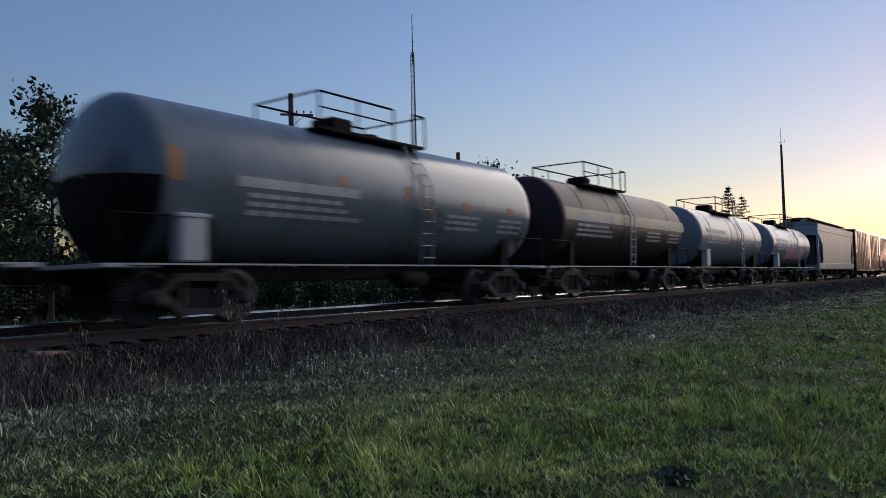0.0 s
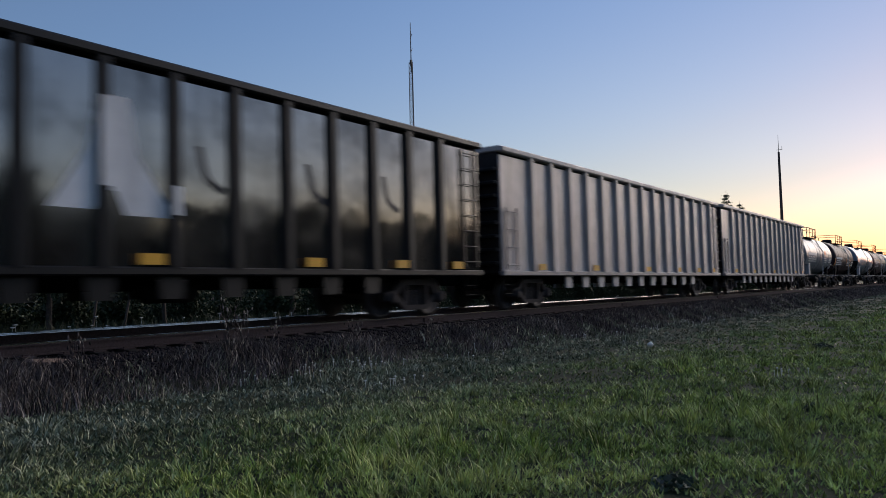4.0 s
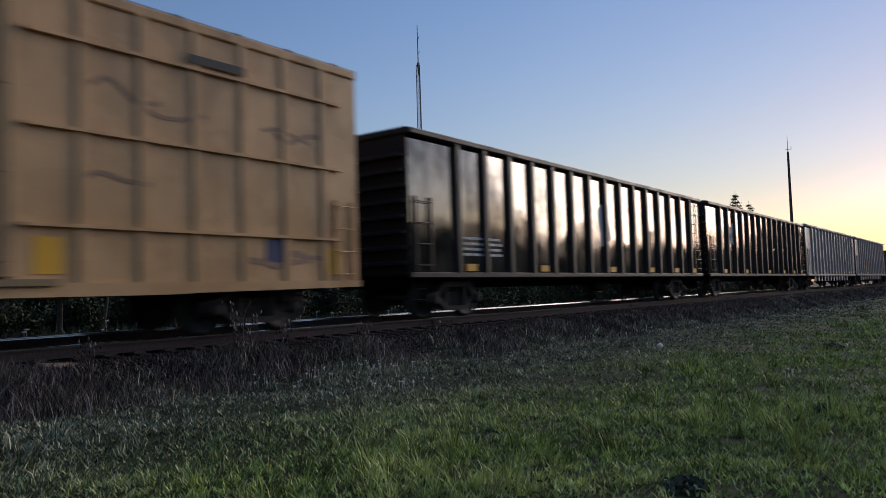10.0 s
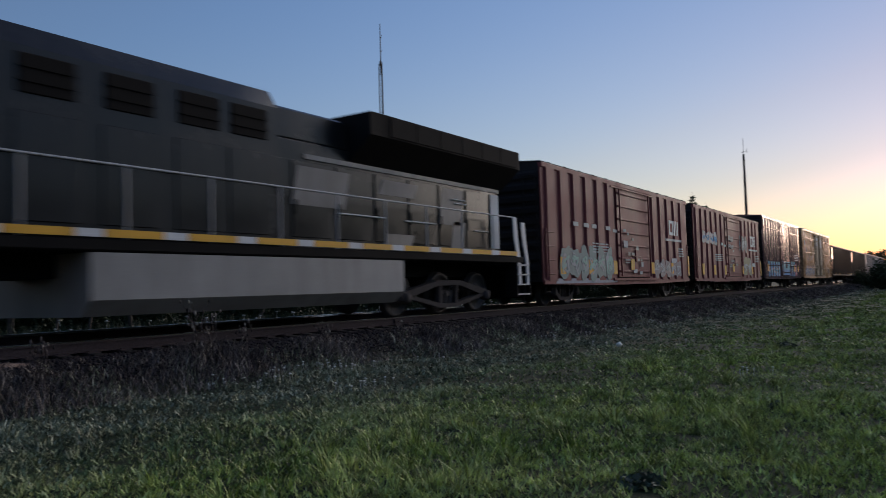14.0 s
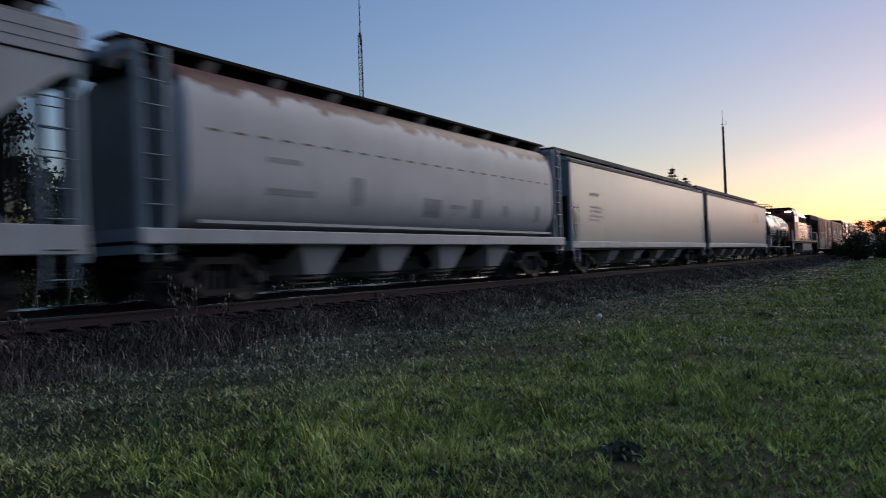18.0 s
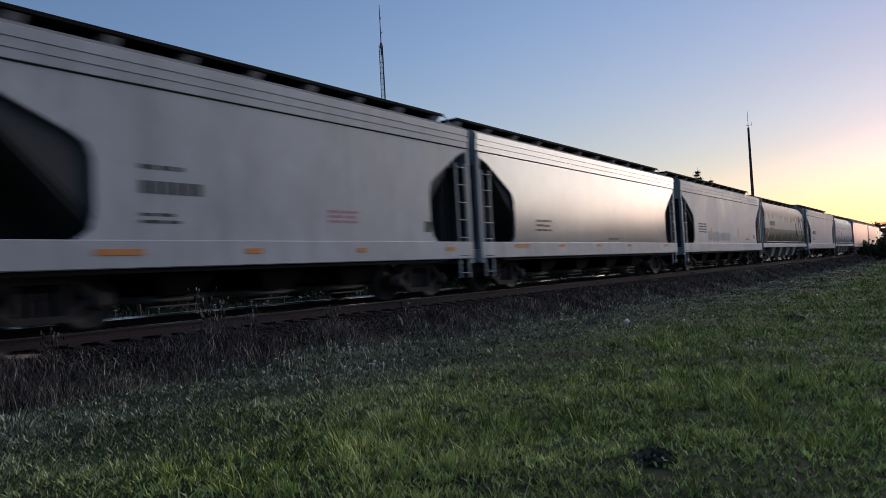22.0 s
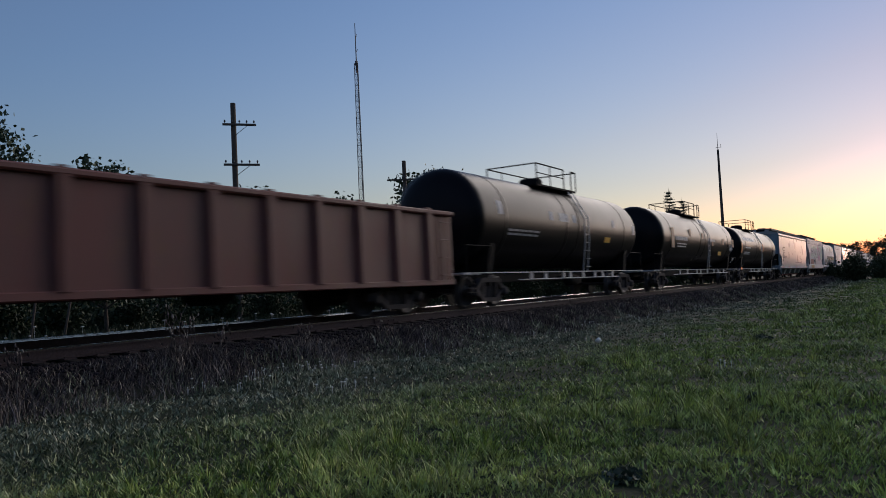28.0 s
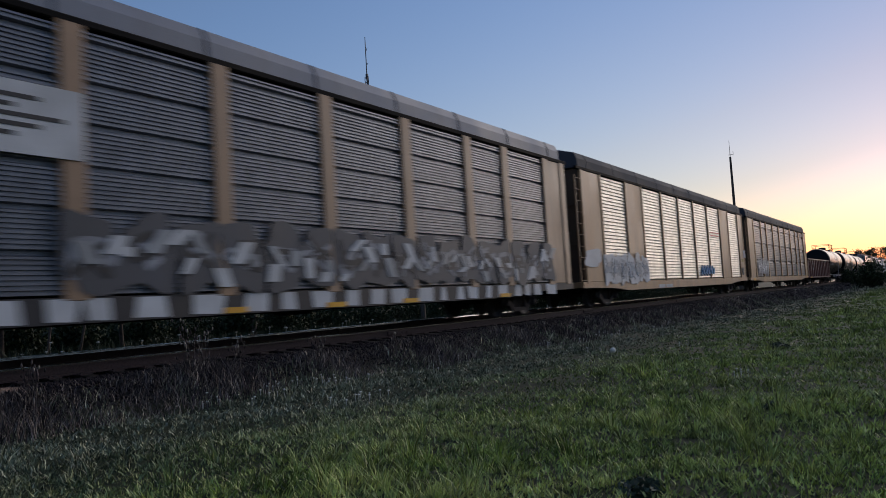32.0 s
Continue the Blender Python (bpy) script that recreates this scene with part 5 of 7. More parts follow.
def covered_hopper(label, length, skin, top=4.18, sill=(0.90, 1.33), chutes=4, gate=None, cut=1.95, cut_top=3.62, sill_skin=None, seams=True, end_skin=None, walk=None, chute_skin=None, stripe=-0.02):
    """Straight-sided covered hopper with cut-away ends."""
    car = vehicle("covered_hopper", label, "hopper car")
    chassis(car, length, 1.9, steps=True)
    sill_skin, end_skin = sill_skin or skin, end_skin or skin
    c = cut
    drop = min(1.0, cut_top - sill[1] - 0.75)
    arc = [(0.0, cut_top), (0.30 * c, cut_top - 0.22 * drop), (0.86 * c, cut_top - 0.83 * drop), (0.96 * c, cut_top - 0.97 * drop), (c, cut_top - 1.18 * drop), (c, sill[1] + 0.4), (0.97 * c, sill[1] + 0.15), (0.88 * c, sill[1])]
    outline = [(-length + x, z) for x, z in arc] + [(-x * 0.72, z) for x, z in arc[::-1]] + [(0, top), (-length, top)]
    for d in (-1, 1):
        part("side_sheet", Shape().prism(outline[::-1], d * 1.47 - 0.03, d * 1.47 + 0.03, "y"), skin, car)
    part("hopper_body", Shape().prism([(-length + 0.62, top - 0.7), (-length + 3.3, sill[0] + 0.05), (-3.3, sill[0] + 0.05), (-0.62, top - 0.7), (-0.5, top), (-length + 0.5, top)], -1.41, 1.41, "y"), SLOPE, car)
    for x in (-0.09, -length + 0.09):
        part("end_panel", Shape().box(x - 0.03, x + 0.03, -1.435, 1.435, min(top - 0.8, cut_top - 0.1), top - 0.004, 0.01), end_skin, car)
    part("roof", Shape().prism([(-1.5, top), (1.5, top), (1.42, top + 0.1), (0.9, top + 0.26), (-0.9, top + 0.26), (-1.42, top + 0.1)], -length, 0, "x"), HOPPER_ROOF if seams else PALE_ROOF, car)
    for d in (-1, 1):
        part("side_sill", Shape().box(-length, 0, d * 1.49 - 0.04, d * 1.49 + 0.04, sill[0], sill[1], 0.015), sill_skin, car)
        part("lower_lip", Shape().box(-length + 1.2, -1.2, d * 1.46 - 0.02, d * 1.46 + 0.02, sill[0] - 0.07, sill[0]), BLACK, car)
        if seams:
            part("side_seam", Shape().box(-length, 0, d * 1.505 - 0.01, d * 1.505 + 0.01, top - 0.475, top - 0.455), BLACK, car)
            # lapped sheets below the eave, each standing a little prouder than the one below
            for z, out in ((top - 0.45, 0.012), (top - 0.30, 0.026), (top - 0.15, 0.040)):
                part("lap_sheet", Shape().box(-length, 0, d * (1.5 + out / 2) - out / 2, d * (1.5 + out / 2) + out / 2, z, z + 0.165, 0.005), skin, car)
        else:
            part("side_seam", Shape().box(-length, 0, d * 1.515 - 0.025, d * 1.515 + 0.025, top + stripe - 0.05, top + stripe + 0.05), INK, car)
        for x in (-0.07, -length + 0.07):
            part("corner_post", shared("cpost%.2f%.2f%s" % (sill[0], top, end_skin.name), lambda: Shape().box(-0.07, 0.07, -0.06, 0.06, sill[0] - 0.12, top, 0.01), end_skin), end_skin, car, at=pose(x, d * 1.45, 0))
        for x in (-0.42, -length + 0.42):
            ladder(car, x, d * 1.47, 0.42, sill[0] - 0.35, cut_top - 0.5, 7, end_skin)
            part("inner_post", shared("ipost%.2f" % cut_top, lambda: Shape().box(-0.05, 0.05, -0.05, 0.05, sill[1], cut_top - 0.35), BLACK), BLACK, car, at=pose(x + (-0.38 if x > -5 else 0.38), d * 1.2, 0))
    for x, d in ((0, 1), (-length, -1)):
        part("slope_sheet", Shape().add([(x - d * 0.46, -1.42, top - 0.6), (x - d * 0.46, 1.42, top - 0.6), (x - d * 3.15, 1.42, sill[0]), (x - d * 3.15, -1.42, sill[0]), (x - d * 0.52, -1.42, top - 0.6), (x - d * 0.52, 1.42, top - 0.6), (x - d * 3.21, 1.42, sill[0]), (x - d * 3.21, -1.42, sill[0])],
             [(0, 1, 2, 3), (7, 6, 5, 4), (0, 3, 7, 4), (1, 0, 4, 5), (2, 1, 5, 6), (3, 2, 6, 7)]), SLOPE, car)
        # added dark sheet: the recess's shade as a shape, closing the view through
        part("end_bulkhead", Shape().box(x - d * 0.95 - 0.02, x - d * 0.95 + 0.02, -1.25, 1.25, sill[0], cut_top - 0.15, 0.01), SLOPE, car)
        part("end_platform", Shape().box(min(x, x - d * 1.3), max(x, x - d * 1.3), -1.45, 1.45, sill[0] - 0.02, sill[0] + 0.06), BLACK, car)
        part("end_sill", Shape().box(x - 0.06, x + 0.06, -1.48, 1.48, sill[0] - 0.1, sill[0] + 0.25, 0.02), end_skin, car)
        part("brake_wheel", shared("brakewheel", lambda: Shape().path([(0.0, 0.28 * math.cos(k * math.tau / 12), 0.28 * math.sin(k * math.tau / 12)) for k in range(13)], 0.02, 5).tube((0, -0.28, 0), (0, 0.28, 0), 0.015, 4).tube((0, 0, -0.28), (0, 0, 0.28), 0.015, 4).tube((-0.2, 0, 0), (0.02, 0, 0), 0.04, 6), BLACK), BLACK, car, at=pose(x - d * 0.1, 0.5, 2.3))
    hopper_chutes(car, length, sill[0] - 0.05, chutes, gate or GATE, chute_skin or BLACK, outlet=chute_skin is LIGHT)
    roof_walk(car, length, top + 0.22, material=walk, skirt=not seams)
    return car


SHIELD = paint("dull_blue_grey_shield", (0.15, 0.185, 0.205), rough=0.6, streak=0.5, spec=0.3)


def bulged(rows, zc, n=48):
    """A body of flattened round section: rows of (along, half width)."""
    s = Shape().lathe(rows, n, "x")
    out = []
    for x, y, z in s.v:
        r = math.hypot(y, z)
        c, q = abs(y) / r, abs(z) / r
        k = 1 / (c ** 3.8 + q ** 3.8) ** (1 / 3.8)
        out.append((x, y * k, zc + z * k))
    s.v = out
    return s


def round_hopper(label, length, skin, end_skin, r=1.5, zc=2.78, sill=(1.06, 1.32), sill_skin=None, chutes=4, gate=None, chute_skin=None):
    """Round-bodied covered hopper."""
    car = vehicle("covered_hopper", label, "hopper car")
    chassis(car, length, 1.9)
    x0, x1 = -length + 0.95, -0.95
    rows = [(x0 - 0.12, 0.4), (x0 - 0.1, r * 0.9), (x0, r), (x0 + 0.06, r), (x1 - 0.06, r), (x1, r), (x1 + 0.1, r * 0.9), (x1 + 0.12, 0.4)]
    part("body", bulged(rows, zc), skin, car)
    sill_skin = sill_skin or skin
    for d in (-1, 1):
        part("side_sill", Shape().box(-length, 0, d * 1.46 - 0.06, d * 1.46 + 0.06, sill[0], sill[1], 0.02), sill_skin, car)
        part("side_stringer", Shape().box(x0 + 0.2, x1 - 0.2, d * 1.47 - 0.03, d * 1.47 + 0.03, sill[1] + 0.10, sill[1] + 0.16), sill_skin, car)
        for x in (-0.08, -0.62, -length + 0.62, -length + 0.08):
            part("corner_post", shared("rpost" + end_skin.name, lambda: Shape().box(-0.06, 0.06, -0.06, 0.06, sill[0], zc + 1.5, 0.01), end_skin), end_skin, car, at=pose(x, d * 1.38, 0))
        for x in (-0.35, -length + 0.35):
            ladder(car, x, d * 1.42, 0.44, 0.9, zc + 1.3, 9, end_skin)
    for x, d in ((0, 1), (-length, -1)):
        part("end_frame", Shape().box(x - d * 0.06 - 0.05, x - d * 0.06 + 0.05, -1.4, 1.4, zc + 1.38, zc + 1.5), end_skin, car)
        part("end_sill", Shape().box(x - d * 0.06 - 0.05, x - d * 0.06 + 0.05, -1.45, 1.45, sill[0] - 0.15, sill[1]), end_skin, car)
        part("end_platform", Shape().box(min(x, x - d * 1.1), max(x, x - d * 1.1), -1.42, 1.42, sill[0], sill[0] + 0.06), BLACK, car)
        part("end_shield", Shape().prism([(-1.3, sill[0]), (1.3, sill[0]), (1.3, zc + 0.7), (0.7, zc + 1.3), (-0.7, zc + 1.3), (-1.3, zc + 0.7)], x - d * 0.78, x - d * 0.72, "x"), SHIELD, car)
    hopper_chutes(car, length, sill[0] - 0.05, chutes, gate or GATE, chute_skin or LIGHT)
    roof_walk(car, length, zc + r - 0.06, gap=1.7)
    return car


# ---- low gondola ----
def gondola(label, length, skin, rib, top=2.58, bottom=0.68):
    car = vehicle("gondola_car", label, "gondola car")
    chassis(car, length, 2.1)
    for d in (-1, 1):
        part("side_wall", Shape().box(-length, 0, d * 1.42 - 0.03, d * 1.42 + 0.03, bottom + 0.05, top - 0.05), skin, car)
        part("top_chord", Shape().box(-length, 0, d * 1.46 - 0.1, d * 1.46 + 0.1, top - 0.12, top, 0.03), skin, car)
        part("side_sill", Shape().box(-length, 0, d * 1.46 - 0.06, d * 1.46 + 0.06, bottom, bottom + 0.14, 0.02), skin, car)
        for k in range(12):
            part("rib", shared("gonrib", lambda: rib_shape(bottom + 0.12, top - 0.1, 0.26, 0.12), rib), rib, car, at=pose(-1.15 - k * 1.37, d * 1.44, 0, 0, 0, 0 if d < 0 else 180))
        for k in range(12):
            part("stake_pocket", shared("pocket", lambda: Shape().box(-0.09, 0.09, -0.1, 0.02, top - 0.02, top + 0.04, 0.01), rib), rib, car, at=pose(-1.15 - k * 1.37, d * 1.44, 0))
        ladder(car, -0.5, d * 1.5, 0.45, bottom + 0.25, top - 0.3, 4, rib)
        ladder(car, -length + 0.5, d * 1.5, 0.45, bottom + 0.25, top - 0.3, 4, rib)
    for x in (-0.05, -length + 0.05):
        part("end_wall", Shape().box(x - 0.05, x + 0.05, -1.42, 1.42, bottom, top - 0.02), skin, car)
    part("floor", Shape().box(-length, 0, -1.4, 1.4, bottom + 0.1, bottom + 0.25), BLACK, car)
    return car


# ---- enclosed car carrier ----
# end doors darkened in colour for the shade between coupled cars
RACK_END = paint("grimy_end_door_paint", (0.10, 0.072, 0.05), rough=0.7, streak=0.5, spec=0.25)


def louvre_shape(w, z0, z1, n, deep):
    """A screen panel of level slats, with dark slots between or, if deep, pressed ridges: one folded sheet."""
    p = (z1 - z0) / n
    lo, hi, d = (0.22, 0.90, 0.03) if deep else (0.16, 0.62, 0.03)
    front = []
    for k in range(n):
        z = z0 + k * p
        if k % 9 == 8 and not deep:
            front += [(0.06, z + 0.05 * p), (0.06, z + 0.9 * p)]
            continue
        front += [(0.0, z + 0.06 * p), (-d, z + lo * p), (-d if not deep else -0.4 * d, z + hi * p), (0.0, z + (hi + 0.01) * p)]
    return Shape().prism([(0.075, z1), (0.075, z0)] + front, 0.0, w, "x")


def autorack(label, length, frame_skin, screen, bays, roof, post_w=0.2, wide=(), lines=30, legs=False, deep=False, sill_skin=None):
    car = vehicle("autorack_car", label, "autorack car")
    chassis(car, length, 3.2, (0.55, 0.9), steps=False)
    side = 1.50
    for d in (-1, 1):
        part("side_sill", Shape().prism([(-length, 0.95), (-length, 0.74), (-length + 3.0, 0.70), (-length + 4.6, 0.58), (-4.6, 0.58), (-3.0, 0.70), (0, 0.74), (0, 0.95)], d * side - 0.04, d * side + 0.04, "y"), sill_skin or frame_skin, car)
        part("top_rail", Shape().box(-length, 0, d * side - 0.06, d * side + 0.06, 4.92, 5.04, 0.02), BLACK, car)
        for a, b in zip(bays, bays[1:]):
            if any(a >= p - 0.05 and b <= q + 0.05 for p, q in wide):
                part("solid_panel", Shape().box(a, b, d * side - 0.03, d * side + 0.03, 0.95, 4.93, 0.01), frame_skin, car)
                continue
            w = b - a - post_w * 0.5
            part("screen_panel", shared("screen%.2f%d%s" % (w, lines, screen.name), lambda: louvre_shape(w, 0.98, 4.9, lines, deep), screen), screen, car, at=pose(a + post_w * 0.25 if d < 0 else b - post_w * 0.25, d * (side - 0.02), 0, 0, 0, 0 if d < 0 else 180))
        for x in bays:
            part("side_post", shared("rackpost%.2f%d%s" % (post_w, legs, frame_skin.name), lambda: (Shape().box(-post_w / 2, post_w / 2, -0.06, 0.03, 0.9, 4.95, 0.015).prism([(-post_w * 0.9, 0.93), (post_w * 0.9, 0.93), (post_w / 2, 1.5), (-post_w / 2, 1.5)], -0.065, 0.03, "y") if legs else Shape().box(-post_w / 2, post_w / 2, -0.06, 0.03, 0.9, 4.95, 0.015)), frame_skin), frame_skin, car, at=pose(x, d * side, 0, 0, 0, 0 if d < 0 else 180))
        for x in (-0.22, -length + 0.22):
            ladder(car, x, d * 1.44, 0.40, 1.0, 4.6, 10, frame_skin)
    for x, d in ((0, 1), (-length, -1)):
        for y0, y1 in ((-1.42, -0.02), (0.02, 1.42)):
            part("end_door", Shape().box(x - d * 0.5 - 0.04, x - d * 0.5 + 0.04, y0, y1, 0.95, 5.0, 0.02).box(x - d * 0.44 - 0.03, x - d * 0.44 + 0.03, y0 + 0.1, y1 - 0.1, 2.3, 2.42).box(x - d * 0.44 - 0.03, x - d * 0.44 + 0.03, y0 + 0.1, y1 - 0.1, 3.7, 3.82), RACK_END, car)
        part("end_sill", Shape().box(min(x, x - d * 0.6), max(x, x - d * 0.6), -1.45, 1.45, 0.75, 0.95, 0.02), frame_skin, car)
    out = [(-1.48, 5.04), (1.48, 5.04), (1.46, 5.34), (1.36, 5.56), (0.8, 5.72), (0.0, 5.77), (-0.8, 5.72), (-1.36, 5.56), (-1.46, 5.34)]
    part("roof", Shape().prism(out, -length + 0.35, -0.35, "x"), roof, car)
    for k in range(10):
        part("roof_seam", shared("rackseam", lambda: Shape().prism([(y * 1.006, z + (0.008 if z > 5.1 else 0)) for y, z in out], -0.03, 0.03, "x"), roof), roof, car, at=pose(-1.2 - k * (length - 2.4) / 9, 0, 0))
    part("deck", Shape().box(-length + 0.2, -0.2, -1.44, 1.44, 0.86, 0.96), BLACK, car)
    return car


# ---- locomotive, running tail first: its cab is at the rear ----
SCUFF = paint("scuffed_grey_paint", (0.15, 0.15, 0.155), rough=0.5, streak=0.7, dirt=(0.04, 0.04, 0.04))


def locomotive(label, skin, cab, grey, stripe, glow, glass):
    car = vehicle("locomotive", label, "locomotive")
    length = 21.6
    part("underframe", Shape().box(-length + 0.5, -0.5, -1.5, 1.5, 1.32, 1.5, 0.02).box(-length + 1.5, -1.5, -0.6, 0.6, 0.95, 1.35), BLACK, car)
    for d in (-1, 1):
        for k in range(13):
            x = -0.95 - k * 1.48
            part("sill_stripe", Shape().box(x - 1.0, x, d * 1.51 - 0.012, d * 1.51 + 0.012, 1.52, 1.64), stripe, car, "yellow safety stripe along the walkway edge")
            part("sill_stripe", Shape().box(x - 1.46, x - 1.02, d * 1.51 - 0.012, d * 1.51 + 0.012, 1.52, 1.64), WHITE, car, "white gap mark in the walkway stripe")
        part("handrail", Shape().path([(-0.9, d * 1.46, 1.6), (-0.9, d * 1.46, 2.62), (-length + 5.2, d * 1.46, 2.62), (-length + 5.2, d * 1.46, 1.6)], 0.022, 5), LIGHT, car)
        for k in range(9):
            part("handrail_post", shared("lpost", lambda: Shape().tube((0, 0, 1.5), (0, 0, 2.62), 0.02, 5), LIGHT), LIGHT, car, at=pose(-2.2 - k * 1.6, d * 1.46, 0))
        for x in (-0.55, -length + 0.55):
            steps = part("step_well", Shape().box(x - 0.42, x - 0.38, d * 1.3 - 0.2, d * 1.3 + 0.2, 0.35, 1.4).box(x + 0.38, x + 0.42, d * 1.3 - 0.2, d * 1.3 + 0.2, 0.35, 1.4).box(x - 0.42, x + 0.42, d * 1.3 - 0.02, d * 1.3 + 0.02, 0.36, 1.4), BLACK, car)
            for z in (0.4, 0.68, 0.96, 1.24):
                part("step", Shape().box(x - 0.38, x + 0.38, d * 1.3 - 0.2, d * 1.3 + 0.2, z, z + 0.04), LIGHT, steps)
            for dx, top in ((-0.38, 2.62), (0.12, 2.5)):
                part("grab_rail", Shape().prism([(x + dx - 0.09, 2.0), (x + dx - 0.14, top), (x + dx + 0.06, top), (x + dx + 0.14, 1.9), (x + dx + 0.26, 1.35), (x + dx + 0.26, 0.7), (x + dx + 0.12, 0.7), (x + dx + 0.10, 1.3)], d * 1.47 - 0.02, d * 1.47 + 0.02, "y"), WHITE, car)
    part("fuel_tank", Shape().prism([(-1.2, 0.36), (1.2, 0.36), (1.48, 0.6), (1.48, 1.3), (-1.48, 1.3), (-1.48, 0.6)], -14.0, -6.4, "x"), grey, car)
    for x in (-4.0, -length + 4.0):
        bogie(car, x, 1.85, 3, 0.53)
    for x, turn in ((-0.3, 0), (-length + 0.3, 180)):
        part("coupler", shared("coupler", coupler_shape, BLACK), BLACK, car, at=pose(x, 0, 0, 0, 0, turn))
        part("plough", Shape().box(x - 0.1, x + 0.1, -1.4, 1.4, 0.3, 1.35, 0.04), BLACK, car)
    hood = part("long_hood", Shape().box(-14.6, -0.95, -0.92, 0.92, 1.5, 3.75, 0.05).box(-14.6, -6.2, -0.9, 0.9, 3.7, 4.35, 0.05), skin, car)
    for k in range(9):
        for d in (-1, 1):
            part("hood_door", shared("hdoor", lambda: Shape().box(-0.55, 0.55, -0.02, 0.02, 1.75, 3.3, 0.01).box(-0.5, -0.44, -0.05, 0.0, 2.2, 2.5), skin), skin, hood, at=pose(-2.2 - k * 1.32, d * 0.935, 0, 0, 0, 0 if d < 0 else 180))
    part("hood_trim", Shape().box(-9.0, -0.93, -0.965, -0.945, 3.36, 3.46), grey, hood)
    part("painted_mark", Shape().box(-1.42, -0.96, -0.962, -0.945, 1.75, 3.3), WHITE, hood, "white painted end band")
    for x0, x1, z0, z1 in ((-4.1, -2.9, 2.3, 3.25), (-3.6, -2.8, 1.6, 2.4), (-6.6, -5.0, 2.85, 3.2), (-9.4, -7.6, 2.4, 3.2), (-6.5, -5.2, 1.6, 1.95)):
        part("painted_mark", Shape().prism([(x0, z0), (x1 - 0.2, z0), (x1, z1), (x0 + 0.2, z1)], -0.966, -0.945, "y"), SCUFF, hood, "scuffed pale slanted paint block")
    for x0, x1, z in ((-5.6, -4.3, 2.28), (-8.0, -6.4, 2.3), (-2.4, -1.7, 2.2), (-3.5, -2.9, 2.98), (-3.4, -2.8, 2.88)):
        part("door_bar", Shape().tube((x0, -1.0, z), (x1, -1.0, z), 0.02, 5), WHITE, hood)
    wing = [(-0.95, 3.45), (0.95, 3.45), (1.58, 4.0), (1.58, 4.5), (-1.58, 4.5), (-1.58, 4.0)]
    part("radiator", Shape().prism(wing, -7.6, -0.75, "x"), BLACK, car, "overhanging black radiator housing")
    for k in range(6):
        part("radiator_grille", shared("rgrille", lambda: Shape().box(-0.49, 0.49, -0.012, 0.02, 4.04, 4.46, 0.005), BLACK), BLACK, car, at=pose(-1.4 - k * 1.0, -1.59, 0))
    part("exhaust", Shape().box(-9.6, -8.8, -0.3, 0.3, 4.3, 4.55, 0.03), BLACK, car)
    part("equipment_cabin", Shape().prism([(-1.42, 1.5), (1.42, 1.5), (1.42, 4.1), (1.2, 4.45), (-1.2, 4.45), (-1.42, 4.1)], -16.9, -10.2, "x"), skin, car)
    for x in (-15.9, -14.6, -13.3, -12.0, -10.9):
        part("air_louvre", shared("louvre", lambda: Shape().box(-0.42, 0.42, -0.02, 0.02, 3.45, 4.0, 0.01).box(-0.42, 0.42, -0.04, 0.0, 3.6, 3.64).box(-0.42, 0.42, -0.04, 0.0, 3.8, 3.84), BLACK), BLACK, car, at=pose(x, -1.43, 0))
        part("cabin_door", shared("cdoor", lambda: Shape().box(-0.48, 0.48, -0.015, 0.015, 1.7, 3.2, 0.01), skin), skin, car, at=pose(x, -1.43, 0))
    cabin = part("cab", Shape().prism([(-1.5, 1.5), (1.5, 1.5), (1.5, 4.2), (1.25, 4.7), (-1.25, 4.7), (-1.5, 4.2)], -19.5, -16.9, "x"), cab, car)
    part("nose", Shape().prism([(-19.5, 1.5), (-19.5, 3.35), (-20.3, 3.2), (-21.0, 2.7), (-21.1, 1.5)], -1.1, 1.1, "y"), cab, car)
    for x in (-18.8, -17.6):
        part("side_window", Shape().box(x - 0.36, x + 0.36, -1.515, -1.49, 3.4, 3.95, 0.01), glass, cabin)
    for y in (-0.72, 0.72):
        part("windscreen", Shape().box(-19.525, -19.49, y - 0.62, y + 0.62, 3.42, 4.12, 0.01), glass, cabin)
    for y in (-0.95, 0.95):
        part("number_board", Shape().box(-19.56, -19.48, y - 0.26, y + 0.26, 4.32, 4.47, 0.01), glow, cabin, "lit white number board")
    part("headlight", Shape().box(-19.58, -19.48, -0.25, 0.25, 4.3, 4.52, 0.03), BLACK, cabin)
    part("cab_roof", Shape().prism([(-1.3, 4.66), (1.3, 4.66), (1.1, 4.82), (-1.1, 4.82)], -19.7, -16.8, "x"), BLACK, cabin)
    return car


# ---- the train, head to tail ----
def run(t):
    """Metres the train has gone since the start; it gains a little speed."""
    q = (t - 16) / 16
    return 20.0025 * t + 6.418 * (q * q - 1) - 2.3728 * (q ** 3 - q)


ROLLING = []           # (vehicle, place of its front end at the start)


def couple(car, front):
    ROLLING.append((car, front))
    return car


tone = colour_of
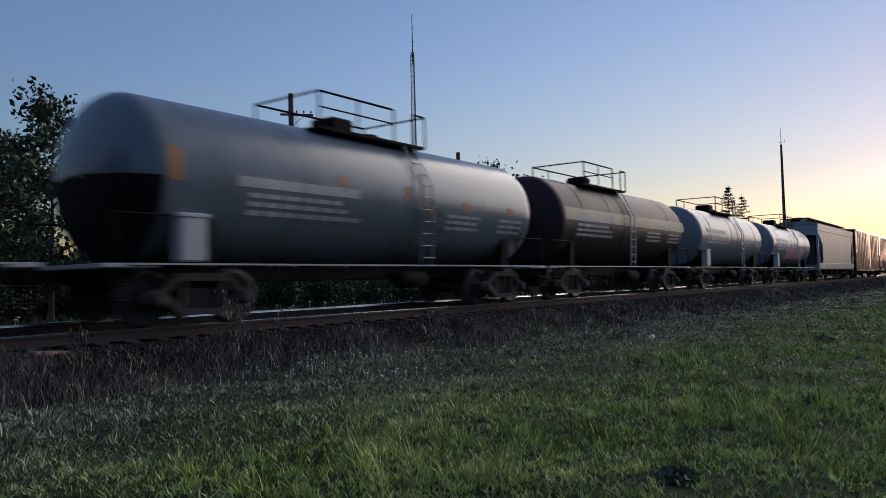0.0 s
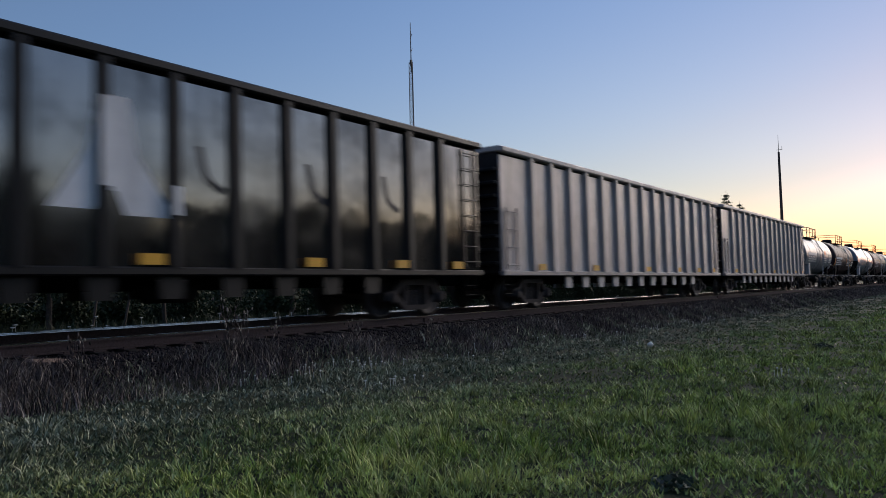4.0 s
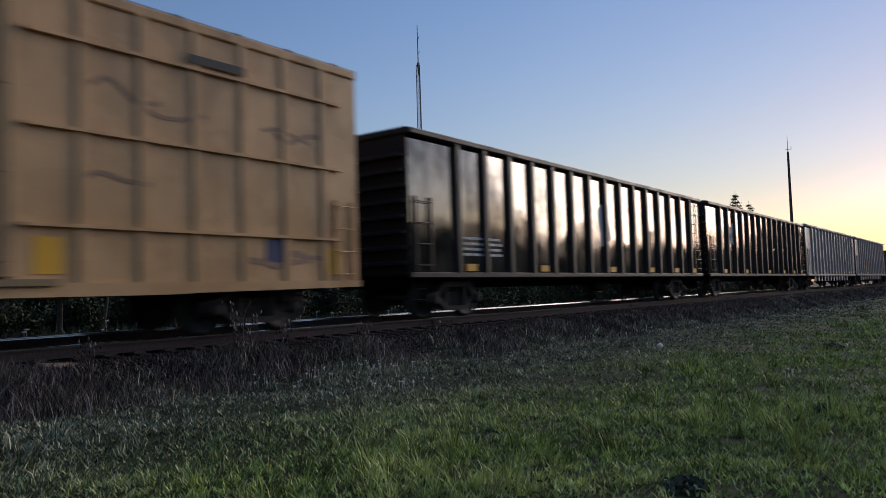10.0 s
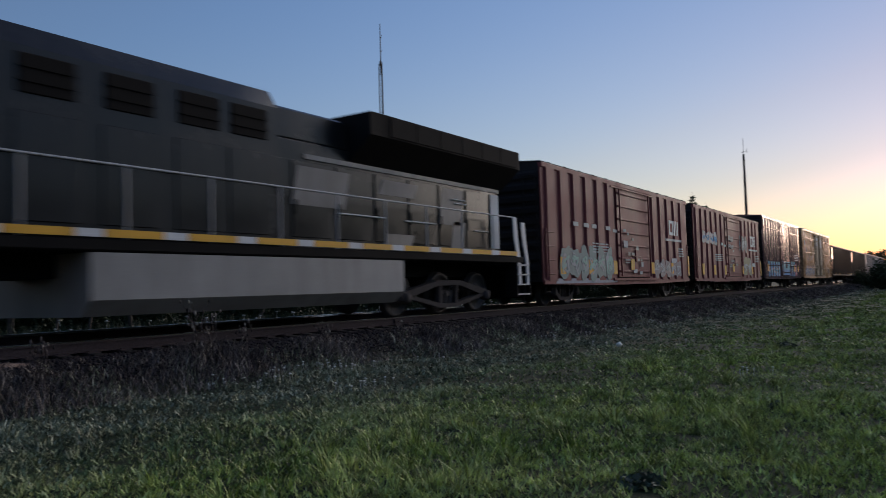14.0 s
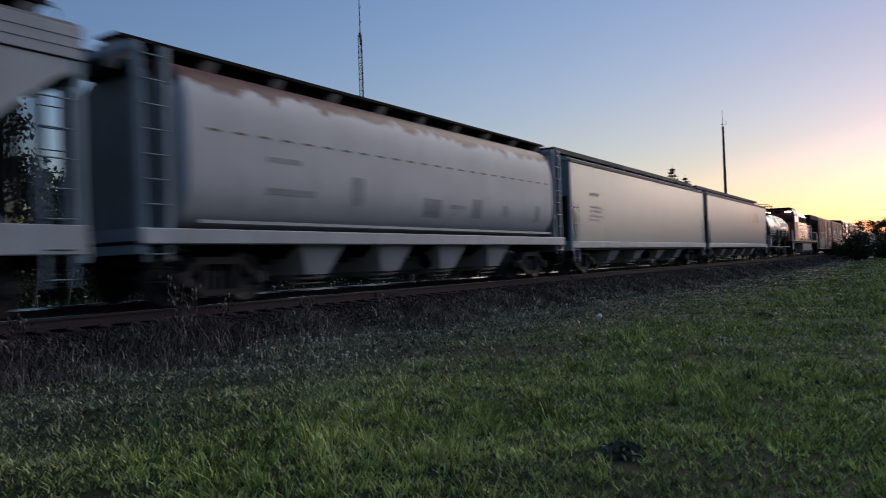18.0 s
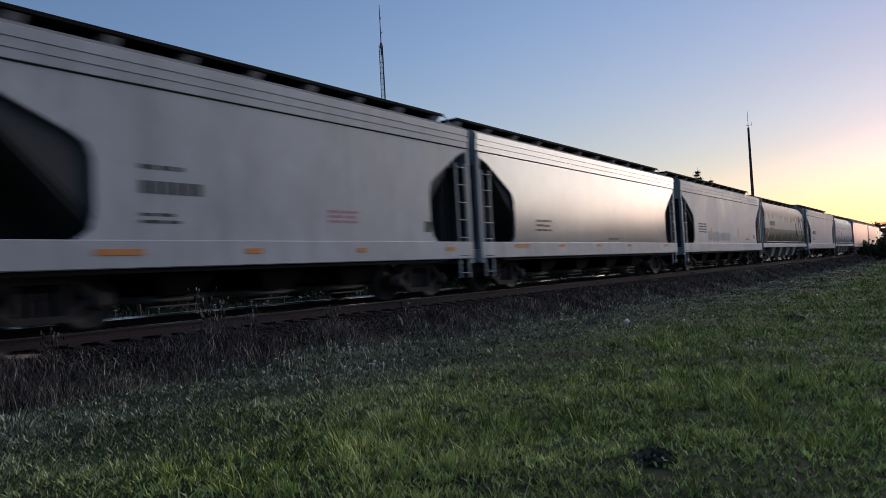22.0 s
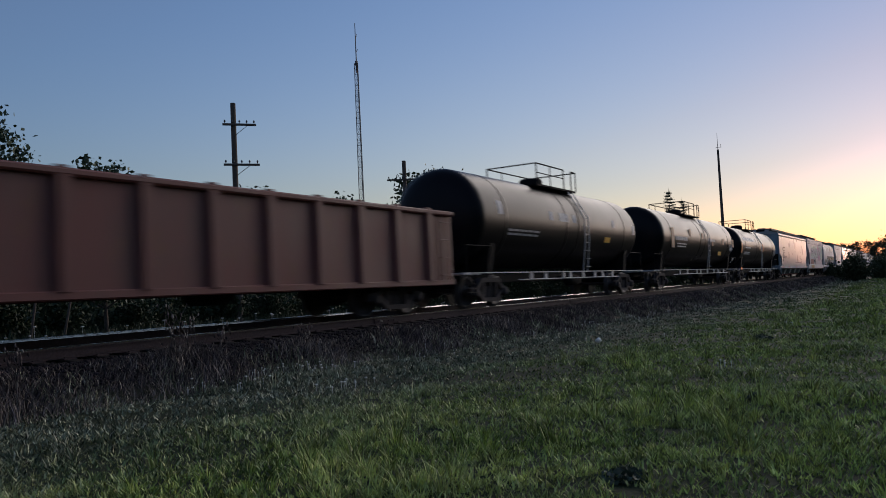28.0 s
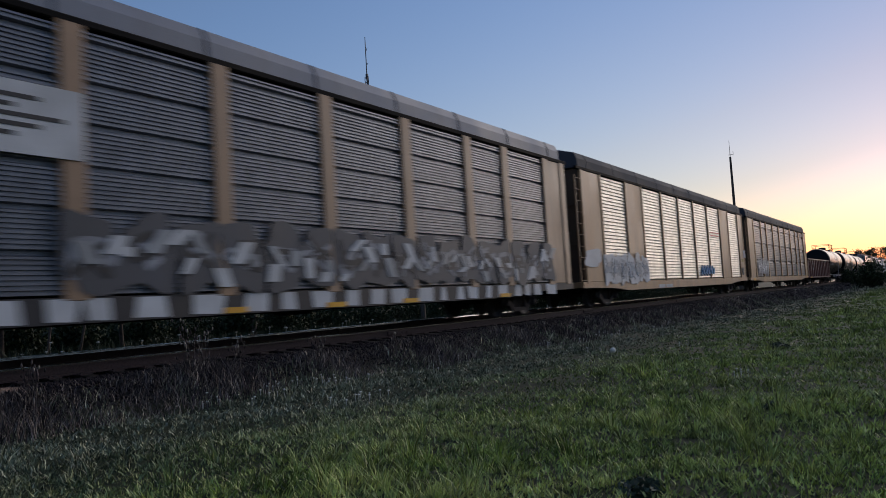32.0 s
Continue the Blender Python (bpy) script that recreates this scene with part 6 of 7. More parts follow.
def mirror_sheet():
    """Dark polished sheet that mirrors sky and trees, a little buckled and stained."""
    s = Nodes("dark_polished_car_sheet", 0.06, 0.92)
    c = s.mix(s.ramp(s.noise(1.1, detail=6, rough=0.65), (0.42, 0.0), (0.66, 0.85)), (0.40, 0.36, 0.335), (0.15, 0.135, 0.125))
    c = s.mix(s.ramp(s.noise(2.5, (1, 1, 0.1), detail=5), (0.5, 0.0), (0.8, 0.7)), c, (0.025, 0.023, 0.022))
    s.colour(c)
    s.l.new(s.ramp(s.noise(1.7, detail=5), (0.35, 0.035), (0.7, 0.13)), s.b.inputs["Roughness"])
    s.bump(s.noise(0.9, detail=1.5), 0.3, 0.03)
    return s.m


P_GREY = paint("grey_tank_paint", (0.155, 0.185, 0.21), rough=0.33, streak=0.35, spec=0.3, even=True)
P_SLATE = paint("slate_tank_paint", (0.135, 0.17, 0.205), rough=0.28, streak=0.3, spec=0.35, even=True)
P_BLUE = paint("blue_grey_tank_paint", (0.17, 0.20, 0.235), rough=0.4, streak=0.3, spec=0.25, even=True)
P_BROWN = paint("dark_brown_tank_paint", (0.036, 0.021, 0.026), rough=0.5, streak=0.35, dirt=(0.06, 0.045, 0.042), spec=0.13, even=True)
P_BLACK = paint("black_tank_paint", (0.006, 0.006, 0.0075), rough=0.36, streak=0.15, dirt=(0.012, 0.011, 0.011), spec=0.10, even=True)
P_GLOSS = paint("glossy_black_tank_paint", (0.007, 0.007, 0.009), rough=0.27, streak=0.2, dirt=(0.015, 0.014, 0.013), spec=0.2, even=True)
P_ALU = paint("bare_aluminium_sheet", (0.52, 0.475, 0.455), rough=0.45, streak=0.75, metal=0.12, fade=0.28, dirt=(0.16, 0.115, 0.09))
# ribs: the sheet's metal, with their shading put into a darker colour
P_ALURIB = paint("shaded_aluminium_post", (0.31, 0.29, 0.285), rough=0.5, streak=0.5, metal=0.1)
P_TAB = paint("grey_chord_paint", (0.40, 0.385, 0.385), rough=0.5, streak=0.4)
P_COAL = mirror_sheet()
P_COALRIB = paint("black_rib_paint", (0.012, 0.0115, 0.012), rough=0.45, streak=0.2, dirt=(0.03, 0.026, 0.024), spec=0.3)
P_DARKBR = paint("dark_brown_car_paint", (0.05, 0.036, 0.032), rough=0.4, streak=0.4)
P_OCHRE = paint("ochre_boxcar_paint", (0.66, 0.40, 0.20), rough=0.27, streak=0.55, dirt=(0.15, 0.085, 0.05), spec=0.35)
P_MAUVE = paint("faded_maroon_paint", (0.15, 0.10, 0.105), rough=0.16, streak=0.7, dirt=(0.055, 0.038, 0.038), spec=0.45)
P_OXIDE = paint("oxide_red_paint", (0.22, 0.058, 0.060), rough=0.52, streak=0.55, dirt=(0.06, 0.022, 0.024), spec=0.16)
P_TAN = paint("tan_hopper_paint", (0.40, 0.36, 0.30), rough=0.45)
P_CHOP = paint("pale_grey_hopper_paint", (0.47, 0.49, 0.525), rough=0.48, streak=0.35)
P_SMOOTH = paint("smooth_grey_hopper_paint", (0.145, 0.222, 0.255), rough=0.34, streak=0.2, fade=0.05, even=True)
P_SATIN = paint("satin_grey_hopper_paint", (0.33, 0.34, 0.355), rough=0.17, streak=0.1, metal=0.30, fade=0.05, spec=0.5, even=True)
P_GREEN = paint("grey_green_hopper_paint", (0.31, 0.355, 0.355), rough=0.28, streak=0.12, metal=0.05, fade=0.05, even=True)
P_ENDBLUE = paint("blue_grey_end_paint", (0.21, 0.285, 0.335), rough=0.5)
P_RUST1 = rusty_top("white_hopper_paint_rusting_at_the_roof", (0.64, 0.64, 0.67), 3.82, amount=0.34)
P_RUST2 = rusty_top("grey_and_green_paint_rusting_above", (0.46, 0.44, 0.43), 3.1, (0.095, 0.11, 0.10), 0.75)
P_RUST3 = rusty_top("white_paint_with_rust_runs", (0.72, 0.70, 0.72), 3.42, amount=1.7)
P_RED = paint("red_gondola_paint", (0.155, 0.05, 0.042), rough=0.6, streak=0.55, rust=0.35)
P_GALV = plain("weathered_galvanised_screen", (0.17, 0.17, 0.18), 0.45, 3, 0.3, 0.45)
P_GALV2 = plain("bright_galvanised_screen", (0.56, 0.52, 0.44), 0.45, 3, 0.3, 0.3)
P_RACKTAN = paint("tan_car_carrier_paint", (0.44, 0.26, 0.125), rough=0.5, streak=0.7)
P_RACKORANGE = paint("faded_orange_car_carrier_paint", (0.43, 0.255, 0.13), rough=0.5, streak=0.45)
P_RACKROOF = paint("grey_car_carrier_roof", (0.060, 0.068, 0.084), rough=0.8, streak=0.3, dirt=(0.045, 0.045, 0.05), spec=0.2)
S_WHITE, S_BLACK = tone("sprayed_white", (0.62, 0.64, 0.66)), tone("sprayed_black", (0.03, 0.03, 0.035))
S_BLUE, S_TEAL, S_PINK = tone("sprayed_blue", (0.05, 0.25, 0.5)), tone("sprayed_teal", (0.08, 0.36, 0.46)), tone("sprayed_pink", (0.62, 0.26, 0.34))
S_LIME, S_MINT, S_RED, S_GREYED = tone("sprayed_lime", (0.42, 0.58, 0.13)), tone("sprayed_mint", (0.30, 0.50, 0.42)), tone("sprayed_red", (0.45, 0.07, 0.06)), tone("sprayed_grey", (0.36, 0.38, 0.40))

# the head of what is seen
c = couple(boxcar("brown steel boxcar, far ahead on the track", 17.0, 4.6, P_OCHRE, [(-10.0, -7.0)], [-1.2 - 1.1 * k for k in range(5)] + [-11.2 - 1.1 * k for k in range(5)]), 97.6)
couple(boxcar("brown steel boxcar, far ahead on the track", 17.0, 4.6, P_MAUVE, [(-10.0, -7.0)], [-1.2 - 1.1 * k for k in range(5)] + [-11.2 - 1.1 * k for k in range(5)]), 115.6)
couple(covered_hopper("tan covered hopper with roof walkways", 17.2, P_TAN, end_skin=P_ENDBLUE), 78.5)


def tank_marks(length, seed, zc, material=None):
    q = random.Random(seed)
    out = [(-length * 0.86 + 0.02, -length * 0.62, zc + 0.12, zc + 0.30)]
    for k, z in enumerate((zc - 0.05, zc - 0.2, zc - 0.35)):
        out += [(a, b, z, z + 0.08) for a, b, _, _ in text_rows(-length * 0.84, -length * 0.66 + 0.3 * k, 0, 1, seed + k)]
    for k, z in enumerate((zc - 0.08, zc - 0.22, zc - 0.36)):
        out += [(a, b, z, z + 0.07) for a, b, _, _ in text_rows(-length * 0.38, -length * 0.27, 0, 1, seed + 9 + k)]
        out += [(a, b, z, z + 0.07) for a, b, _, _ in text_rows(-length * 0.2, -length * 0.11, 0, 1, seed + 19 + k)]
    return material or WHITE, out


S_FADED = tone("faded_white_stencil", (0.42, 0.43, 0.45))
c = couple(tank_car("blue-grey tank car with a pink graffiti patch", 13.2, 1.34, 2.42, P_BLUE, marks=[(S_PINK, [(-8.5, -3.2, 1.55, 2.2)]), tank_marks(13.2, 3, 2.45, S_FADED)]), 60.2)
couple(tank_car("blue-grey tank car with a railed top platform", 12.9, 1.36, 2.44, P_BLUE, marks=[tank_marks(12.9, 13, 2.45, S_FADED)]), 46.1)
# the pale band is the sky's reflection, painted on the shell
couple(tank_car("dark brown tank car with a pale painted sky reflection", 12.8, 1.38, 2.46, P_BROWN, mid=-7.6, dome="round", sign=False, marks=[(tone("dusty_band", (0.48, 0.40, 0.25)), [(-11.6, -0.8, 2.42, 2.8)]), tank_marks(12.8, 23, 2.3, S_FADED)]), 32.5)
couple(tank_car("slate grey tank car with white stencils and orange patches", 13.6, 1.42, 2.46, P_SLATE, mid=-6.9, dark_head=True, marks=[tank_marks(12.9, 33, 2.2, S_FADED), (tone("dull_orange_patch", (0.33, 0.15, 0.07)), [(-12.45, -12.15, 2.3, 2.85), (-8.6, -8.35, 2.45, 2.75), (-6.5, -6.3, 2.4, 2.7), (-4.3, -4.0, 2.3, 2.5), (-2.2, -1.9, 2.3, 2.5)]), (INK, [(-5.9, -5.2, 2.16, 2.3)])]), 19.6)
couple(tank_car("dark brown tank car with small white stencils", 11.9, 1.40, 2.46, P_BROWN, dome="round", sign=False, marks=[tank_marks(12.3, 43, 2.2), (YELLOW, [(-3.1, -2.5, 1.75, 1.95)]), (AMBER, [(-11.2, -10.9, 1.8, 2.4), (-5.4, -5.2, 2.0, 2.4)])]), 5.32)
couple(tank_car("grey tank car with an orange patch and stencils", 12.5, 1.42, 2.46, P_GREY, mid=-6.7, marks=[tank_marks(12.5, 53, 2.3), (AMBER, [(-4.4, -3.6, 2.55, 2.85)]), (S_WHITE, [(-1.1, -0.6, 1.3, 1.9)])]), -6.8)

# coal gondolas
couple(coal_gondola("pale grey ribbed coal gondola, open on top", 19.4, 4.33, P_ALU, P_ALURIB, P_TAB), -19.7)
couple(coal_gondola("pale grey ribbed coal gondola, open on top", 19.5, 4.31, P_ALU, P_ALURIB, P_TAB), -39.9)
c = couple(coal_gondola("glossy black ribbed coal gondola with white graffiti", 19.2, 4.22, P_COAL, P_COALRIB, P_COALRIB, first=1.7), -60.4)
part("graffiti", Shape().prism([(-10.75, 1.86), (-10.1, 1.86), (-9.95, 2.15), (-9.75, 2.15), (-9.6, 1.8), (-8.75, 1.8), (-9.4, 2.7), (-9.55, 3.55), (-10.0, 3.55), (-10.2, 2.7)], -1.482, -1.472, "y"), tone("thick_white_spray", (0.85, 0.87, 0.9)), c, "tall white graffiti wedge on the black side")
bars(c, -1.582, [(-9.96 - 0.07, -9.96 + 0.07, 2.2, 3.5), (-8.78 - 0.07, -8.78 + 0.07, 1.85, 2.3)], bpy.data.materials["thick_white_spray"], "graffiti", "white spray crossing a rib")
spray(c, -1.474, -16.3, -14.6, 2.0, 3.2, [S_GREYED, S_WHITE], 2, 5, "white and grey graffiti on the black side")
for x in (-8.3, -5.9, -3.7):
    part("graffiti", stroke([(x, 3.0), (x + 0.15, 2.5), (x + 0.5, 2.3)], 0.12, -1.48, -1.472), S_BLACK, c, "thin black sprayed hook")
c = couple(coal_gondola("low dark brown coal gondola, ribbed", 17.2, 3.42, P_DARKBR, P_COALRIB, P_DARKBR, tabs=False), -80.6)
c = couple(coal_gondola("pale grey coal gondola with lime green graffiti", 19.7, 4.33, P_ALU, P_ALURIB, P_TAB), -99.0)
bars(c, -1.474, [(-15.4, -11.5, 1.1, 2.2)], S_LIME, "graffiti", "lime green sprayed panel", 0.004)
spray(c, -1.482, -15.2, -11.6, 1.3, 2.1, [S_RED, S_LIME], 3, 15, "dark red sprayed letter forms")
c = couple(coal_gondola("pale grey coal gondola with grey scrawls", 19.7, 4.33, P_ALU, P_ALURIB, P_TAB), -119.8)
bars(c, -1.474, text_rows(-12.0, -8.2, 1.9, 3, 4, 0.05, 0.28), S_GREYED, "graffiti", "faint grey scrawl")
c = couple(coal_gondola("glossy black coal gondola with grey graffiti", 19.7, 4.22, P_COAL, P_COALRIB, P_COALRIB, tabs=False), -140.5)
spray(c, -1.474, -16.6, -15.4, 2.4, 3.4, [S_GREYED, S_BLACK], 2, 25, "small grey graffiti")
for x in (-8.2, -6.0, -3.8):
    part("graffiti", stroke([(x, 2.5), (x + 0.3, 2.35), (x + 0.6, 2.45)], 0.08, -1.48, -1.472), S_WHITE, c, "short white sprayed dash")
c = couple(coal_gondola("glossy black coal gondola with white marks", 19.7, 4.20, P_COAL, P_COALRIB, P_COALRIB, tabs=False), -161.2)
spray(c, -1.474, -10.0, -9.2, 2.0, 3.3, [S_WHITE], 1, 35, "white graffiti mark")
bars(c, -1.474, text_rows(-17.6, -15.9, 1.9, 4, 6, 0.06, 0.13), S_WHITE)

# boxcars
c = couple(boxcar("ochre boxcar with grey double doors and blue graffiti", 18.5, 5.04, P_OCHRE, [(-11.4, -9.05), (-9.05, -6.6)], [-0.95 - 0.94 * k for k in range(6)] + [-12.2 - 0.97 * k for k in range(7)], tone("dirty_ochre_door_paint", (0.26, 0.185, 0.10)), (1.66, 3.0, 4.27), 0.74, paint("weathered_zinc_roof", (0.26, 0.285, 0.31), rough=0.5, streak=0.4), door_rows=4, end_skin=paint("dirty_ochre_end_paint", (0.30, 0.19, 0.105), rough=0.5, streak=0.6)), -182.5)
spray(c, -1.486, -17.6, -12.4, 0.9, 1.8, [tone("sprayed_pale_lilac", (0.42, 0.36, 0.38)), S_BLUE, S_WHITE], 6, 45, "pale lilac and blue graffiti along the bottom")
part("graffiti", stroke([(-17.4, 4.0), (-16.9, 3.5), (-16.3, 3.1)], 0.2, -1.492, -1.482), S_BLUE, c, "blue sprayed stroke of a cross")
part("graffiti", stroke([(-16.4, 4.0), (-16.9, 3.6), (-17.3, 3.2)], 0.2, -1.495, -1.482), S_RED, c, "red sprayed stroke of a cross")
part("graffiti", stroke([(-15.6, 2.3), (-14.9, 2.9), (-14.2, 2.3), (-13.2, 2.7)], 0.1, -1.49, -1.482), S_GREYED, c, "thin grey sprayed line")
bars(c, -1.536, text_rows(-11.0, -9.5, 4.5, 3, 7, 0.05, 0.1) + text_rows(-11.0, -9.5, 4.1, 4, 8, 0.05, 0.1) + text_rows(-8.5, -7.1, 4.4, 8, 9, 0.05, 0.1), S_WHITE)
bars(c, -1.486, [(-2.35, -1.85, 1.2, 1.62)], tone("navy_plate", (0.05, 0.06, 0.13)), "panel", "small navy plate")
bars(c, -1.486, [(-0.85, -0.5, 1.0, 1.5), (-6.3, -5.9, 1.0, 1.5)], YELLOW, "reflector")
q = random.Random(46)
for k in range(9):
    x, z = q.uniform(-6.2, -1.6), q.choice((1.25, 2.3, 3.3, 3.5, 3.7, 4.5))
    part("graffiti", stroke([(x, z), (x + 0.3, z + q.uniform(-0.15, 0.15)), (x + 0.7, z + q.uniform(-0.15, 0.15)), (x + 1.1, z + q.uniform(-0.1, 0.1))], q.uniform(0.05, 0.12), -1.488 - 0.0005 * k, -1.48), tone("faint_brown_scrawl", (0.32, 0.19, 0.12)) if k == 0 else bpy.data.materials["faint_brown_scrawl"], c, "faint brown scrawl")
bars(c, -1.536, [(-3.9, -2.8, 4.36, 4.5)], INK, "panel", "dark latch plate below the eave")
c = couple(boxcar("faded maroon boxcar with teal and blue graffiti", 15.3, 5.04, P_MAUVE, [(-8.75, -5.35)], [-0.9 - 0.92 * k for k in range(5)] + [-9.3 - 0.95 * k for k in range(7)], None, (1.66, 3.0, 4.27), 0.74), -203.0)
bars(c, -1.484, [(-13.8, -9.2, 1.4, 1.95)], S_TEAL, "graffiti", "bright teal sprayed band")
spray(c, -1.49, -13.6, -9.3, 0.85, 1.8, [S_BLUE, S_WHITE, S_TEAL], 5, 55, "teal and blue graffiti block")
bars(c, -1.484, [(-5.3, -2.6, 1.45, 2.05)], S_TEAL, "graffiti", "bright teal sprayed band")
bars(c, -1.484, [(-5.3, -2.6, 0.86, 1.45)], S_BLUE, "graffiti", "deep blue sprayed band")
bars(c, -1.535, [(-8.5, -5.4, 1.4, 2.0)], S_TEAL, "graffiti", "bright teal sprayed band")
bars(c, -1.535, [(-8.5, -5.4, 0.98, 1.4)], S_BLUE, "graffiti", "deep blue sprayed band")
spray(c, -1.49, -5.2, -2.7, 1.0, 1.7, [tone("sprayed_navy", (0.03, 0.10, 0.30)), S_WHITE, S_TEAL], 4, 56, "dark blue and white letter forms")
spray(c, -1.488, -2.6, -1.5, 0.9, 1.9, [S_PINK, S_WHITE, S_RED], 2, 57, "pink and white graffiti")
bars(c, -1.54, [(-14.3, -13.8, 1.25, 1.75), (-3.4, -2.9, 1.25, 1.75), (-1.6, -1.2, 1.25, 1.75)], YELLOW, "reflector", "yellow reflective patches")
bars(c, -1.54, text_rows(-3.0, -1.0, 2.6, 4, 17, 0.06, 0.13), S_FADED)


def logo_shapes(car, x, z, h, y):
    """Plain hollow and solid blocks where the owner's mark is painted."""
    w = h * 0.95
    for x0, x1, z0, z1 in ((x, x + w * 0.22, z, z + h), (x + w * 0.22, x + w, z, z + h * 0.2), (x + w * 0.22, x + w, z + h * 0.8, z + h), (x + w * 0.78, x + w, z + h * 0.2, z + h * 0.8), (x + w * 1.12, x + w * 1.35, z, z + h), (x + w * 1.55, x + w * 1.75, z, z + h), (x + w * 1.93, x + w * 2.12, z, z + h)):
        part("painted_mark", Shape().box(x0, x1, y - 0.006, y + 0.002, z0, z1), WHITE, car, "plain white block shape")


RED_POSTS = [-0.85 - 1.02 * k for k in range(5)] + [-10.0 - 1.02 * k for k in range(6)]
for front, seed in ((-219.6, 61), (-236.5, 71)):
    c = couple(boxcar("oxide red boxcar with a sliding door and " + ("yellow graffiti" if seed == 61 else "grey-green graffiti"), 15.7, 4.47, P_OXIDE, [(-9.4, -5.7)], RED_POSTS, None, (), 0.67, paint("dark_roof_paint", (0.014, 0.01, 0.01), rough=0.8, spec=0.2) if seed == 61 else bpy.data.materials["dark_roof_paint"], 0.70, 0.07, 7), front)
    logo_shapes(c, -3.0, 2.75, 0.66, -1.556)
    bars(c, -1.556, [(-3.6, -1.2, 2.48, 2.58), (-2.8, -2.0, 1.5, 1.72)] + text_rows(-1.7, -0.9, 2.2, 4, seed + 2, 0.06, 0.11) + [(x, x + 0.42, 2.6, 2.74) for x in (-13.5, -12.6, -11.9, -10.6)] + [(-9.9, -9.5, 2.55, 2.66)] + text_rows(-11.9, -10.4, 2.1, 4, seed + 1, 0.05, 0.1), S_FADED)
    bars(c, -1.585, [(-8.8, -8.2, 1.52, 1.58), (-8.8, -8.3, 1.42, 1.47), (-8.46, -8.2, 1.72, 1.86), (-8.1, -7.75, 1.74, 1.84), (-7.4, -7.15, 1.52, 1.62), (-7.05, -6.85, 1.53, 1.6), (-8.0, -7.75, 2.3, 2.4)], tone("dull_white_stencil", (0.30, 0.27, 0.27)) if seed == 61 else bpy.data.materials["dull_white_stencil"])
    bars(c, -1.59, [(-8.17, -7.8, 1.17, 1.58)], YELLOW, "reflector", "yellow reflective patch on the door")
    bars(c, -1.556, [(-14.6, -14.2, 1.0, 1.55), (-12.3, -11.9, 1.0, 1.5), (-9.95, -9.6, 1.0, 1.5), (-5.64, -5.27, 1.03, 1.5), (-2.91, -2.6, 1.04, 1.5), (-0.3, -0.06, 0.95, 1.85)], YELLOW, "reflector", "yellow reflective patches above the sill")
    if seed == 61:
        spray(c, -1.556, -5.2, -3.0, 1.0, 2.0, [tone("sprayed_yellow", (0.27, 0.24, 0.13)), S_GREYED], 2, 62, "yellow-green graffiti")
        spray(c, -1.557, -6.2, -4.1, 2.4, 3.3, [tone("thin_grey_spray", (0.20, 0.19, 0.19)), S_GREYED, S_FADED], 3, 63, "white and grey sprayed scrawl")
        spray(c, -1.557, -14.4, -11.4, 2.6, 3.2, [S_GREYED, S_BLUE], 4, 64, "pale blue scrawl")
        for z in (3.12, 3.02, 2.94, 2.64, 2.54):
            part("graffiti", stroke([(-9.1, z), (-8.7, z + 0.05), (-8.3, z - 0.04), (-7.85, z + 0.02)], 0.085, -1.596, -1.53), tone("chalky_spray", (0.22, 0.18, 0.205)) if z > 3.1 else bpy.data.materials["chalky_spray"], c, "chalky pale smear across the door")
    else:
        spray(c, -1.556, -14.6, -10.0, 0.85, 1.9, [tone("thin_mint_spray", (0.22, 0.29, 0.27)), S_GREYED, S_MINT], 6, 72, "grey-green graffiti along the bottom")
        bars(c, -1.536, [(-14.9, -9.6, 0.70, 0.86)], tone("chalky_sill_spray", (0.36, 0.37, 0.42)), "graffiti", "chalky pale spray along the sill")
        bars(c, -1.585, [(-8.9, -8.6, 2.62, 2.72), (-8.5, -8.3, 2.5, 2.6), (-8.9, -8.45, 2.02, 2.28), (-7.5, -7.25, 1.95, 2.1), (-7.9, -7.5, 1.05, 1.2), (-7.0, -6.75, 1.3, 1.5), (-7.2, -6.9, 1.0, 1.12)], S_FADED)
        spray(c, -1.556, -5.3, -1.4, 0.9, 1.6, [tone("sprayed_dusk", (0.24, 0.20, 0.21)), S_GREYED], 5, 73, "dull grey graffiti")

GLOW = Nodes("lit_board", 0.5)
GLOW.colour((0.9, 0.85, 0.7))
GLOW.b.inputs["Emission Color"].default_value, GLOW.b.inputs["Emission Strength"].default_value = (1.0, 0.86, 0.6, 1), 3.0
PANE = Nodes("dark_cab_glass", 0.05, 0.0, 0.6)
PANE.colour((0.02, 0.022, 0.025))
couple(locomotive("black and red diesel locomotive with lit boards", paint("black_locomotive_paint", (0.022, 0.021, 0.022), rough=0.22, streak=0.3, dirt=(0.06, 0.055, 0.05), spec=0.35), paint("red_cab_paint", (0.16, 0.03, 0.025), rough=0.4), paint("grey_tank_side", (0.30, 0.29, 0.28), rough=0.5), YELLOW, GLOW.m, PANE.m), -253.0)
couple(tank_car("black tank car with white stencils", 13.0, 1.42, 2.5, P_GLOSS, mid=-8.6, ends=0.6, marks=[tank_marks(13.0, 83, 2.3), (S_GREYED, [(-4.9, -1.6, 2.75, 3.1), (-5.6, -5.0, 2.6, 3.3)]), (WHITE, [(-10.2, -8.3, 2.35, 2.55)])]), -275.2)

# covered hoppers
c = couple(covered_hopper("smooth grey covered hopper with a white panel", 19.6, P_SMOOTH, 4.05, (0.96, 1.2), 4, LIGHT, 0.42, 2.9, P_CHOP, False, None, None, LIGHT), -289.1)
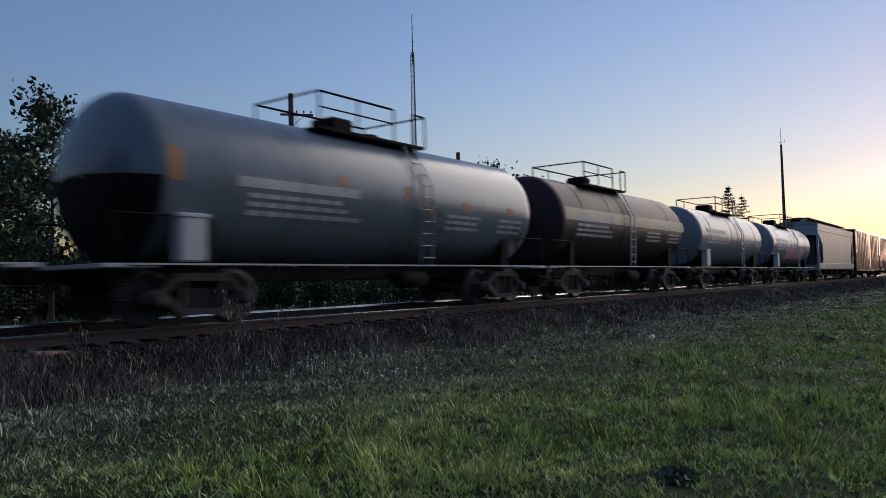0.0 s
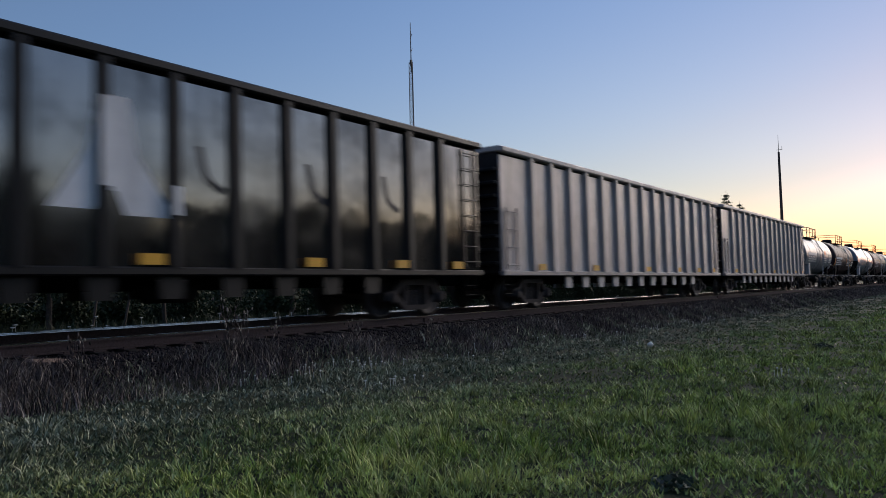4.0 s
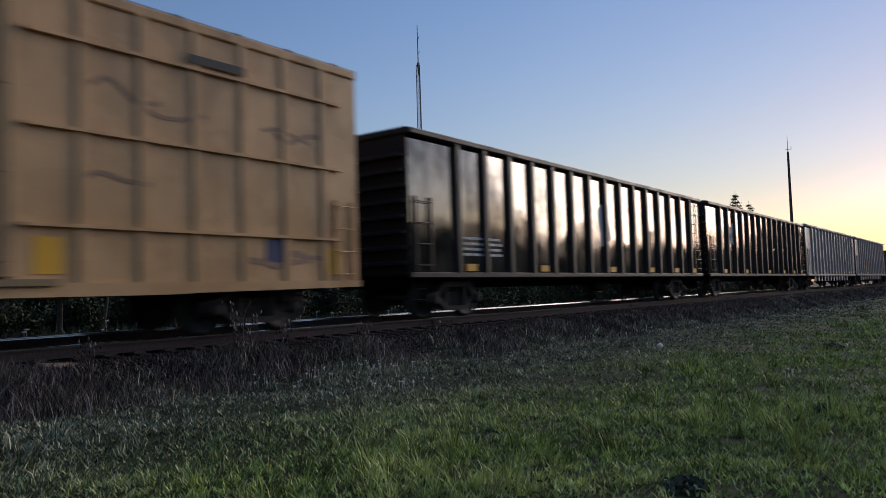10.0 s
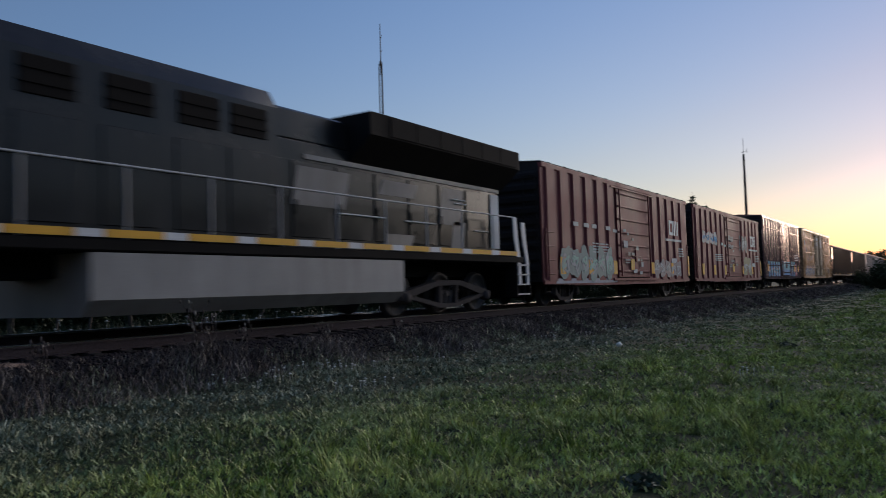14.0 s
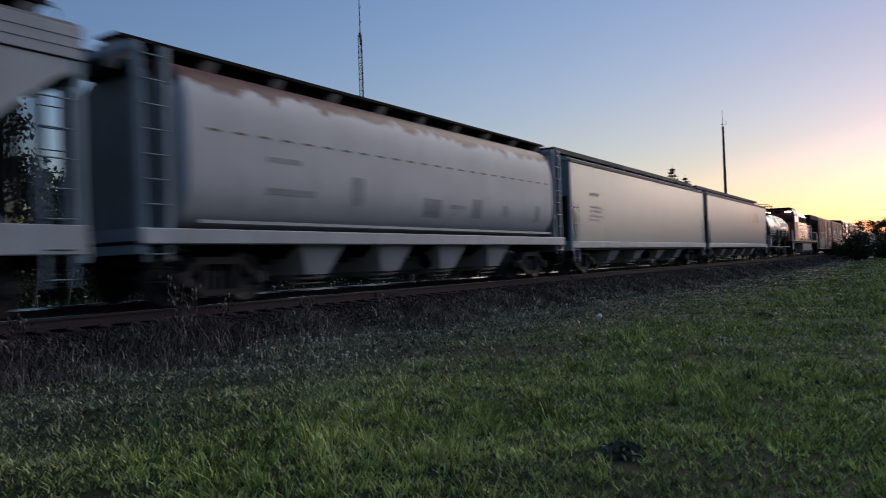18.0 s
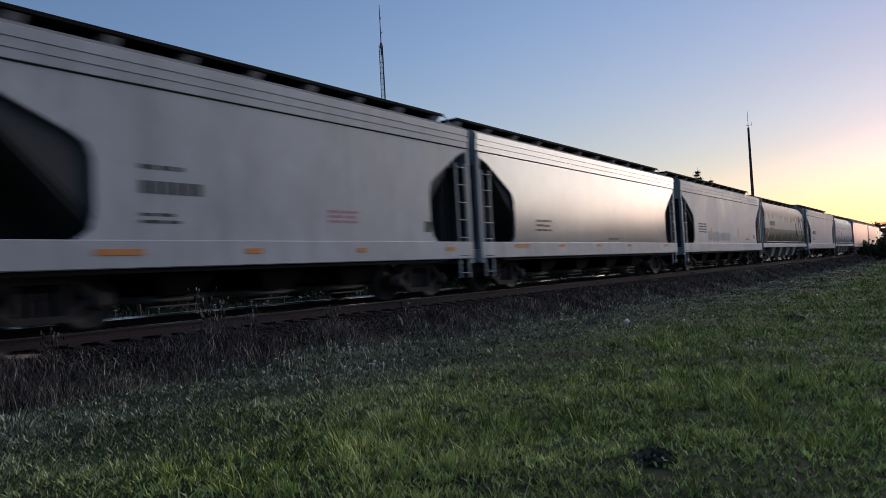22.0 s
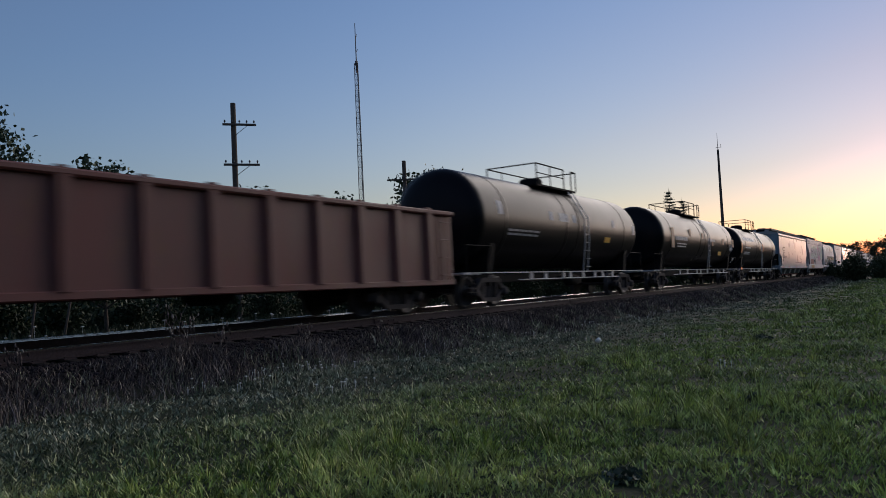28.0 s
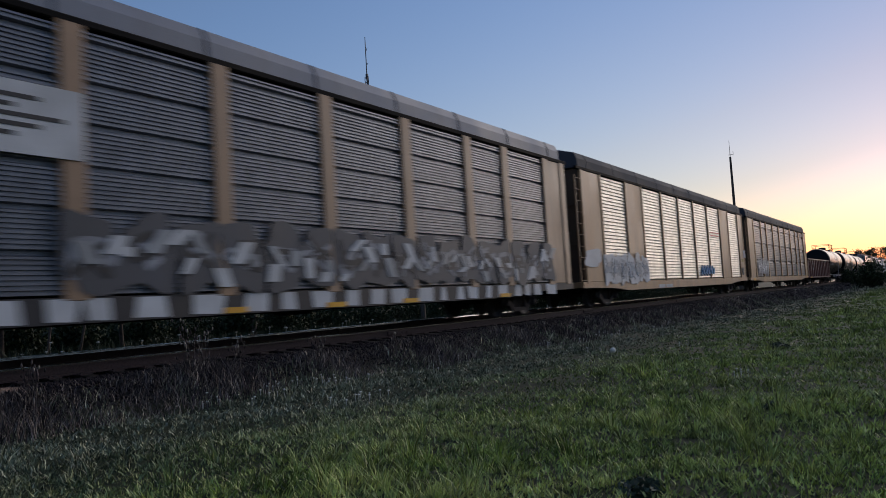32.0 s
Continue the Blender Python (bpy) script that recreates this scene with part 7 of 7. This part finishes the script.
bars(c, -1.5, [(-6.7, -3.3, 2.75, 3.45)], paint("fresh_white_paint", (0.62, 0.62, 0.60), rough=0.1, streak=0.1, spec=0.9), "panel", "blank pale patch of fresh glossy paint")
c = couple(covered_hopper("smooth grey covered hopper, lightly stained", 19.4, P_SMOOTH, 4.05, (0.96, 1.2), 4, LIGHT, 0.42, 2.9, P_CHOP, False, P_ENDBLUE, None, LIGHT), -309.65)
bars(c, -1.5, text_rows(-17.5, -16.2, 2.5, 4, 91, 0.06, 0.16) + text_rows(-17.5, -16.6, 3.0, 1, 92, 0.12), S_GREYED)
c = couple(round_hopper("white round-bodied hopper rusting along the top", 16.7, P_RUST1, P_ENDBLUE, sill_skin=P_CHOP, chute_skin=P_CHOP), -329.7)
s = Shape()
for q in [(-13.9, -13.0, 2.6, 2.7), (-13.9, -12.6, 2.0, 2.12), (-11.4, -11.0, 1.9, 2.5), (-8.6, -7.8, 1.75, 2.2), (-7.3, -6.6, 2.0, 2.1), (-6.2, -5.7, 1.8, 2.3), (-4.4, -4.1, 1.9, 2.2), (-2.2, -1.9, 1.8, 2.3)]:
    tank_patch(s, *q, 1.5, 2.78)
tagged(part("lettering", s, S_GREYED, c), kind="stuff")
s = Shape()
for k in range(24):
    tank_patch(s, -15.3 + k * 0.6, -15.05 + k * 0.6, 3.02, 3.06, 1.5, 2.78)
tagged(part("stain_line", s, tone("rust_line", (0.17, 0.10, 0.07)), c), kind="stuff")
c = couple(covered_hopper("pale grey covered hopper with a stencilled number", 17.2, P_CHOP, end_skin=P_ENDBLUE), -347.3)
bars(c, -1.5, [(x, x + 0.22, 2.15, 2.42) for x in (-14.3, -14.0, -13.7, -13.4, -13.1, -12.8)] + text_rows(-14.3, -13.0, 1.85, 2, 93, 0.05, 0.12), INK)
AM = [(-15.1, -14.2, 1.36, 1.44), (-12.2, -11.8, 1.36, 1.44), (-9.2, -8.8, 1.36, 1.44), (-6.2, -5.8, 1.36, 1.44), (-1.9, -1.4, 1.36, 1.44)]
bars(c, -1.535, [(a, b, 1.18, 1.27) for a, b, _, _ in AM], AMBER, "reflector")
c = couple(round_hopper("round-bodied hopper, rust-brown above, green below", 17.2, P_RUST2, P_ENDBLUE, sill_skin=P_CHOP), -365.5)
s = Shape()
for q in [(-15.2, -14.95, 1.45, 2.1), (-12.7, -12.5, 1.6, 2.0), (-10.2, -10.0, 1.6, 2.0), (-7.7, -7.5, 1.6, 2.0), (-5.9, -5.7, 1.6, 2.0), (-2.4, -2.2, 1.6, 1.95), (-1.25, -1.02, 1.45, 2.2)]:
    part("reflector", tank_patch(Shape(), *q, 1.5, 2.78), YELLOW, c, "upright yellow reflective strip")
for q in [(-14.6, -12.9, 2.55, 2.85), (-14.6, -13.2, 2.35, 2.41), (-14.6, -13.5, 2.25, 2.3)]:
    part("painted_mark", tank_patch(Shape(), *q, 1.5, 2.78), S_BLACK, c, "plain dark block shape")
for line in ([(-4.6, 2.9), (-4.3, 2.3), (-3.8, 2.1), (-3.33, 2.11), (-3.05, 2.36), (-3.15, 2.83), (-3.05, 3.35), (-2.62, 3.21), (-2.11, 2.52), (-1.55, 2.1), (-1.23, 2.3), (-1.24, 2.88), (-1.38, 3.37)],):
    part("graffiti", stroke(line, 0.27, -1.516, -1.40), tone("sooty_grey_spray", (0.07, 0.062, 0.058)) if line[0][0] > -7 else bpy.data.materials["sooty_grey_spray"], c, "long thick grey sprayed line in loops")
c = couple(covered_hopper("pale grey covered hopper with yellow strips", 16.9, P_CHOP, end_skin=P_ENDBLUE), -383.3)
bars(c, -1.5, [(-0.95, -0.85, 1.5, 2.3), (-3.4, -3.25, 1.5, 2.0), (-6.2, -6.05, 1.5, 2.2), (-12.0, -11.85, 1.5, 2.1)], YELLOW, "reflector")
bars(c, -1.5, [(-2.2, -1.9, 1.6, 1.85)] + text_rows(-4.2, -3.6, 1.6, 1, 94) + text_rows(-14.2, -12.8, 2.3, 4, 95, 0.06, 0.13), INK)
spray(c, -1.5, -12.6, -8.0, 1.45, 1.9, [S_GREYED], 6, 96, "thin grey scrawl")
c = couple(covered_hopper("satin grey covered hopper mirroring the sky", 16.9, P_SATIN, end_skin=P_ENDBLUE, sill_skin=P_CHOP), -401.25)
bars(c, -1.5, text_rows(-13.6, -12.6, 2.0, 3, 97, 0.06, 0.14) + text_rows(-8.0, -7.0, 1.5, 1, 98), INK)
bars(c, -1.535, [(a, b, 1.18, 1.27) for a, b, _, _ in AM], AMBER, "reflector")
c = couple(covered_hopper("pale grey short covered hopper with a stencil", 12.9, P_CHOP, end_skin=P_ENDBLUE, chutes=3, cut=2.55, cut_top=3.7), -418.55)
bars(c, -1.5, [(x, x + 0.15, 2.05, 2.25) for x in (-9.6, -9.4, -9.2, -9.0, -8.8, -8.6)] + text_rows(-9.6, -8.8, 2.5, 1, 99) + text_rows(-9.6, -8.9, 1.75, 2, 100, 0.05, 0.11) + [(-2.1, -1.85, 1.55, 1.8)], INK)
bars(c, -1.5, text_rows(-5.4, -4.5, 1.95, 3, 101, 0.05, 0.1), S_PINK)
bars(c, -1.535, [(-10.4, -9.6, 1.1, 1.19), (-7.6, -7.2, 1.1, 1.19), (-4.6, -4.3, 1.1, 1.19), (-1.3, -0.9, 1.1, 1.19)], AMBER, "reflector")
c = couple(round_hopper("white round-bodied hopper streaked with rust", 15.6, P_RUST3, P_ENDBLUE, sill_skin=P_CHOP, chute_skin=P_CHOP), -432.1)
spray(c, -1.503, -10.4, -1.0, 1.86, 2.52, [tone("sprayed_olive", (0.115, 0.105, 0.08)), tone("sprayed_brown", (0.20, 0.11, 0.075)), tone("sprayed_gold", (0.45, 0.30, 0.09))], 10, 9, "olive, brown and gold graffiti letters along the lower body")
for x in (-12.6, -11.3, -9.0, -5.4):
    part("graffiti", tank_patch(Shape(), x, x + 0.35, 1.62, 2.05, 1.5, 2.78, 0.008), bpy.data.materials["sprayed_gold"], c, "gold sprayed patch")
c = couple(covered_hopper("grey covered hopper with mint and pink graffiti", 16.0, paint("lilac_grey_hopper_paint", (0.43, 0.41, 0.46), rough=0.48), end_skin=P_ENDBLUE, sill_skin=P_CHOP), -448.5)
spray(c, -1.5, -12.4, -1.2, 2.1, 3.55, [tone("sprayed_pale_mint", (0.47, 0.56, 0.52)), tone("sprayed_lilac", (0.50, 0.38, 0.46)), S_FADED], 8, 103, "faded mint and pink graffiti")
spray(c, -1.508, -3.1, -0.9, 2.0, 3.5, [tone("sprayed_sea_green", (0.34, 0.52, 0.44))], 2, 105, "sea-green graffiti block")
spray(c, -1.508, -6.2, -3.2, 1.9, 3.4, [tone("sprayed_rose", (0.50, 0.30, 0.40)), S_FADED], 2, 106, "rose pink graffiti block")
bars(c, -1.502, [(-13.0, -10.3, 1.38, 1.95)], tone("sprayed_brick", (0.30, 0.12, 0.10)), "graffiti", "brick red sprayed block")
spray(c, -1.506, -10.2, -8.0, 1.45, 2.1, [S_GREYED, S_BLACK], 3, 104, "black and grey scrawl")
bars(c, -1.536, [(-13.2, -10.3, 0.93, 1.3)], tone("orange_sill_patch", (0.45, 0.27, 0.10)), "sill_patch")
c = couple(covered_hopper("grey-green covered hopper with a dark stripe", 19.7, P_GREEN, 4.05, (0.98, 1.16), 4, tone("red_gate_paint", (0.34, 0.10, 0.085)), 1.2, 2.35, P_CHOP, False, P_ENDBLUE, None, P_GREEN, -0.16), -465.2)
bars(c, -1.5, text_rows(-17.3, -16.3, 2.9, 1, 105, 0.1) + text_rows(-17.3, -16.3, 2.6, 2, 106, 0.07, 0.16) + text_rows(-17.4, -15.0, 2.1, 2, 107, 0.06, 0.15) + text_rows(-9.6, -5.4, 1.55, 1, 108, 0.04), INK)
bars(c, -1.535, [(-18.9, -17.6, 1.04, 1.11), (-14.8, -14.3, 1.04, 1.11), (-9.8, -9.3, 1.04, 1.11), (-1.8, -0.6, 1.04, 1.11)], AMBER, "reflector")

# black tank cars at the rear
c = couple(tank_car("black tank car with a row of white block marks", 17.2, 1.46, 2.62, P_BLACK, mid=-9.6, ends=0.7, dome="round", sign=False, marks=[(WHITE, [(-15.0 + 0.68 * k, -14.5 + 0.68 * k, 2.95, 3.25) for k in range(6)] + text_rows(-14.6, -12.6, 2.55, 1, 111, 0.1) + text_rows(-14.9, -12.8, 2.2, 2, 112, 0.06, 0.12)), (AMBER, [(-16.1, -15.6, 2.1, 2.8), (-7.6, -7.2, 2.3, 2.9)]), (tone("dull_gold_plate", (0.10, 0.075, 0.03)), [(-3.85, -3.5, 2.03, 2.43)]), (S_FADED, [(-2.32, -1.12, 2.62 - 0.065 * k, 2.65 - 0.065 * k) for k in range(10)]), (S_PINK, [(-1.25, -0.95, 1.35, 1.7)])]), -485.6)
c = couple(tank_car("long black tank car with orange and yellow plates", 19.4, 1.50, 2.68, P_BLACK, mid=-9.8, ends=1.1, dome="round", sign=False, marks=[(tone("faded_orange_plate", (0.55, 0.33, 0.20)), [(-16.4, -15.9, 2.1, 3.1), (-12.9, -12.5, 2.75, 3.15), (-10.1, -9.7, 2.7, 3.05), (-7.6, -7.3, 2.35, 2.66), (-4.72, -4.4, 2.5, 2.85), (-1.75, -1.3, 2.4, 2.9)]), (S_FADED, [(-8.2, -6.75, 2.62, 2.74)] + text_rows(-15.6, -13.2, 2.7, 1, 121, 0.2) + text_rows(-15.4, -13.6, 2.35, 2, 122, 0.06, 0.14) + text_rows(-2.7, -1.8, 2.5, 5, 123, 0.04, 0.08)), (YELLOW, [(-6.05, -5.25, 1.82, 2.05)]), (S_WHITE, [(-1.55, -1.2, 1.4, 1.7)])]), -503.4)
couple(tank_car("black tank car with small white and orange plates", 16.0, 1.48, 2.62, P_BLACK, mid=-8.2, ends=0.6, dome="round", sign=False, marks=[(S_FADED, [(-13.9, -13.6, 2.7, 3.1), (-10.2, -9.9, 2.7, 3.0), (-9.4, -8.6, 2.7, 3.0), (-8.2, -7.9, 2.7, 3.0), (-4.1, -3.8, 2.7, 3.0), (-1.6, -1.3, 2.5, 2.9)] + text_rows(-13.2, -11.0, 2.3, 2, 131, 0.06, 0.12)), (YELLOW, [(-4.9, -4.3, 2.1, 2.3)])]), -524.3)
c = couple(gondola("rusty red low gondola with white plates", 17.4, P_RED, P_RED), -540.9)
bars(c, -1.455, [(-14.95, -13.7, 1.95, 2.3), (-14.95, -13.7, 1.45, 1.8)], LIGHT, "panel", "two worn white plates")
bars(c, -1.524, [(-16.6, -15.6, 0.70, 0.80)], YELLOW, "reflector")

# car carriers
BAYS = [-27.0, -25.15, -22.4, -20.37, -17.64, -14.9, -12.14, -9.33, -6.5, -4.4, -1.66, -0.35]
c = couple(autorack("car carrier with grey screens and tan posts", 27.4, P_RACKTAN, P_GALV, BAYS, P_RACKROOF, 0.24, ((-27.1, -25.1), (-1.7, 0)), 30, True), -559.3)
spray(c, -1.56, -24.6, -20.6, 1.1, 2.2, [tone("thin_pale_spray", (0.26, 0.275, 0.31)), S_FADED, S_WHITE], 5, 141, "pale graffiti over the screens")
bars(c, -1.545, [(-7.2, -6.2, 0.95, 1.9)], tone("sprayed_dark_green", (0.09, 0.16, 0.14)), "graffiti", "faded green sprayed patch")
bars(c, -1.545, [(-26.4, -25.7, 0.7, 0.85), (-1.4, -0.9, 0.74, 0.9)], YELLOW, "reflector")
c = couple(autorack("car carrier with bright screens and orange panels", 27.4, P_RACKORANGE, P_GALV2, BAYS, P_RACKROOF, 0.13, ((-27.1, -25.1), (-22.45, -20.3), (-6.55, -4.35), (-1.7, 0)), 30, False, True), -587.8)
spray(c, -1.565, -25.4, -20.2, 0.82, 2.0, [S_WHITE, S_GREYED, S_FADED, tone("sprayed_blue_grey", (0.28, 0.33, 0.40))], 6, 151, "swollen white graffiti letters")
spray(c, -1.565, -27.2, -25.6, 1.5, 2.1, [S_WHITE], 1, 152, "white sprayed cloud")
for k in range(5):
    part("graffiti", stroke([(-11.4 + k * 0.55, 1.1), (-11.2 + k * 0.55, 1.6), (-11.0 + k * 0.55, 1.2), (-10.85 + k * 0.55, 1.5)], 0.09, -1.57, -1.52), S_BLUE, c, "blue sprayed scrawl")
bars(c, -1.55, [(-0.72, -0.1, 2.2, 2.66)], S_FADED, "sign", "worn pale plate", 0.01)
bars(c, -1.55, [(-1.44, -0.8, 1.92, 2.1)], tone("dull_yellow_patch", (0.32, 0.22, 0.05)), "reflector")
bars(c, -1.55, [(-1.47, -1.05, 1.1, 1.56)], INK, "hatch", "dark opening cover", 0.03)
bars(c, -1.55, text_rows(-8.9, -6.9, 3.5, 2, 155, 0.06, 0.16), S_RED)
bars(c, -1.545, [(-18.9, -18.0, 0.6, 0.75), (-17.8, -16.8, 0.6, 0.75)], S_FADED)
c = couple(autorack("car carrier with grey screens and wide tan posts", 27.4, paint("pinkish_tan_carrier_paint", (0.40, 0.255, 0.155), rough=0.5, streak=0.6), plain("mid_galvanised_screen", (0.185, 0.195, 0.225), 0.42, 3, 0.25, 0.45), BAYS, paint("pale_car_carrier_roof", (0.20, 0.225, 0.275), rough=0.6, streak=0.3), 0.38, ((-27.1, -25.1), (-1.7, 0)), 56, sill_skin=S_BLACK), -616.1)
spray(c, -1.568, -17.9, -1.5, 1.0, 2.15, [tone("thin_dark_spray", (0.085, 0.09, 0.105)), tone("thin_white_spray", (0.30, 0.32, 0.36)), S_BLACK], 17, 161, "tall white sprayed letters filled with black")
q = random.Random(161)
for k in range(46):
    x, z = -17.6 + k * 0.35 + q.uniform(-0.1, 0.1), q.uniform(1.02, 1.75)
    lean, w, h = q.uniform(-0.3, 0.35), q.uniform(0.10, 0.34), q.uniform(0.12, 0.45)
    part("graffiti", Shape().prism([(x, z), (x + w, z), (x + w + lean, z + h), (x + lean, z + h)], -1.595, -1.55, "y"), S_WHITE if k % 3 else S_GREYED, c, "pale slanted sprayed block")
x = -22.2
while x < -1.2:
    w = q.uniform(0.3, 0.7)
    part("graffiti", Shape().prism([(x, 0.62), (x + w, 0.6), (x + w + q.uniform(-0.1, 0.1), 0.93), (x + q.uniform(-0.1, 0.1), 0.93)], -1.548, -1.53, "y"), S_WHITE, c, "white sprayed block on the dark sill")
    x += w + q.uniform(0.15, 0.5)
bars(c, -1.545, [(-25.0, -22.6, 0.72, 0.93)], tone("orange_sill_paint", (0.50, 0.27, 0.09)), "sill_patch")
bars(c, -1.567, [(-21.2, -17.5, 2.9, 3.9)], S_WHITE, "sign", "white sign panel with a dark scrawl", 0.02)
for k in range(5):
    bars(c, -1.59, [(-21.0 + 0.1 * (k % 2), -18.3 + 0.35 * (k % 3) - 0.2, 3.14 + 0.13 * k, 3.20 + 0.13 * k)], S_BLACK, "printed_line", "dark unreadable lettering")
bars(c, -1.56, [(-15.0, -14.5, 0.6, 0.7), (-12.4, -11.8, 0.6, 0.7), (-9.8, -9.2, 0.6, 0.7), (-5.2, -4.6, 0.6, 0.7)], YELLOW, "reflector")


# ---- movement ----
def motions():
    """The train runs along the line; every wheelset turns in its bogie."""
    for car, front in ROLLING:
        walk(car, [(t, pose(front + run(t), TRACK_Y, 0)) for t in range(0, 33)])
    for (x, r), wheels in WHEELS.items():
        lead = wheels[0]
        walk(lead, [(i / FPS, pose(x, 0, r) @ Matrix.Rotation(run(i / FPS) / r, 4, "Y")) for i in range(0, 32 * FPS + 1)])
        for w in wheels[1:]:
            w.rotation_mode = "QUATERNION"
            w.animation_data_create()
            w.animation_data.action = lead.animation_data.action
            w.animation_data.action_slot = lead.animation_data.action_slot


motions()
